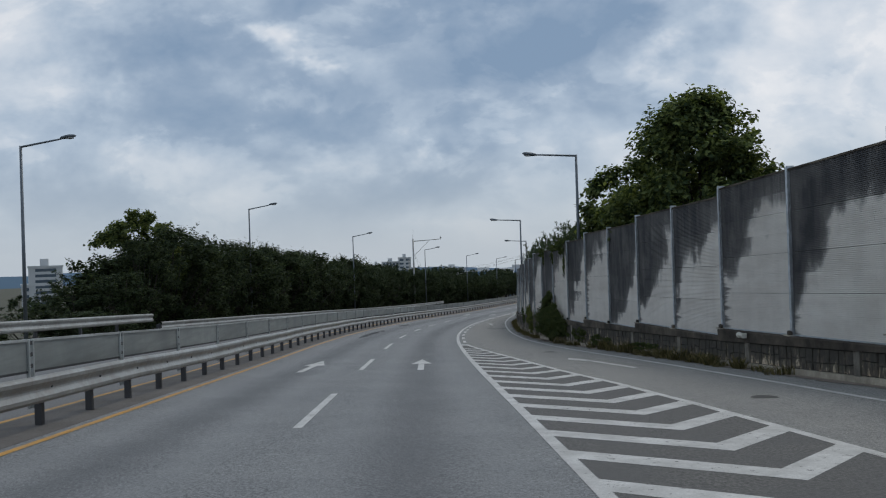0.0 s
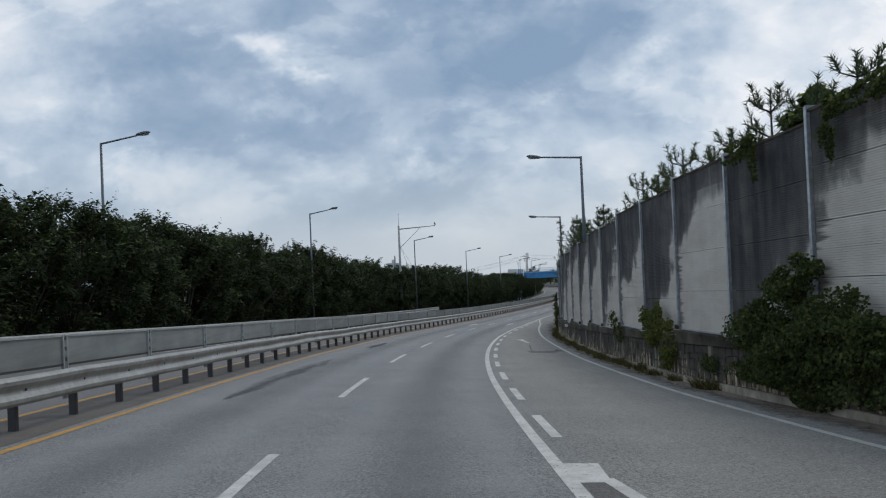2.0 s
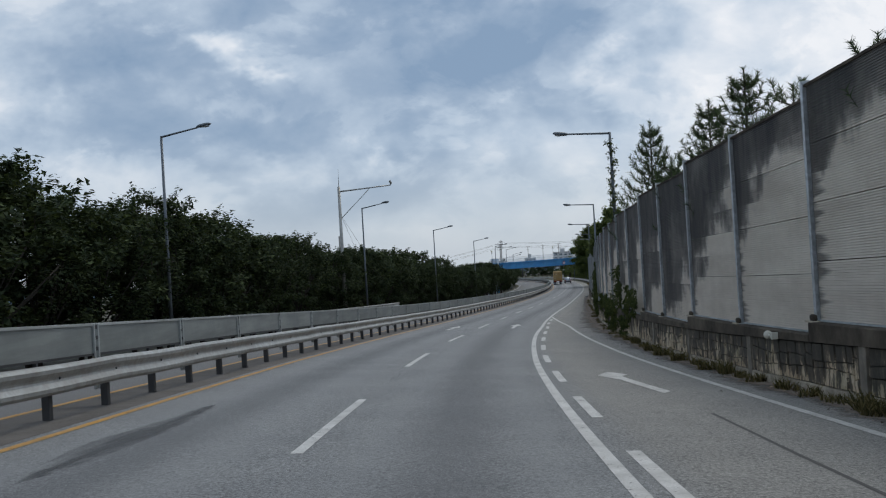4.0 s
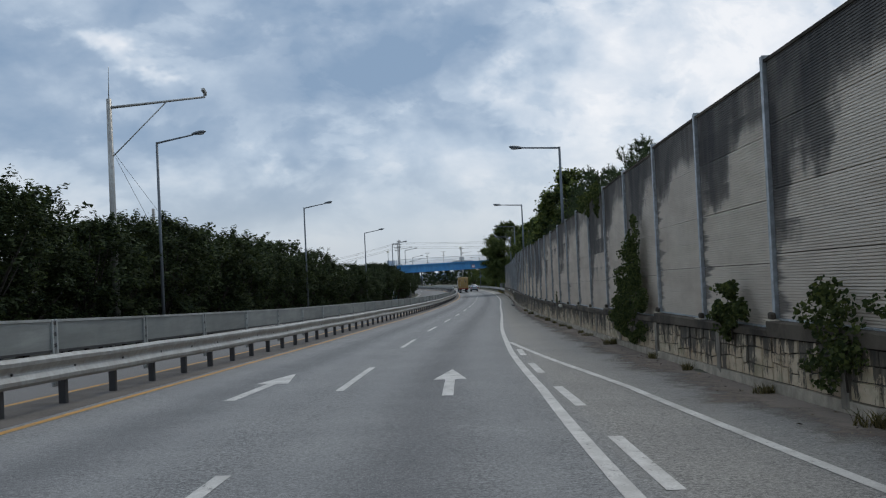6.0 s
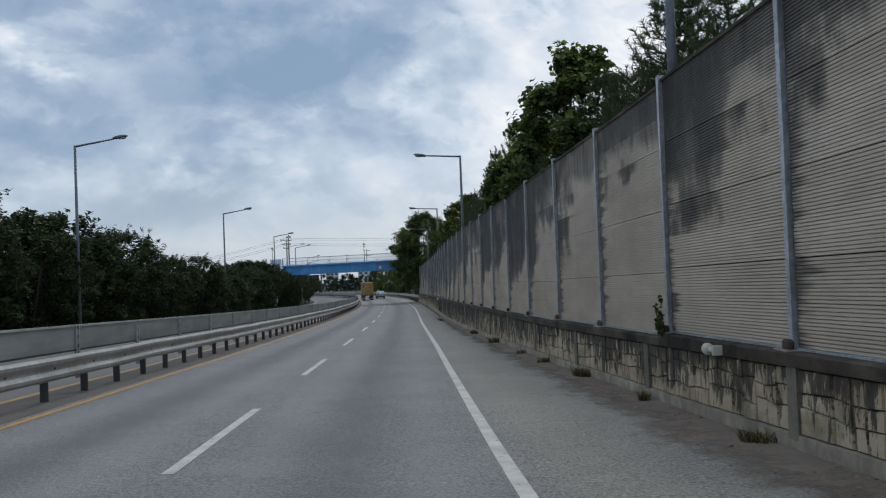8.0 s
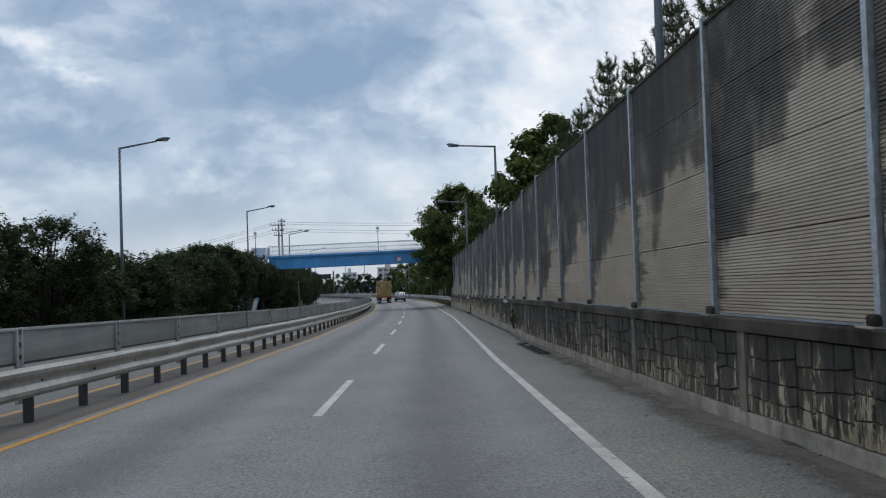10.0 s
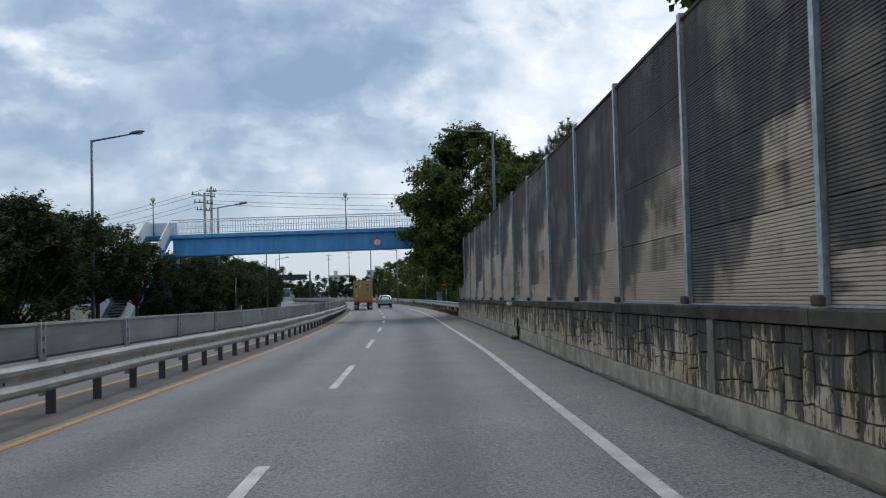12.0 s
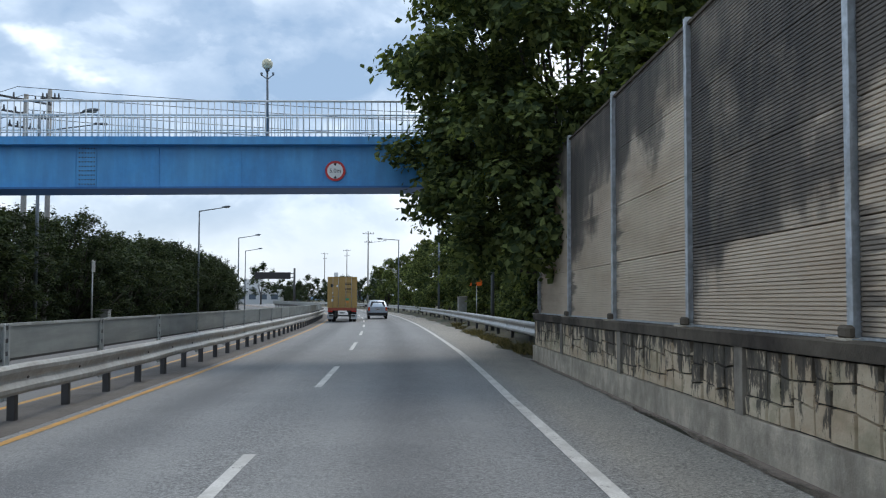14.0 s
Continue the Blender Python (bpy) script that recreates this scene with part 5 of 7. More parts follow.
# web stiffeners and a bolted splice
for x in np.arange(B_L + 2.2, B_R, 2.6):
    bm = bmesh.new()
    slab(bm, x - 0.006, x + 0.006, 0.325, 0.36, GB + 0.06, GT - 0.25)
    part("stiffener", bm, M_BLUE, bridge)
bm = bmesh.new()
slab(bm, -8.35, -7.75, 0.325, 0.352, GB + 0.1, GT - 0.3)
splice = part("splice_plate", bm, M_BLUE, bridge, "bolted splice plate, faded blue")
bm = bmesh.new()
for ix in range(6):
    for iz in range(9):
        x, z = -8.28 + ix * 0.092, GB + 0.16 + iz * 0.142
        tube(bm, (x, 0.30, z), (x, 0.33, z), 0.022, n=6)
part("bolts", bm, M_POST, splice)


def bridge_lamp(x, y):
    m = bridge.matrix_basis @ Matrix.Translation((x, y, GT))
    ob = thing("globe_lamp", m, "dark post lamp with one pale globe on the footbridge", "street lamp", "globe lamps on the footbridge")
    bm = bmesh.new()
    tube(bm, (0, 0, 0), (0, 0, 0.5), 0.075, 0.06, 10)
    tube(bm, (0, 0, 0.5), (0, 0, 2.7), 0.045, 0.035, 10)
    part("post", bm, M_LAMPPOLE, ob)
    bm = bmesh.new()
    for sx in (-1, 1):
        tube(bm, (0, 0, 2.4), (sx * 0.2, 0, 2.55), 0.018, 0.018, 6)
        tube(bm, (sx * 0.2, 0, 2.53), (sx * 0.2, 0, 2.63), 0.03, 0.045, 8)
    tube(bm, (0, 0, 2.68), (0, 0, 2.77), 0.07, 0.09, 10)
    part("bracket", bm, M_LAMPPOLE, ob)
    bm = bmesh.new()
    bmesh.ops.create_uvsphere(bm, u_segments=16, v_segments=10, radius=0.19, matrix=Matrix.Translation((0, 0, 2.93)))
    for f in bm.faces:
        f.smooth = True
    part("globe", bm, M_GLOBE, ob)


bridge_lamp(-2.65, 2.2)
bridge_lamp(-17.5, 1.4)
sign = thing("height_limit_sign", bridge.matrix_basis @ Matrix.Translation((-0.2, 0.29, 5.98)), "round red and white height limit sign on the blue girder", "road sign")
bm = bmesh.new()
tube(bm, (0, 0.05, 0), (0, 0.0, 0), 0.33, n=28)
part("rim", bm, M_SIGNRED, sign)
bm = bmesh.new()
tube(bm, (0, 0.0, 0), (0, -0.008, 0), 0.255, n=28)
part("face", bm, M_SIGNWHITE, sign)
for z in (0.20, -0.20):
    bm = bmesh.new()
    k = 1 if z > 0 else -1
    f = bm.faces.new([bm.verts.new((x, -0.012, zz)) for x, zz in ((-0.06, z + k * 0.05), (0.06, z + k * 0.05), (0, z - k * 0.05))])
    part("pointer", bm, M_BLACK, sign)
fc = bpy.data.curves.new("lettering", "FONT")
fc.body, fc.size, fc.align_x, fc.align_y, fc.extrude = "5.0m", 0.19, "CENTER", "CENTER", 0.002
fc.materials.append(M_BLACK)
tx = new("lettering", fc)
tx.parent, tx.matrix_basis = sign, Matrix.Translation((0, -0.014, 0)) @ Matrix.Rotation(radians(90), 4, "X")

# ---- pines, plane trees and vines on the right ----


def pine(seed, height, whorls, spread, label, m, first=0.30, bushy=1.0, taper=0.8, candle=0.16):
    """A young pine: a straight leader and whorls of branches that turn upward into brushes of needles."""
    rng = np.random.default_rng(seed)
    ob = thing("pine_tree", m, label, "pine tree", "pines behind the noise wall")
    bm = bmesh.new()
    tube(bm, (0, 0, -0.5), (0, 0, height), 0.07, 0.012, 7)
    verts, faces = [], []

    def brush(a, b, n):
        a, b = np.array(a), np.array(b)
        d = (b - a) / np.linalg.norm(b - a)
        for _ in range(n):
            o = a + (b - a) * (1 - 0.95 * rng.random() ** 1.2)
            side = np.cross(d, rng.normal(size=3))
            side /= np.linalg.norm(side)
            v = d * 0.62 + side * (0.45 + 0.55 * rng.random())
            ln = 0.10 + 0.07 * rng.random()
            w = np.cross(v, rng.normal(size=3))
            w = w / np.linalg.norm(w) * 0.0078
            i = len(verts)
            verts.extend([tuple(o - w), tuple(o + w), tuple(o + v * ln)])
            faces.append((i, i + 1, i + 2))

    for k in range(whorls):
        q = k / max(1, whorls - 1)
        z = height * (first + (0.92 - first) * q)
        reach = spread * (1.0 - taper * q) * (0.75 + 0.4 * rng.random())
        arms = int((6 if q < 0.7 else 4) * bushy) if bushy > 1 else 4
        for j in range(arms):
            a = 6.283 * (j + rng.random() * 0.7) / arms
            out = Vector((math.cos(a), math.sin(a), 0))
            knee = Vector((0, 0, z)) + out * reach * 0.66 + Vector((0, 0, reach * 0.22))
            tip = knee + out * reach * 0.26 + Vector((0, 0, (candle + 0.26 * reach) * (0.7 + 0.6 * rng.random())))
            tube(bm, (0, 0, z), knee, 0.016, 0.010, 5)
            tube(bm, knee, tip, 0.010, 0.006, 4)
            brush(knee, tip, 52 if bushy > 1 else 60)
            brush(Vector((0, 0, z)).lerp(knee, 0.35), knee, int(26 * bushy) if bushy > 1 else 8)
            for side in (-1, 1):
                for along in (0.45, 0.95) if bushy > 1 else (0.9,):
                    e = Vector((0, 0, z)).lerp(knee, along)
                    b2 = a + side * (0.7 + 0.4 * rng.random())
                    e2 = e + Vector((math.cos(b2), math.sin(b2), 0)) * (0.07 + 0.20 * reach) + Vector((0, 0, 0.10 + 0.16 * reach * rng.random()))
                    tube(bm, e, e2, 0.007, 0.004, 4)
                    brush(e, e2, 22)
    brush((0, 0, height - 0.42), (0, 0, height + 0.03), 90)
    brush((0, 0, height * 0.45), (0, 0, height - 0.35), int(95 * bushy ** 4))
    part("trunk", bm, M_BARK, ob)
    crown = new("needles", cloud_mesh("needles", (verts, faces), M_LEAF_PINE))
    crown.parent = ob
    return ob


def behind_wall(s, back=1.3, turn=0.0):
    return on_ground(s, wall_d(s) + back, turn)


pines = [pine(41, 4.2, 7, 0.86, "slender young pine rising above the noise wall", ORIGIN, taper=0.42, candle=0.20), pine(42, 4.6, 7, 0.98, "slender young pine rising above the noise wall", ORIGIN, taper=0.5, candle=0.18), pine(43, 5.6, 13, 1.7, "bushy young pine rising above the noise wall", ORIGIN, 0.3, 1.3)]
pine_h = (4.3, 4.7, 5.7)
used = [False] * 3
rnd = random.Random(9)
# (along the road, height of the top over the road)
PINES = [(44.2, 6.5), (46.0, 6.8), (47.9, 6.4), (49.0, 6.8), (50.9, 6.6), (52.9, 7.1), (54.2, 6.3), (55.6, 6.7), (57.6, 6.6), (60.5, 7.1), (61.9, 6.8), (63.2, 6.4), (64.2, 6.8), (66.9, 7.2), (68.5, 6.3), (70.9, 6.4), (75.1, 6.5),
         (78.0, 7.4), (80.5, 6.3), (84.5, 6.4), (87.8, 7.7), (91.5, 7.7), (94.2, 6.6), (98.0, 7.0), (102.8, 9.4), (105.0, 7.6), (108.3, 7.7), (127.4, 5.9), (129.9, 6.8), (132, 7.5), (133.8, 8.1), (136, 7.4), (139, 7.4), (141.2, 7.8), (142.8, 8.2), (144.8, 7.4), (146.6, 8.4), (148.7, 8.8),
         (151.5, 7.8), (150.2, 9.3), (153.6, 8.2), (156, 8.8), (158, 8.6), (163.6, 9.4), (165.8, 9.7), (170.4, 10.4), (173.6, 9.0), (177.4, 10.2), (179.8, 9.6), (183.5, 8.8), (187.0, 8.3), (190.2, 9.3), (194.6, 8.6), (198.6, 9.0), (222.2, 7.5), (233.5, 8.9), (236.4, 8.9), (240.9, 9.0)]
for s, top in PINES:
    k = 2 if top > 7.3 else rnd.randrange(2)
    m = behind_wall(s, 1.85 if top < 7.3 or s < 105 else 2.5 if 164 < s < 204 else 3.1, rnd.uniform(0, 360))
    need = float(np.interp(s, SS, ZZ)) + top - m.translation.z + (0.5 if s > 125 else 0.1 if top < 7.3 else 0.12)
    if not used[k]:
        ob = pines[k]
        ob.matrix_basis = m
        used[k] = True
    else:
        ob = copy_thing(pines[k], m)
    q = need / pine_h[k]
    wide = max(0.75, min(q, 1.0 if 164 < s < 204 else 1.35))
    ob.scale = (wide, wide, q)


def plane_tree(seed, s, d, top, spread, low, leaves, blobs=34, label="broad green plane tree with large leaves", cone=0.0):
    m = on_ground(s, d)
    h = float(np.interp(s, SS, ZZ)) + top - m.translation.z
    return tree("plane_tree", seed, h, spread, low, M_LEAF_PLANE, label, m, int(leaves * 2.1), 0.122, blobs, "tree", "broad trees on the right", cone=cone)


plane_tree(61, 36.6, 14.5, 11.4, 5.2, 1.2, 17000, 120, "tall green plane tree behind the noise wall", 0.85)
plane_tree(71, 58.6, -20.0, 9.8, 3.6, 3.0, 8000, 60, "pale green plane tree rising out of the dark tree row")
plane_tree(62, 43.5, 13.4, 9.7, 3.4, 1.0, 8000, 60, "green plane tree behind the noise wall")
plane_tree(63, 52, 11.6, 6.9, 1.6, 0.8, 3200, 30, "small green plane tree behind the noise wall")
plane_tree(64, 158.5, 9.2, 10.9, 2.9, 1.0, 7000, 44, "yellow-green plane tree above the noise wall")
plane_tree(65, 167.5, 8.6, 8.8, 2.6, 1.0, 7000, 44, "green plane tree above the noise wall")
plane_tree(66, 214, 8.5, 11.4, 2.7, 1.4, 8000, 50, "green plane tree leaning over the noise wall")
plane_tree(67, 206, 8.4, 11.4, 2.9, 1.0, 6500, 46, "green plane tree leaning over the noise wall")
plane_tree(68, 259.5, 7.1, 14.7, 5.6, 1.8, 34000, 120, "large dark plane tree hanging over the end of the wall")
plane_tree(69, 252, 9.8, 11.0, 3.6, 1.0, 9000, 50, "dark plane tree behind the end of the noise wall")
plane_tree(70, 266, 9.3, 10.4, 4.2, 0.4, 14000, 60, "dark plane tree behind the roadside guardrail")
for i, (s, d, top) in enumerate(((273, 10.4, 9.2), (281, 10.6, 9.0), (290, 10.2, 8.6), (300, 9.8, 8.8), (310, 9.2, 8.2), (321, 9.0, 8.6), (333, 9.0, 9.4), (346, 9.5, 9.8), (360, 9.5, 9.0), (376, 10, 9))):
    plane_tree(80 + i, s, d, top, 3.8, 0.3, 8000, 50, "green roadside tree behind the guardrail")

for i, (s, d, top) in enumerate(((262, 13.6, 10.5), (269, 15.2, 11.0), (276, 15.0, 10.8), (284, 15.4, 10.8), (293, 15.0, 10.6), (303, 14.6, 10.4), (314, 14.2, 10.2))):
    plane_tree(95 + i, s, d, top, 4.2, 0.2, 8000, 60, "dark green tree deep in the wood behind the guardrail")
for i, (s, d, top, wide) in enumerate(((261.4, 8.2, 5.2, 1.6), (264.2, 8.5, 4.6, 1.7), (267.5, 8.4, 5.2, 1.8), (271.5, 8.7, 4.8, 1.8), (276.0, 8.9, 5.0, 1.9), (280.5, 9.2, 5.2, 2.0), (288.5, 9.5, 5.4, 2.1), (296.0, 9.3, 5.4, 2.1))):
    tree("roadside_shrub", 120 + i, top, wide, 0.0, M_LEAF_PLANE, "dark leafy shrub in the shade behind the guardrail", on_ground(s, d, 60 * i), 11000, 0.075, 60, "shrub", "shrubs behind the guardrail")


def vine(seed, patches, leaves, label, size=0.085, mat=M_LEAF_VINE):
    """Leaves spread over patches of the wall's face: (s, height, half width, half height, bulge)."""
    rng = np.random.default_rng(seed)
    verts, faces = [], []
    s0 = patches[0][0]
    base = wall_point(s0, 0.0)
    clumps = []
    for s, h, a, c, bulge in patches:
        for _ in range(18):
            r, th = math.sqrt(rng.random()), rng.random() * 6.283
            k = 0.10 + 0.26 * rng.random()
            clumps.append((s + a * r * math.cos(th), h + c * r * math.sin(th), a * k, c * k * 1.15, bulge * (0.4 + 0.8 * rng.random())))
    patches_all, patches = patches, clumps
    area = np.array([p[2] * p[3] for p in patches])
    for b in rng.choice(len(patches), size=leaves, p=area / area.sum()):
        s, h, a, c, bulge = patches[b]
        r, th = math.sqrt(rng.random()), rng.random() * 6.283
        ds, dh = a * r * math.cos(th), c * r * math.sin(th)
        p = wall_point(s + ds, h + dh, -0.08 - bulge * (1 - r * r) * rng.random()) - base
        c0 = np.array(p)
        n = np.array((-0.8, -0.25, 0.35)) + rng.normal(size=3) * 0.55
        n /= np.linalg.norm(n)
        t = np.cross(n, rng.normal(size=3))
        t /= np.linalg.norm(t)
        u = np.cross(n, t)
        w = size * (0.6 + 0.8 * rng.random())
        i = len(verts)
        verts += [tuple(c0 - t * w), tuple(c0 + u * w * 0.8 + n * w * 0.3), tuple(c0 + t * w), tuple(c0 - u * w * 0.8 + n * w * 0.3)]
        faces += [(i, i + 1, i + 2), (i, i + 2, i + 3)]
    ob = thing("climbing_vine", Matrix.Translation(base), label, "climbing plant", "vines on the wall")
    lf = new("leaves", cloud_mesh("leaves", (verts, faces), mat))
    lf.parent = ob
    bm = bmesh.new()
    for s, h, a, c, bulge in patches_all:
        tube(bm, wall_point(s, max(0.0, h - c), -0.1) - base, wall_point(s + 0.2, h + c * 0.6, -0.1) - base, 0.018, 0.008, 5)
    part("stem", bm, M_BARK, ob)


vine(1, [(48.0, 1.4, 1.8, 0.8, 0.6), (47.8, 2.2, 0.8, 0.45, 0.4), (45.8, 0.9, 1.3, 0.5, 0.3), (43.8, 0.5, 1.2, 0.35, 0.25), (49.6, 1.1, 1.2, 0.6, 0.5), (48.0, 0.3, 2.4, 0.4, 0.3), (47.2, 1.5, 1.5, 0.75, 0.6), (46.4, 1.2, 1.4, 0.6, 0.5), (48.6, 1.7, 1.0, 0.6, 0.5), (47.0, 0.8, 2.4, 0.8, 0.8), (45.2, 0.7, 1.8, 0.6, 0.7), (48.2, 0.9, 2.0, 0.8, 0.8)], 33000, "dark heap of climbing vine over the retaining wall", 0.037)
vine(2, [(45.6, 5.15, 1.5, 0.22, 0.25), (44.2, 5.0, 0.7, 0.4, 0.2), (46.6, 4.8, 0.3, 0.5, 0.15), (43.6, 4.1, 0.2, 0.8, 0.1), (50.2, 5.1, 0.8, 0.25, 0.2), (49.6, 4.7, 0.2, 0.4, 0.1)], 4080, "vine hanging over the top of the noise wall", 0.037)
vine(3, [(58.2, 1.1, 1.0, 0.5, 0.25), (57.0, 1.4, 0.6, 0.5, 0.25), (55.9, 0.9, 0.8, 0.5, 0.3), (58.8, 1.5, 0.3, 0.3, 0.2), (56.2, 0.3, 0.9, 0.3, 0.25)], 9500, "light green creeper on the retaining wall", 0.027, M_LEAF_CREEPER)
vine(4, [(121.4, 1.5, 2.0, 0.7, 0.3), (120.6, 2.4, 1.0, 0.8, 0.3), (120.2, 3.1, 0.6, 0.6, 0.25), (122.8, 1.1, 1.7, 0.5, 0.25), (120.8, 0.6, 1.6, 0.4, 0.2), (121.8, 1.9, 1.3, 0.5, 0.25)], 15000, "tall climbing vine on the noise wall", 0.030)
vine(5, [(112.2, 1.2, 0.8, 0.5, 0.3)], 1785, "small vine on the retaining wall", 0.037)
vine(6, [(127.4, 5.25, 1.2, 0.25, 0.3), (126.3, 4.9, 0.4, 0.5, 0.2), (130.2, 5.2, 1.0, 0.3, 0.3), (128.8, 4.9, 0.3, 0.4, 0.2)], 2890, "vine hanging over the top of the noise wall", 0.037)
vine(7, [(98.0, 1.3, 2.0, 0.6, 0.3), (101.5, 2.0, 1.0, 0.9, 0.4), (104.5, 1.0, 2.0, 0.9, 0.4), (108.0, 0.9, 1.5, 0.7, 0.3), (100.5, 0.3, 1.6, 0.4, 0.2)], 8160, "green creeper spreading over the wall", 0.037)
vine(8, [(64.0, 1.3, 0.8, 0.4, 0.25), (62.8, 0.9, 0.5, 0.35, 0.2)], 520, "small green creeper on the wall's cap", 0.034)
vine(9, [(142.6, 1.4, 0.15, 0.3, 0.08)], 153, "small plant in a joint of the wall", 0.034)
vine(10, [(37.0, 0.2, 1.6, 0.2, 0.2), (31.0, 0.15, 1.8, 0.16, 0.2), (40.8, 0.35, 1.3, 0.35, 0.2), (52.5, 0.3, 0.5, 0.3, 0.15)], 2805, "creeper and weeds along the foot of the wall", 0.034)
vine(11, [(228.0, 0.42, 0.22, 0.36, 0.08)], 260, "sparse yellow-green creeper in a joint of the stone base", 0.036)
vine(12, [(198.0, 0.7, 0.8, 0.4, 0.04)], 229, "sparse creeper on the stone base", 0.034)

def pole_creeper(s, d, low, high, seed=88):
    """A creeper wound round a lamp pole, thicker below."""
    rng = np.random.default_rng(seed)
    base = rp(s, d)
    base.z = float(np.interp(s, SS, ZZ)) + low
    blobs = []
    for i in range(26):
        q = i / 25
        a = i * 1.9
        r = 0.15 + 0.07 * math.sin(i * 2.3)
        blobs.append((0.13 * math.cos(a), 0.13 * math.sin(a), (high - low) * q, r))
    ob = thing("climbing_vine", Matrix.Translation(base), "dark creeper wound round the steel lamp pole", "climbing plant", "vines on the wall")
    lf = new("leaves", cloud_mesh("leaves", leaf_cloud(rng, blobs, 1300, 0.05), M_LEAF_VINE))
    lf.parent = ob
    bm = bmesh.new()
    for i in range(12):
        p, q = i / 12, (i + 1) / 12
        tube(bm, (0.12 * math.cos(i * 1.3), 0.12 * math.sin(i * 1.3), (high - low) * p), (0.12 * math.cos(i * 1.3 + 1.3), 0.12 * math.sin(i * 1.3 + 1.3), (high - low) * q), 0.015, 0.013, 5)
    part("stem", bm, M_BARK, ob)


pole_creeper(106.4, 7.91, 4.6, 9.2)

M_GRASS = leaf_material("dry_grass", (0.055, 0.054, 0.027), (0.235, 0.19, 0.10))


def weed_mesh(seed, n, tall, wide):
    rng = np.random.default_rng(seed)
    verts, faces = [], []
    for _ in range(n):
        a, r = rng.random() * 6.283, wide * math.sqrt(rng.random())
        o = np.array((r * math.cos(a) * 0.6, r * math.sin(a) * 1.4, 0))
        h = tall * (0.4 + 0.7 * rng.random())
        lean = rng.normal(size=2) * 0.5 * h
        w = 0.006 + 0.008 * rng.random()
        b = rng.random() * 6.283
        sx = np.array((math.cos(b) * w, math.sin(b) * w, 0))
        i = len(verts)
        mid, tip = o + (lean[0] * 0.4, lean[1] * 0.4, h * 0.6), o + (lean[0], lean[1], h)
        verts += [tuple(o - sx), tuple(o + sx), tuple(mid + sx * 0.8), tuple(mid - sx * 0.8), tuple(tip)]
        faces += [(i, i + 1, i + 2, i + 3), (i + 3, i + 2, i + 4)]
    return cloud_mesh("tuft", (verts, faces), M_GRASS)


weed_kinds = [weed_mesh(5, 150, 0.26, 0.24), weed_mesh(6, 240, 0.36, 0.30), weed_mesh(7, 120, 0.2, 0.3)]
rnd = random.Random(21)
for s in [57.8, 59, 61, 62, 63.8, 64.6, 65.6, 67.4, 68.2, 69.2, 69.9, 71.6, 72.5, 73.3, 75, 76, 76.8, 78.4, 79.4, 82, 83, 85, 86.5, 90, 94, 98, 100] + [20, 21.2, 22.5, 23.4, 24.2, 25, 25.7, 26.5, 27.2, 27.8, 28.3, 29.1, 30.5, 31.4, 32.2, 33, 33.8, 34.6, 35.4, 38, 41, 44, 52.5, 55, 57, 60, 63, 66.5, 70.6, 74, 77.5, 80.5, 84, 88, 92, 96, 103, 107, 110.5, 114.8, 118, 124, 129.5, 132, 136.2, 139, 143.2, 147.5, 151.5, 155, 161, 168, 228, 259.8, 260.3, 261.2, 261.6, 262.6, 265.2, 266.6, 267.1, 267.6, 269, 271, 273.4, 274.2, 276.5, 262, 263, 264.5, 266, 268, 270, 272, 275, 278, 282, 286]:
    d = (wall_d(s) - 0.22) if s < 255 else 5.85 + 0.12 * math.sin(s * 7.1)
    p = rp(s, d, 0.0 if s < 255 else 0.05)
    ob = thing("weed_tuft", Matrix.Translation(p) @ Matrix.Rotation(rnd.uniform(0, 6.28), 4, "Z"), "tuft of dry green weeds at the foot of the wall", "weeds", "weeds along the wall")
    ob.scale = (1.3, 1.3, 0.9) if s > 255 else (0.65, 0.65, 0.65) if s > 110 else (0.95, 0.95, 0.8) if s > 54 else (1.25, 1.25, rnd.uniform(0.7, 1.5))
    share("tuft", weed_kinds[rnd.randrange(3)], ob)

# ---- camera mast, utility poles and wires ----
M_POLE_C = material("concrete_pole", (0.30, 0.29, 0.27), 0.9, grain=(8, (0.22, 0.21, 0.2), 0.6))
M_WIRE = material("wire", (0.03, 0.03, 0.033), 0.6)
m = stand(137.4, -15.62, 0)
m.translation.z = float(np.interp(137.4, SS, ZZ)) - 0.6
mast = thing("camera_mast", m, "grey steel mast with a braced arm and a traffic camera", "camera mast")
bm = bmesh.new()
tube(bm, (0, 0, 0), (0, 0, 13.1), 0.19, 0.13, 14)
part("pole", bm, M_GALV, mast)
bm = bmesh.new()
tube(bm, (0, 0, 13.1), (0.05, 0, 14.75), 0.03, 0.012, 6)
part("lightning_rod", bm, M_GALV, mast)
bm = bmesh.new()
tube(bm, (0, 0, 12.65), (5.0, 0, 12.9), 0.075, 0.05, 10)
part("arm", bm, M_GALV, mast)
bm = bmesh.new()
tube(bm, (0.1, 0, 10.15), (3.0, 0, 12.78), 0.032, 0.032, 8)
part("brace", bm, M_GALV, mast)
bm = bmesh.new()
tube(bm, (4.95, 0, 12.85), (4.95, 0, 13.15), 0.03, 0.03, 8)
box(bm, Matrix.Translation((4.98, -0.08, 13.1)) @ Matrix.Rotation(radians(-24), 4, "X"), 0.17, 0.42, 0.17, 0.03)
box(bm, Matrix.Translation((4.98, 0.12, 12.98)), 0.12, 0.14, 0.14, 0.03)
part("camera_housing", bm, M_GALV, mast)


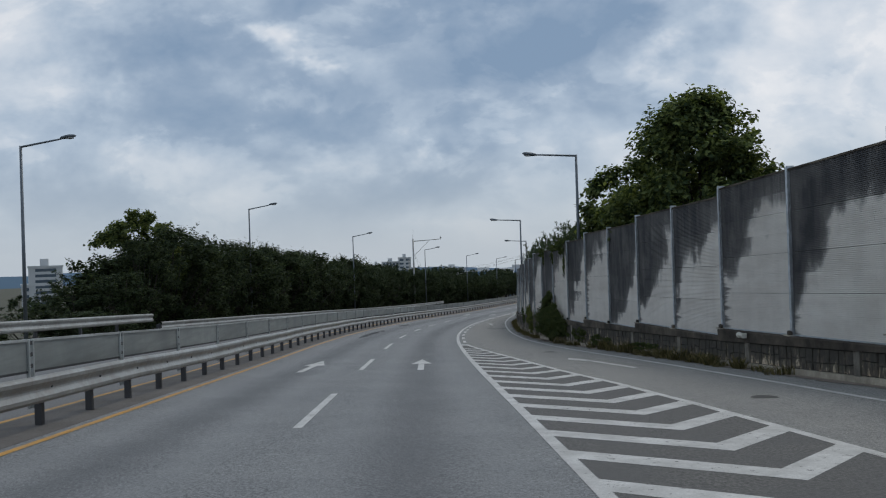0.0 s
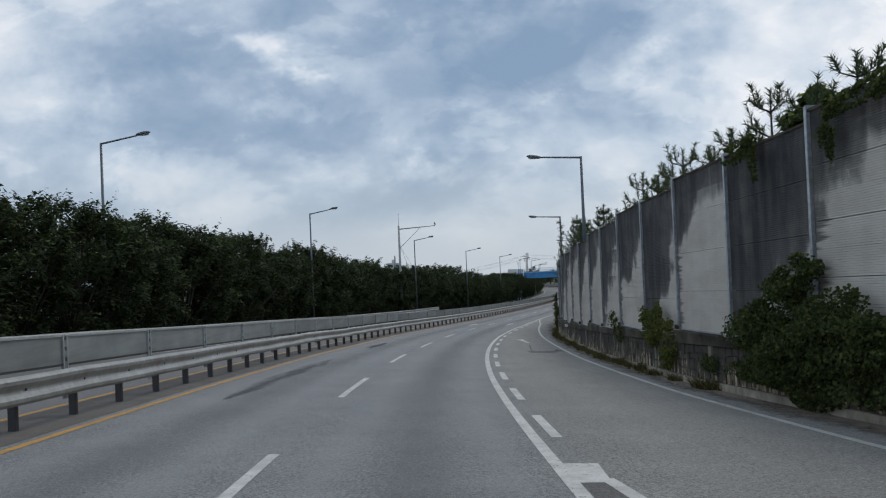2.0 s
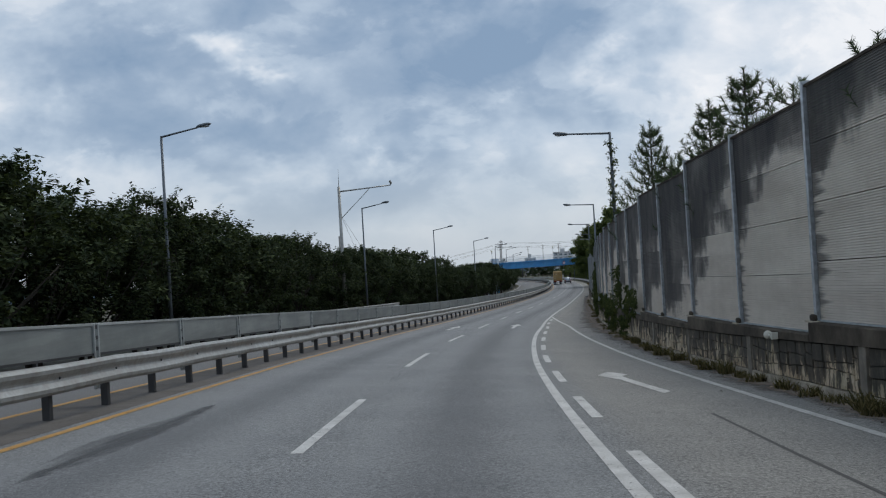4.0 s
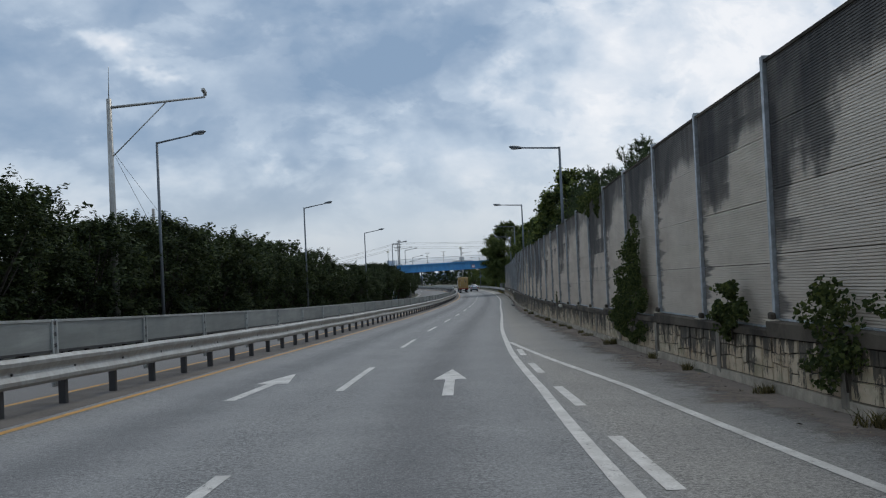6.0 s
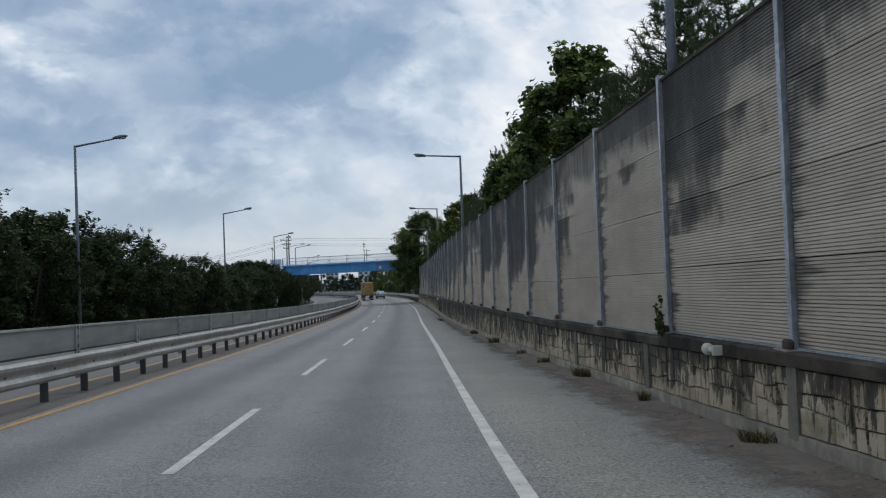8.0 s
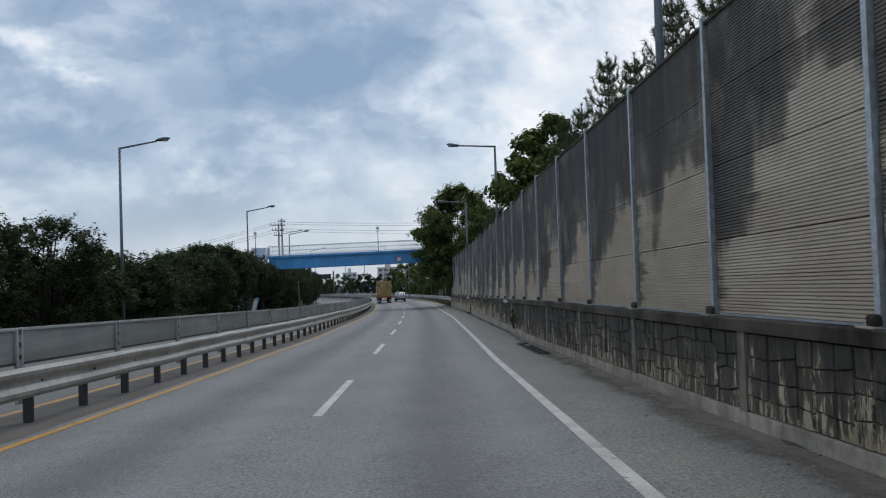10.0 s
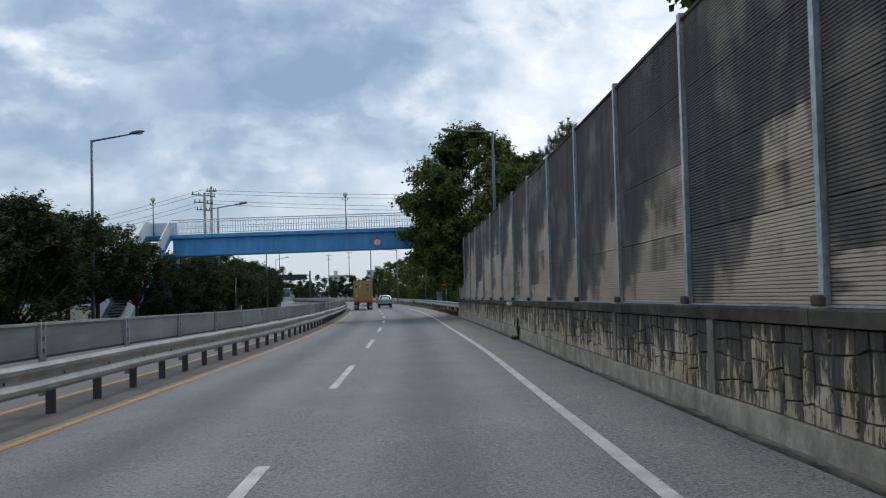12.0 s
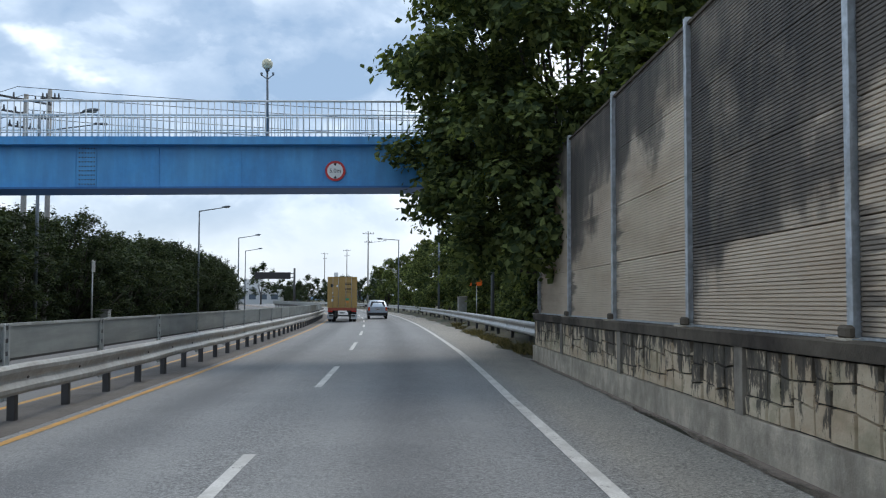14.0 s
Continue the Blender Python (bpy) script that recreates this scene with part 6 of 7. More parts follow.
def utility_pole(m, height, label, arms=((0.35, 1.3), (1.1, 1.0)), lamp_arm=0.0):
    ob = thing("utility_pole", m, label, "utility pole", "utility poles")
    bm = bmesh.new()
    tube(bm, (0, 0, -1), (0, 0, height), 0.17, 0.11, 12)
    part("pole", bm, M_POLE_C, ob)
    for down, half in arms:
        bm = bmesh.new()
        box(bm, Matrix.Translation((0, 0.15, height - down)), 2 * half, 0.09, 0.09)
        arm = part("crossarm", bm, M_POST, ob)
        for x in (-half + 0.1, -half * 0.4, half * 0.4, half - 0.1):
            bm = bmesh.new()
            tube(bm, (x, 0.15, height - down + 0.09), (x, 0.15, height - down + 0.33), 0.05, 0.035, 8)
            part("insulator", bm, M_POST, arm)
    if lamp_arm:
        bm = bmesh.new()
        tube(bm, (0, 0, height - 2.2), (lamp_arm, 0, height - 1.75), 0.04, 0.03, 8)
        box(bm, Matrix.Translation((lamp_arm, 0, height - 1.82)), 0.65, 0.2, 0.12, 0.04)
        part("lamp_arm", bm, M_LAMPPOLE, ob)
    return ob


def at_world(x, y, z, turn=0.0):
    return Matrix.Translation((x, y, z)) @ Matrix.Rotation(radians(turn), 4, "Z")


def level(m, s, low=-0.6):
    m.translation.z = float(np.interp(s, SS, ZZ)) + low
    return m


utility_pole(level(stand(277, -16.6, 0, 50), 277), 12.6, "concrete utility pole with crossarms and insulators behind the footbridge", ((0.3, 1.35), (1.0, 1.1), (1.7, 0.8)))
utility_pole(level(stand(279.5, -16.45, 0, 5), 279), 13.5, "tall concrete utility pole with a lamp arm behind the footbridge", ((0.5, 0.5),), 2.6)
utility_pole(level(stand(160, -23.5, 0, 10), 160), 10.2, "bare concrete pole top among the trees", ())
FAR_POLES = [(73.6, 380.5, -13.6, 14.2), (86.0, 470.0, -14.0, 15.0), (84.0, 500.0, -14.0, 15.0)]
for x, y, z, h in FAR_POLES:
    utility_pole(at_world(x, y, z, -10), h, "far concrete utility pole with crossarms beside the road", ((0.5, 1.1), (2.1, 0.7)), 3.2 if y < 400 else 0.0)


def cable(a, b, sag, r=0.016):
    a, b = Vector(a), Vector(b)
    bm = bmesh.new()
    pts = [a.lerp(b, i / 14) - Vector((0, 0, sag * 4 * (i / 14) * (1 - i / 14))) for i in range(15)]
    side = (b - a).cross(Vector((0, 0, 1))).normalized() * r
    up = Vector((0, 0, r))
    rows = [[bm.verts.new(p + side), bm.verts.new(p + up), bm.verts.new(p - side), bm.verts.new(p - up)] for p in pts]
    for p, q in zip(rows, rows[1:]):
        for i in range(4):
            bm.faces.new((p[i], p[(i + 1) % 4], q[(i + 1) % 4], q[i]))
    bm.transform(Matrix.Translation(-a))
    ob = link_mesh("overhead_wire", bm, M_WIRE)
    ob.matrix_basis = Matrix.Translation(a)
    tagged(ob, "thin black overhead wire strung between utility poles", "wire", "overhead wires")


zp = float(np.interp(277, SS, ZZ)) + 11.9
for k, (off, dz) in enumerate(((-1.0, 0.25), (-0.3, 0.0), (0.4, -0.6), (1.0, -0.9))):
    a = rp(277 + off, -16.6)
    a.z = zp + dz
    b = rp(292 + off, -62.0)
    b.z = zp + dz - 6.0
    cable(a, b, 1.2)
    c = rp(281 + off, 46.0)
    c.z = zp + dz * 1.6 + 0.6
    cable(a, c, 1.0)
# guy wires of the mast
for off in (3.0, 5.2):
    a = mast.matrix_basis @ Vector((0, 0, 10.6))
    b = rp(137.4 + off * 2.2, -15.6 + 0.8)
    b.z = float(np.interp(141, SS, ZZ)) + 3.0
    cable(a, b, 0.05, 0.012)

# ---- container lorry ----
M_CONT = material("ochre_container_paint", (0.42, 0.27, 0.085), 0.6, grain=(6, (0.33, 0.20, 0.06), 0.5), stain=(0.8, (0.30, 0.19, 0.08), 0.5))
M_CHASSIS = material("dark_chassis", (0.03, 0.035, 0.035), 0.7, grain=(9, (0.06, 0.055, 0.05), 0.5))
M_RED = material("red_chassis_paint", (0.32, 0.07, 0.04), 0.6, grain=(9, (0.2, 0.05, 0.03), 0.5))
M_TYRE = material("tyre_rubber", (0.018, 0.018, 0.019), 0.85, grain=(30, (0.03, 0.03, 0.03), 0.5))
M_RIM = material("steel_rim", (0.42, 0.43, 0.44), 0.4, 0.7)
M_TAIL = material("red_tail_lens", (0.45, 0.02, 0.015), 0.25, coat=0.5)
M_AMBER = material("amber_lens", (0.75, 0.28, 0.04), 0.25, coat=0.5)
M_FLAP = material("white_mud_flap", (0.5, 0.52, 0.55), 0.6)
M_STICK_G = material("green_sticker", (0.05, 0.30, 0.16), 0.5)
M_STICK_O = material("orange_sticker", (0.60, 0.22, 0.04), 0.5)
M_CABW = material("white_cab_paint", (0.62, 0.63, 0.64), 0.35, coat=0.4)
M_DARKGLASS = material("dark_glass", (0.015, 0.018, 0.02), 0.06, spec=0.7)


def wheel(parent, x, y, r, w, rim=M_RIM, spokes=0):
    bm = bmesh.new()
    prof = [(0.62 * r, -w / 2), (0.93 * r, -w / 2), (r, -w * 0.36), (r, w * 0.36), (0.93 * r, w / 2), (0.62 * r, w / 2)]
    rows = []
    for i in range(28):
        a = 6.2832 * i / 28
        rows.append([bm.verts.new((x + q, y + rr * math.cos(a), r + rr * math.sin(a))) for rr, q in prof])
    for i in range(28):
        p, q = rows[i], rows[(i + 1) % 28]
        for k in range(len(prof)):
            bm.faces.new((p[k], p[(k + 1) % len(prof)], q[(k + 1) % len(prof)], q[k]))
    bmesh.ops.recalc_face_normals(bm, faces=bm.faces[:])
    tyre = part("wheel", bm, M_TYRE, parent)
    bm = bmesh.new()
    side = 1 if x > 0 else -1
    if spokes:
        tube(bm, (x - 0.05 * side, y, r), (x + side * w * 0.2, y, r), 0.63 * r, 0.63 * r, 24)
        for i in range(spokes):
            a = 6.2832 * i / spokes
            tube(bm, (x + side * w * 0.42, y, r), (x + side * w * 0.42, y + 0.6 * r * math.cos(a), r + 0.6 * r * math.sin(a)), 0.035, 0.05, 6)
        tube(bm, (x + side * w * 0.2, y, r), (x + side * w * 0.46, y, r), 0.09, 0.07, 12)
    else:
        tube(bm, (x - side * w * 0.1, y, r), (x + side * w * 0.32, y, r), 0.62 * r, 0.55 * r, 20)
        tube(bm, (x + side * w * 0.32, y, r), (x + side * w * 0.5, y, r), 0.2 * r, 0.17 * r, 12)
    part("rim", bm, rim, tyre)


def lorry(m):
    """Origin on the road under the rear of the container; +y ahead."""
    ob = thing("container_lorry", m, "lorry carrying a weathered ochre shipping container", "lorry")
    z0, cw, ch, cl = 1.22, 2.44, 2.6, 6.06
    body = part("container", slab(bmesh.new(), -cw / 2 + 0.05, cw / 2 - 0.05, 0.08, cl - 0.05, z0 + 0.12, z0 + ch - 0.04), M_CONT, ob)
    bm = bmesh.new()
    for side in (-1, 1):
        for i in range(21):
            y = 0.28 + i * 0.275
            slab(bm, side * (cw / 2 - 0.05) - 0.02, side * (cw / 2 - 0.05) + 0.02, y, y + 0.13, z0 + 0.2, z0 + ch - 0.12)
    part("corrugation", bm, M_CONT, body)
    bm = bmesh.new()
    for x in (-cw / 2 + 0.06, cw / 2 - 0.06):
        for y in (0.06, cl - 0.06):
            slab(bm, x - 0.07, x + 0.07, y - 0.07, y + 0.07, z0, z0 + ch)
    for z in (z0, z0 + ch - 0.11):
        slab(bm, -cw / 2, cw / 2, 0.0, 0.1, z, z + 0.11)
        slab(bm, -cw / 2, cw / 2, cl - 0.1, cl, z, z + 0.11)
        for x in (-cw / 2 + 0.05, cw / 2 - 0.05):
            slab(bm, x - 0.05, x + 0.05, 0, cl, z, z + 0.1)
    part("corner_frame", bm, M_CONT, body)
    for side in (-1, 1):
        bm = bmesh.new()
        xa, xb = (-cw / 2 + 0.14, -0.012) if side < 0 else (0.012, cw / 2 - 0.14)
        slab(bm, xa, xb, 0.015, 0.06, z0 + 0.13, z0 + ch - 0.13)
        for k in range(5):
            z = z0 + 0.2 + k * 0.46
            slab(bm, xa + 0.06, xb - 0.06, -0.005, 0.02, z, z + 0.33)
        door = part("door", bm, M_CONT, body)
        for x in (xa + 0.3, xb - 0.3):
            bm = bmesh.new()
            tube(bm, (x, -0.03, z0 + 0.06), (x, -0.03, z0 + ch - 0.06), 0.018, 0.018, 8)
            slab(bm, x - 0.09, x + 0.09, -0.05, -0.015, z0 + 0.92, z0 + 0.97)
            part("lock_bar", bm, M_GALV, door)
    for x, z, w, h, mt, nm in ((-0.86, z0 + 1.72, 0.24, 0.27, M_BLACK, "emblem"), (-0.42, z0 + 1.76, 0.12, 0.15, M_SIGNWHITE, "sticker"), (-0.8, z0 + 1.18, 0.1, 0.14, M_SIGNWHITE, "sticker"), (-0.82, z0 + 0.52, 0.15, 0.22, M_SIGNWHITE, "sticker"),
                               (0.42, z0 + 0.62, 0.3, 0.17, M_STICK_G, "sticker"), (0.42, z0 + 0.42, 0.3, 0.14, M_STICK_O, "sticker"), (0.5, z0 + 2.05, 0.62, 0.05, M_BLACK, "text_bar"), (0.5, z0 + 1.93, 0.5, 0.05, M_BLACK, "text_bar"), (0.5, z0 + 1.6, 0.55, 0.04, M_BLACK, "text_bar"), (0.5, z0 + 1.5, 0.5, 0.04, M_BLACK, "text_bar"), (0.5, z0 + 1.3, 0.55, 0.04, M_BLACK, "text_bar")):
        part(nm, slab(bmesh.new(), x - w / 2, x + w / 2, -0.014, -0.008, z, z + h), mt, body)
    bm = bmesh.new()
    slab(bm, cw / 2 + 0.0, cw / 2 + 0.012, 2.0, 2.35, z0 + 0.7, z0 + 2.1)
    part("text_bar", bm, M_BLACK, body)
    bm = bmesh.new()
    for x in (-0.55, 0.4):
        slab(bm, x, x + 0.15, 0.1, 9.2, 0.85, 1.2)
    for y in (0.05, 2.0, 4.0, 5.9):
        slab(bm, -1.15, 1.15, y, y + 0.16, 1.02, 1.2)
    part("chassis", bm, M_CHASSIS, ob)
    part("rear_beam", slab(bmesh.new(), -1.2, 1.2, 0.0, 0.12, 0.98, 1.2), M_RED, ob, "red painted rear beam")
    bm = bmesh.new()
    slab(bm, -1.1, 1.1, 0.02, 0.1, 0.48, 0.6)
    for x in (-0.6, 0.5):
        slab(bm, x, x + 0.08, 0.05, 0.5, 0.5, 1.0)
    part("underrun_bar", bm, M_CHASSIS, ob)
    for x in (-1.0, 1.0):
        part("mud_flap", slab(bmesh.new(), x - 0.26, x + 0.26, 0.16, 0.18, 0.25, 0.66), M_FLAP, ob)
        part("tail_light", slab(bmesh.new(), x - 0.2, x + 0.2, -0.02, 0.02, 0.86, 0.97), M_TAIL, ob)
    part("number_plate", slab(bmesh.new(), -0.28, 0.28, -0.02, 0.0, 0.7, 0.86), M_SIGNWHITE, ob)
    part("text_bar", slab(bmesh.new(), -0.2, 0.2, -0.026, -0.021, 0.74, 0.82), M_BLACK, ob)
    for y in (0.95, 2.25, 6.9, 8.1):
        for x in (-1.04, -0.72, 0.72, 1.04):
            wheel(ob, x, y, 0.5, 0.28)
    for x in (-1.02, 1.02):
        wheel(ob, x, 10.6, 0.5, 0.3)
    bm = bmesh.new()
    slab(bm, -1.22, 1.22, 9.1, 11.3, 0.95, 3.1)
    bmesh.ops.bevel(bm, geom=bm.edges[:], offset=0.16, segments=3, affect="EDGES")
    cab = part("cab", bm, M_CABW, ob)
    for side in (-1, 1):
        part("window", slab(bmesh.new(), side * 1.225 - 0.008, side * 1.225 + 0.008, 9.9, 11.0, 2.0, 2.75), M_DARKGLASS, cab)
        bm = bmesh.new()
        slab(bm, side * 1.45 - 0.09, side * 1.45 + 0.09, 11.05, 11.14, 1.95, 2.55)
        tube(bm, (side * 1.2, 11.1, 2.5), (side * 1.45, 11.1, 2.5), 0.02, 0.02, 6)
        part("mirror", bm, M_BLACK, cab)
    part("windscreen", slab(bmesh.new(), -1.05, 1.05, 11.3, 11.315, 1.95, 2.8), M_DARKGLASS, cab)
    return ob


lorry(stand(304.5, -1.85, 0.0))

# ---- pickup with canopy ----
M_SILVER = material("silver_blue_car_paint", (0.40, 0.46, 0.53), 0.32, 0.35, grain=(5, (0.36, 0.42, 0.49), 0.4), coat=0.7)
M_TRIM = material("black_plastic_trim", (0.02, 0.02, 0.022), 0.6)


def pickup(m):
    """A double-cab pickup with a canopy; origin on the road under the rear bumper, +y ahead."""
    ob = thing("pickup_truck", m, "silver-blue double-cab pickup with a closed canopy", "car")
    bm = bmesh.new()
    # stations along the car: y, half width at sill, at belt, at roof, heights of sill, belt, roof
    st = [(0.0, 0.86, 0.86, 0.62, 0.48, 1.12, 1.15), (0.06, 0.92, 0.93, 0.66, 0.42, 1.14, 1.22), (0.55, 0.94, 0.945, 0.66, 0.40, 1.15, 1.70), (1.2, 0.945, 0.95, 0.67, 0.38, 1.14, 1.755), (2.4, 0.945, 0.95, 0.66, 0.38, 1.12, 1.76),
          (3.05, 0.945, 0.945, 0.62, 0.38, 1.11, 1.66), (3.75, 0.94, 0.93, 0.72, 0.38, 1.10, 1.16), (4.4, 0.93, 0.88, 0.6, 0.40, 1.0, 1.05), (4.85, 0.86, 0.78, 0.5, 0.44, 0.86, 0.9), (4.97, 0.7, 0.66, 0.4, 0.5, 0.7, 0.74)]
    rows = []
    for y, ws, wb, wr, zs, zb, zr in st:
        half = [(ws * 0.86, zs - 0.1), (ws, zs), (ws * 1.0, (zs + zb) / 2), (wb, zb), ((wb + wr) / 2 + 0.05, (zb + zr) / 2), (wr, zr - 0.04), (wr * 0.6, zr)]
        ring = [(x, z) for x, z in half] + [(-x, z) for x, z in half[::-1]]
        rows.append([bm.verts.new((x, y, z)) for x, z in ring])
    n = len(rows[0])
    for a, b in zip(rows, rows[1:]):
        for i in range(n):
            f = bm.faces.new((a[i], a[(i + 1) % n], b[(i + 1) % n], b[i]))
            f.smooth = True
    bm.faces.new(rows[0][::-1])
    bm.faces.new(rows[-1])
    bmesh.ops.recalc_face_normals(bm, faces=bm.faces[:])
    body = part("body", bm, M_SILVER, ob)

    def pane(name, pts, mat, parent=body):
        b2 = bmesh.new()
        fr = b2.faces.new([b2.verts.new(p) for p in pts])
        ex = bmesh.ops.extrude_face_region(b2, geom=[fr])
        fr.normal_update()
        nv = fr.normal * 0.012
        bmesh.ops.translate(b2, vec=nv, verts=[v for v in ex["geom"] if isinstance(v, bmesh.types.BMVert)])
        bmesh.ops.recalc_face_normals(b2, faces=b2.faces[:])
        return part(name, b2, mat, parent)

    pane("rear_window", [(-0.74, 0.045, 1.18), (0.74, 0.045, 1.18), (0.60, 0.50, 1.66), (-0.60, 0.50, 1.66)], M_DARKGLASS)
    for k in (-1, 1):
        pane("side_window", [(k * 0.93, 0.75, 1.20), (k * 0.93, 1.55, 1.20), (k * 0.70, 1.45, 1.64), (k * 0.70, 0.95, 1.64)][::k], M_DARKGLASS)
        pane("side_window", [(k * 0.93, 1.68, 1.19), (k * 0.93, 2.30, 1.18), (k * 0.69, 2.22, 1.66), (k * 0.70, 1.62, 1.66)][::k], M_DARKGLASS)
        pane("side_window", [(k * 0.925, 2.38, 1.18), (k * 0.915, 3.45, 1.17), (k * 0.66, 2.85, 1.62), (k * 0.69, 2.32, 1.66)][::k], M_DARKGLASS)
        pane("tail_lamp", [(k * 0.90, -0.005, 0.80), (k * 0.90, -0.005, 1.12), (k * 0.73, -0.012, 1.12), (k * 0.73, -0.012, 0.80)][::-k], M_TAIL)
        pane("indicator", [(k * 0.86, -0.03, 0.90), (k * 0.86, -0.03, 0.99), (k * 0.76, -0.03, 0.99), (k * 0.76, -0.03, 0.90)][::-k], M_AMBER)
        bm = bmesh.new()
        box(bm, Matrix.Translation((k * 1.06, 3.35, 1.10)), 0.2, 0.12, 0.18, 0.04)
        part("door_mirror", bm, M_TRIM, body)
        for y in (1.95, 2.75):
            part("door_handle", slab(bmesh.new(), k * 0.965 - 0.015, k * 0.965 + 0.015, y, y + 0.2, 0.98, 1.02), M_RIM, body)
        part("sill", slab(bmesh.new(), k * 0.93 - 0.05, k * 0.93 + 0.05, 1.3, 3.6, 0.28, 0.40), M_TRIM, body)
        for y in (0.95, 3.75):
            wheel(ob, k * 0.82, y, 0.37, 0.24, M_RIM, 5)
            bm = bmesh.new()
            for i in range(9):
                a0, a1 = math.pi * i / 9, math.pi * (i + 1) / 9
                tube(bm, (k * 0.95, y + 0.43 * math.cos(a0), 0.37 + 0.43 * math.sin(a0)), (k * 0.95, y + 0.43 * math.cos(a1), 0.37 + 0.43 * math.sin(a1)), 0.035, 0.035, 6)
            part("wheel_arch", bm, M_TRIM, body)
    pane("windscreen", [(-0.78, 3.66, 1.2), (-0.60, 3.08, 1.64), (0.60, 3.08, 1.64), (0.78, 3.66, 1.2)], M_DARKGLASS)
    bm = bmesh.new()
    box(bm, Matrix.Translation((0, -0.02, 0.36)), 1.86, 0.2, 0.26, 0.05)
    part("bumper", bm, M_TRIM, ob)
    part("bumper_bar", slab(bmesh.new(), -0.9, 0.9, -0.05, 0.1, 0.58, 0.70), M_SILVER, ob)
    part("number_plate", slab(bmesh.new(), -0.25, 0.25, -0.035, -0.02, 0.86, 0.99), M_SIGNWHITE, ob)
    part("text_bar", slab(bmesh.new(), -0.2, 0.2, -0.042, -0.036, 0.90, 0.955), M_BLACK, ob)
    part("grab_handle", slab(bmesh.new(), -0.35, 0.35, -0.04, -0.01, 1.02, 1.06), M_RIM, ob)
    bm = bmesh.new()
    tube(bm, (0, -0.03, 1.1), (0, -0.005, 1.1), 0.055, n=16)
    part("emblem", bm, M_RIM, ob)
    return ob


pickup(stand(312.5, 1.35, 0.0))

# ---- gantry sign, cabinets and small roadside things ----
gm = at_world(62.0, 399.0, -13.4, -6)
gantry = thing("gantry_sign", gm, "dark message board on a cantilever gantry over the road", "road sign")
bm = bmesh.new()
tube(bm, (0, 0, -0.5), (0, 0, 7.2), 0.26, 0.2, 12)
part("post", bm, M_POST, gantry)
bm = bmesh.new()
for z in (5.3, 6.1):
    tube(bm, (0, 0, z), (-8.0, 0, z), 0.09, 0.09, 8)
part("beam", bm, M_POST, gantry)
part("board", slab(bmesh.new(), -8.0, -0.8, -0.35, 0.0, 4.95, 6.35), M_TRIM, gantry)


def cabinet(m, w, d, h, label):
    ob = thing("utility_cabinet", m, label, "cabinet")
    bm = bmesh.new()
    box(bm, ORIGIN, w, d, h, 0.02)
    part("body", bm, M_GALV, ob)
    bm = bmesh.new()
    box(bm, Matrix.Translation((0, -d / 2 - 0.01, 0.12)), w * 0.86, 0.02, h - 0.25, 0.005)
    part("door", bm, M_GALV, ob)
    bm = bmesh.new()
    box(bm, Matrix.Translation((0, 0, h)), w + 0.1, d + 0.1, 0.05, 0.01)
    part("roof", bm, M_POST, ob)


cabinet(stand(283, -14.6, 0), 0.7, 0.5, 1.35, "grey metal cabinet beside the opposite carriageway")
cabinet(stand(292.5, 6.95, -0.1), 0.62, 0.5, 2.0, "grey metal cabinet behind the roadside guardrail")
post = thing("marker_post", stand(280.5, -14.4, -0.1), "slim galvanised post with a small plate beside the opposite carriageway", "post")
bm = bmesh.new()
tube(bm, (0, 0, 0), (0, 0, 4.2), 0.045, 0.04, 10)
part("pole", bm, M_GALV, post)
bm = bmesh.new()
box(bm, Matrix.Translation((0.02, 0.06, 3.55)), 0.05, 0.5, 0.6, 0.01)
part("plate", bm, M_GALV, post)
M_ORANGE = material("orange_sign_face", (0.75, 0.22, 0.03), 0.5)
osign = thing("warning_sign", stand(284.5, 6.95, -0.2), "orange warning sign on a slim post behind the guardrail", "road sign")
bm = bmesh.new()
tube(bm, (0, 0, 0), (0, 0, 2.95), 0.03, 0.03, 8)
part("post", bm, M_GALV, osign)
bm = bmesh.new()
f = bm.faces.new([bm.verts.new(p) for p in ((-0.45, -0.04, 2.75), (0.30, -0.04, 2.78), (0.32, -0.04, 3.05), (0.15, -0.04, 3.25), (-0.3, -0.04, 3.05))])
bmesh.ops.solidify(bm, geom=[f], thickness=0.015)
part("face", bm, M_ORANGE, osign)

M_FIXT = material("off_white_plastic", (0.62, 0.60, 0.52), 0.5)
for s in (22.4, 81.3, 140.4, 200.3, 229.8):
    m = Matrix.Translation(wall_point(s, base_h(s) - 0.1, -0.08)) @ Matrix.Rotation(-radians(np.interp(s, SS, HH)), 4, "Z")
    ob = thing("wall_fixture", m, "small off-white marker light fixed to the wall's cap", "marker light", "marker lights on the wall")
    bm = bmesh.new()
    bmesh.ops.create_uvsphere(bm, u_segments=12, v_segments=8, radius=0.085, matrix=Matrix.Translation((-0.1, 0.1, 0)))
    part("globe", bm, M_FIXT, ob)
    bm = bmesh.new()
    tube(bm, (-0.1, 0.05, 0), (-0.1, -0.12, 0), 0.035, 0.035, 8)
    box(bm, Matrix.Translation((-0.06, -0.14, -0.07)), 0.14, 0.05, 0.14, 0.01)
    part("bracket", bm, M_FIXT, ob)

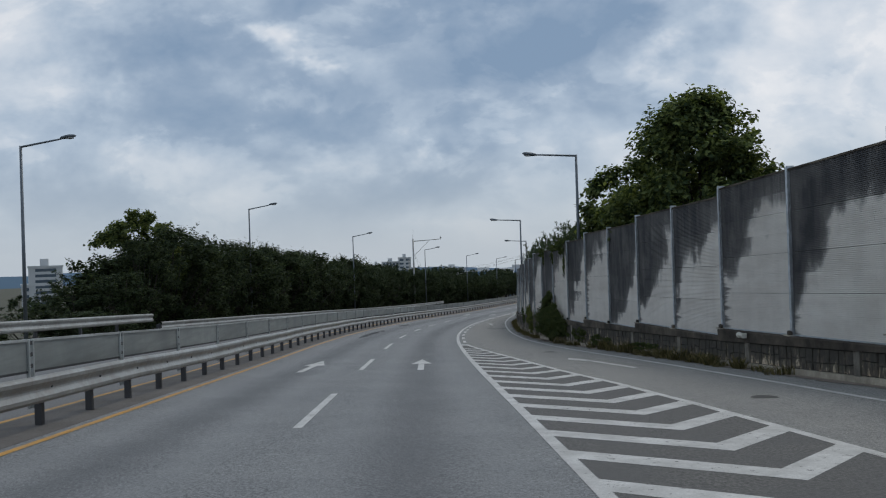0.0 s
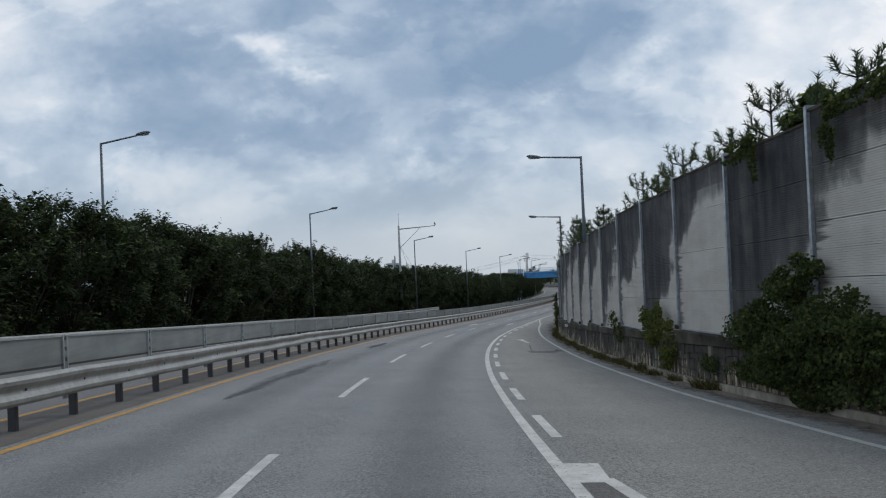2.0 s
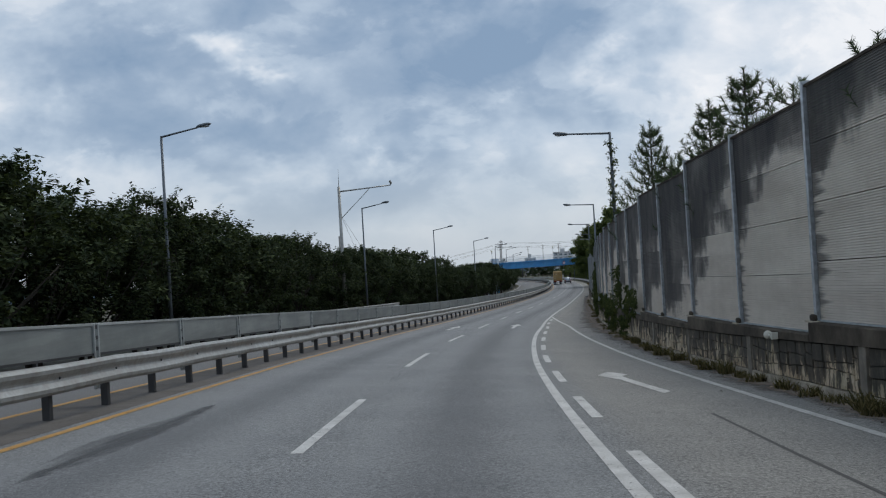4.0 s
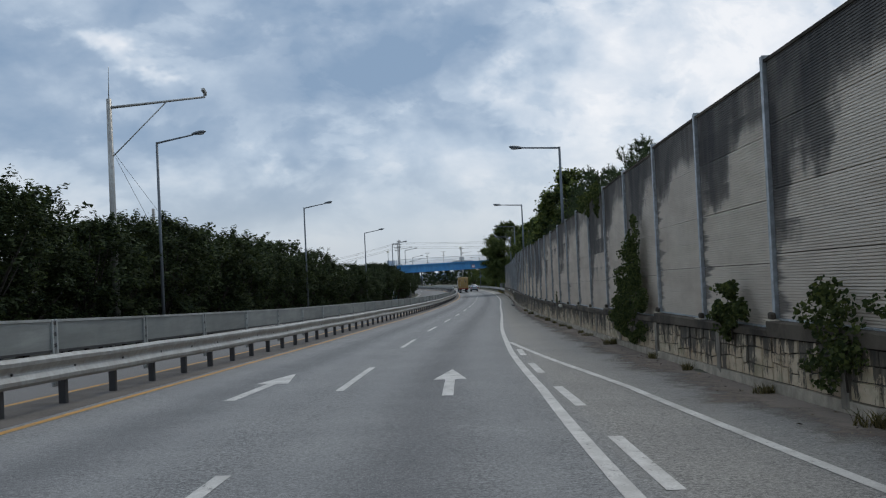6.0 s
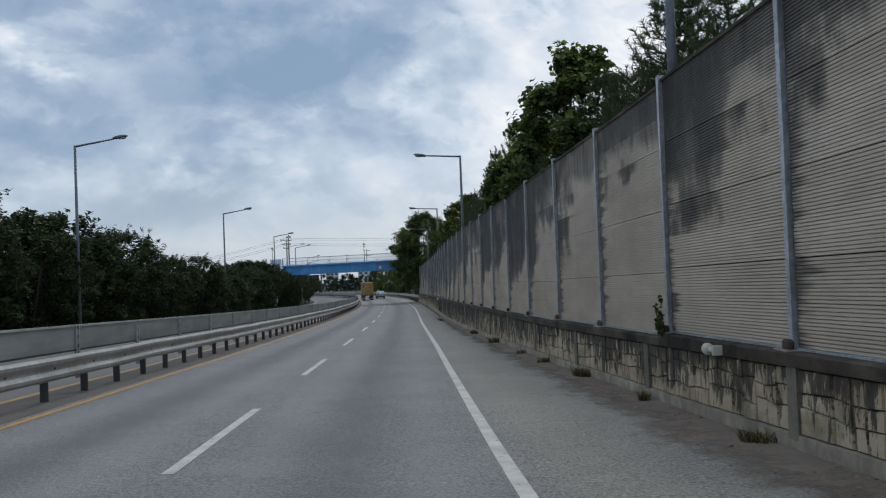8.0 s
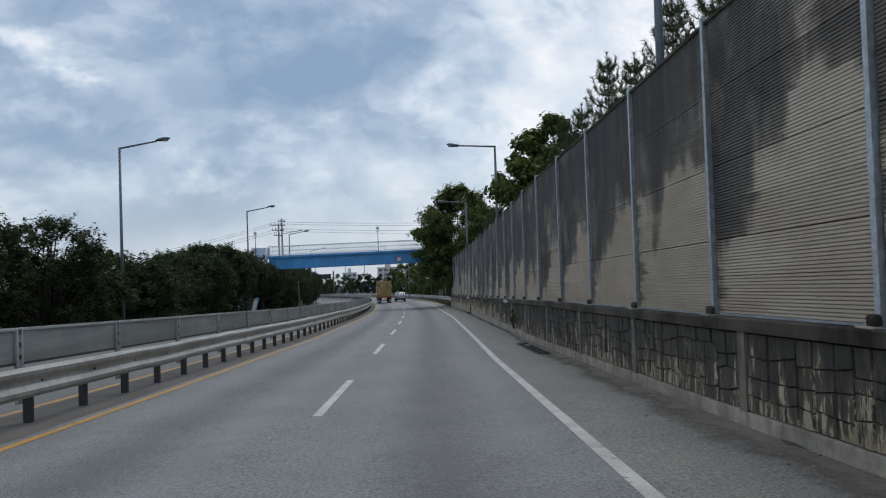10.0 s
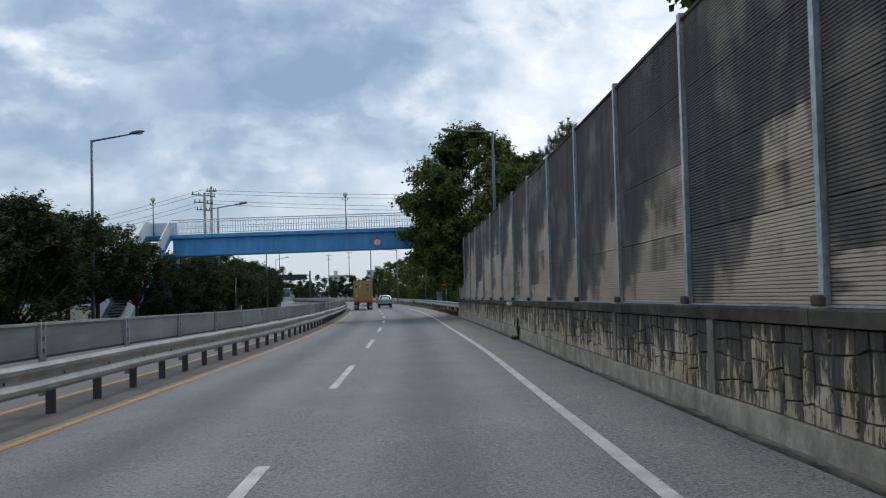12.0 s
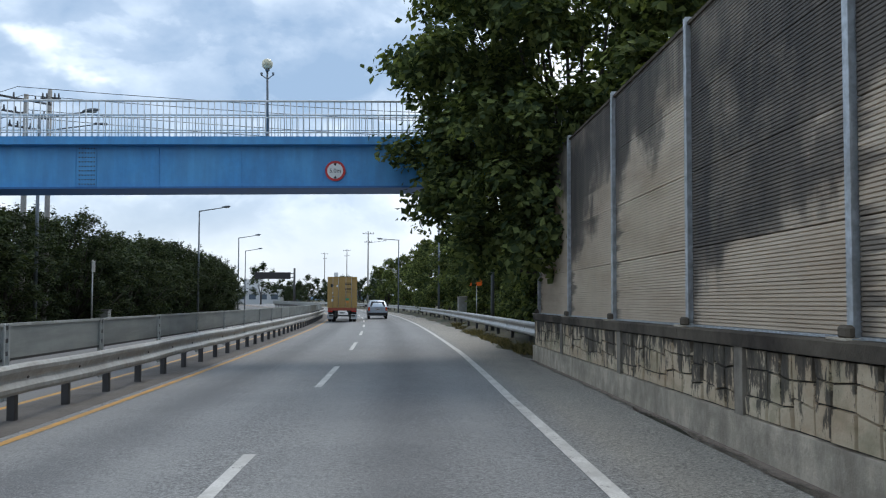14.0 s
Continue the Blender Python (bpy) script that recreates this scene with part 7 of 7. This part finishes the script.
M_GRATE = material("cast_iron", (0.035, 0.036, 0.038), 0.6, 0.5, grain=(20, (0.06, 0.055, 0.05), 0.5))
M_LITTER = material("litter_paper", (0.55, 0.62, 0.68), 0.7)
gr = thing("drain_grate", ORIGIN, "long dark cast-iron drain grate in the gutter", "drain", kind="structure")
sweep_box = lambda a, b, l, r, h0, h1: sweep(bmesh.new(), span(a, b, 1.0), lambda s: [(wall_d(s) + l, h0), (wall_d(s) + r, h0), (wall_d(s) + r, h1), (wall_d(s) + l, h1)], closed=True)
part("frame", sweep_box(186.6, 191.7, -0.72, -0.30, 0.0, 0.012), M_GRATE, gr)
s = 186.7
while s < 191.6:
    part("bar", sweep_box(s, s + 0.05, -0.66, -0.36, 0.012, 0.028), M_GRATE, gr)
    s += 0.11
lit = link_mesh("litter", box(bmesh.new(), stand(190.2, wall_d(190.2) - 0.5, 0.03), 0.16, 0.1, 0.02), M_LITTER)
tagged(lit, "crumpled pale plastic litter lying on the grate", "litter")
for s, d in ((15.1, 8.45), (34.0, 7.2)):
    ob = thing("manhole_cover", stand(s, d, 0.0), "dark round cast-iron manhole cover in the ramp", "manhole cover")
    bm = bmesh.new()
    tube(bm, (0, 0, -0.02), (0, 0, 0.008), 0.22, n=24)
    part("lid", bm, M_GRATE, ob)
    bm = bmesh.new()
    tube(bm, (0, 0, -0.02), (0, 0, 0.006), 0.26, n=24)
    part("rim", bm, M_ASPHALT_DARK, ob)
M_TAR = material("tar_seam", (0.05, 0.05, 0.052), 0.7)
for pts, w in (([(72.0, 5.64), (74.0, 5.64), (77.4, 5.66)], 0.03), ([(57, 6.9), (62, 6.3), (66, 5.7)], 0.012), ([(22, 9.0), (28, 8.1), (34, 6.9)], 0.012)):
    for (s0, d0), (s1, d1) in zip(pts, pts[1:]):
        long = abs(s1 - s0) > 1
        q = [(s0 + (0 if long else -w), d0 - (w if long else 0)), (s0 + (0 if long else w), d0 + (w if long else 0)), (s1 + (0 if long else w), d1 + (w if long else 0)), (s1 - (0 if long else w), d1 - (w if long else 0))]
        ob = flat_poly("tar_seam", q, M_TAR, None, 0.0035)
        tagged(ob, "dark tar seam across the worn asphalt", "road patch", kind="structure")

for q in ([(70.15, 5.42), (70.1, 5.9), (70.25, 6.45), (70.75, 6.86), (70.95, 6.5), (70.75, 6.0), (70.62, 5.5)],
          [(70.95, 5.42), (71.0, 6.0), (71.25, 6.7), (71.75, 7.4), (72.15, 7.25), (71.95, 6.6), (71.65, 6.0), (71.75, 5.62), (71.4, 5.4)],
          [(71.95, 6.75), (72.9, 6.78), (73.2, 6.92), (72.2, 7.08)]):
    ob = flat_poly("tar_seam", q, M_TAR, None, 0.0035)
    tagged(ob, "black tar smear across the ramp's asphalt", "road patch", kind="structure")

# dry leaves, grit and scraps along the foot of the wall
M_SCRAP = leaf_material("dry_scraps", (0.05, 0.04, 0.03), (0.42, 0.33, 0.22), 0.0)
rng = np.random.default_rng(17)
sv, sf = [], []
for _ in range(1500):
    s = rng.uniform(20, 205)
    d = wall_d(s) - 0.08 - abs(rng.normal()) * 0.45
    p = np.array(rp(s, d, 0.012))
    a, w = rng.random() * 6.283, 0.012 + 0.03 * rng.random() ** 2
    x = np.array((math.cos(a), math.sin(a), 0.15)) * w
    y = np.array((-math.sin(a), math.cos(a), 0.1)) * w * 0.55
    k = len(sv)
    sv += [tuple(p - x), tuple(p + y + (0, 0, w * 0.4)), tuple(p + x), tuple(p - y)]
    sf += [(k, k + 1, k + 2), (k, k + 2, k + 3)]
tagged(new("leaf_litter", cloud_mesh("leaf_litter", (sv, sf), M_SCRAP)), "dry leaves and scraps blown against the foot of the wall", "leaf litter", kind="stuff")

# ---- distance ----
# distance haze is mixed into the hills' blue base colour
M_HILL = material("haze_tinted_hill", (0.13, 0.19, 0.26), 1.0, stain=(0.004, (0.10, 0.15, 0.20), 0.6), spec=0.0)
M_APT = material("pale_apartment_wall", (0.55, 0.56, 0.56), 0.8, stain=(0.1, (0.45, 0.46, 0.47), 0.5))
M_WIN = material("far_window_glass", (0.09, 0.12, 0.15), 0.2)
M_ROOFB = material("blue_roof", (0.10, 0.20, 0.34), 0.6)
M_FARWALL = material("pale_concrete", (0.42, 0.42, 0.40), 0.9, stain=(0.25, (0.28, 0.28, 0.27), 0.7))


def hills(name, cx, cy, width, rise, seed, turn, base):
    rng = np.random.default_rng(seed)
    bm = bmesh.new()
    n = 48
    top = []
    h = sum(np.sin(np.linspace(0, 6.28 * f, n) + rng.random() * 6) / f for f in (1.3, 2.7, 5.1, 9.7))
    h = (h - h.min()) / (h.max() - h.min())
    env = np.sin(np.linspace(0.05, 3.09, n)) ** 0.5
    rows = []
    for j, (depth, k) in enumerate(((-260, 0.0), (-120, 0.55), (0, 1.0), (200, 0.0))):
        rows.append([bm.verts.new(((i / (n - 1) - 0.5) * width, depth, base + rise * k * env[i] * (0.45 + 0.55 * h[i]))) for i in range(n)])
    for a, b in zip(rows, rows[1:]):
        for i in range(n - 1):
            f = bm.faces.new((a[i], a[i + 1], b[i + 1], b[i]))
            f.smooth = True
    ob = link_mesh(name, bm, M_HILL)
    ob.matrix_basis = at_world(cx, cy, 0, turn)
    tagged(ob, "hazy blue wooded hills on the horizon", "hill", kind="structure")


hills("backdrop_hills", 120, 2500, 2200, 58, 3, 0, -76)
hills("backdrop_hills_west", -1350, 2000, 1700, 68, 8, 32, -76)
hills("backdrop_hills_east", 1500, 2150, 1900, 40, 12, -32, -76)


def building(x, y, z, w, d, h, floors, cols, label, turn=0.0, mat=None, roof=None):
    ob = thing("apartment_building", at_world(x, y, z, turn), label, "building", "far buildings")
    part("wall", slab(bmesh.new(), -w / 2, w / 2, -d / 2, d / 2, -6, h), mat or M_APT, ob)
    bm = bmesh.new()
    slab(bm, -w / 2 - 0.3, w / 2 + 0.3, -d / 2 - 0.3, d / 2 + 0.3, h, h + 0.7)
    slab(bm, -w * 0.15, w * 0.1, -d * 0.2, d * 0.2, h + 0.7, h + 3.2)
    part("roof", bm, roof or M_APT, ob)
    bm = bmesh.new()
    slab(bm, -0.5, 0.5, -0.04, 0.04, -0.5, 0.5)
    me = bpy.data.meshes.new("window")
    bm.to_mesh(me)
    bm.free()
    me.materials.append(M_WIN)
    for r in range(floors):
        for c in range(cols):
            q = Matrix.Translation((-w / 2 + w * (c + 0.5) / cols, -d / 2 - 0.02, h * (r + 0.55) / floors)) @ Matrix.Diagonal((w / cols * 0.62, 1, h / floors * 0.5, 1))
            share("window", me, ob, q)


def spot(px, dist):
    """A place dist metres off in the direction px, in degrees right of the road's first heading."""
    return dist * math.sin(radians(px)), dist * math.cos(radians(px))


for az, dist, top, w, h, fl, co, mt in ((-2.75, 620, -1.2, 9.5, 20, 7, 2, None), (-3.75, 628, -4.2, 13, 16, 6, 5, None), (-4.75, 640, -6.5, 8, 14, 5, 3, None), (0.6, 560, -9.5, 18, 9, 3, 6, None), (2.9, 700, -15, 40, 8, 2, 8, M_ROOFB), (-26.25, 330, 1.0, 11, 18, 9, 1, None), (-27.0, 330, -5.5, 7, 15, 6, 1, None)):
    x, y = spot(az + 1.4, dist)
    building(x, y, top - h, w, 14, h, fl, co, "far pale apartment block with rows of windows", -az, mt)
bx, by = spot(-3.75 + 1.4, 619.5)
letters = thing("rooftop_sign", at_world(bx, by, -12.5, 3.75), "dark sign strokes standing across a far block", "sign")
for i, (x, w, z, h) in enumerate(((-5.6, 0.9, 0, 5.5), (-3.6, 1.3, 2.5, 4.6), (-1.6, 0.8, 0.6, 5.8), (0.6, 1.4, 3.2, 3.6), (2.8, 0.9, 0, 6.6), (5.0, 1.2, 1.2, 5.2))):
    part("stroke", slab(bmesh.new(), x - w / 2, x + w / 2, -0.3, 0.3, z, z + h), M_WIN, letters)
for x, y, z, w, h, fl, co in ((66, 560, -19, 30, 8, 3, 9), (112, 640, -19, 8, 12, 5, 3), (150, 700, -19, 15, 15, 5, 4), (60, 480, -18, 16, 6, 2, 5)):
    building(x, y, z, w, 12, h, fl, co, "pale low building far beyond the road", -12)
fw = link_mesh("concrete_wall", sweep(bmesh.new(), span(338, 440, 4), [(-19.2, -0.5), (-19.2, 3.2), (-19.7, 3.2), (-19.7, -0.5)], closed=True), M_FARWALL)
tagged(fw, "pale concrete retaining wall beyond the opposite carriageway", "retaining wall", kind="structure")
far_tree = tree("far_tree", 301, 9.0, 4.4, 1.0, M_LEAF_ACACIA, "round dark tree far beside the road", at_world(56.5, 415, -13.5), 2600, 0.3, 24, slim=True)
rnd = random.Random(31)
for i in range(40):
    s = rnd.uniform(400, 505)
    d = rnd.choice([rnd.uniform(-30, -16), rnd.uniform(9, 24)])
    ob = copy_thing(far_tree, on_ground(s, d, rnd.uniform(0, 360)))
    q = rnd.uniform(0.6, 0.95)
    ob.scale = (q, q, q)
for i in range(46):
    a = rnd.uniform(-38, 2)
    r = rnd.uniform(150, 420)
    x, y = spot(a, r)
    s, d = near_line(x, y)
    if d > -26:
        continue
    ob = copy_thing(far_tree, at_world(x, y, ground_height(x, y) - 0.5, rnd.uniform(0, 360)))
    q = rnd.uniform(0.45, 0.7)
    ob.scale = (q * 1.3, q * 1.3, q)
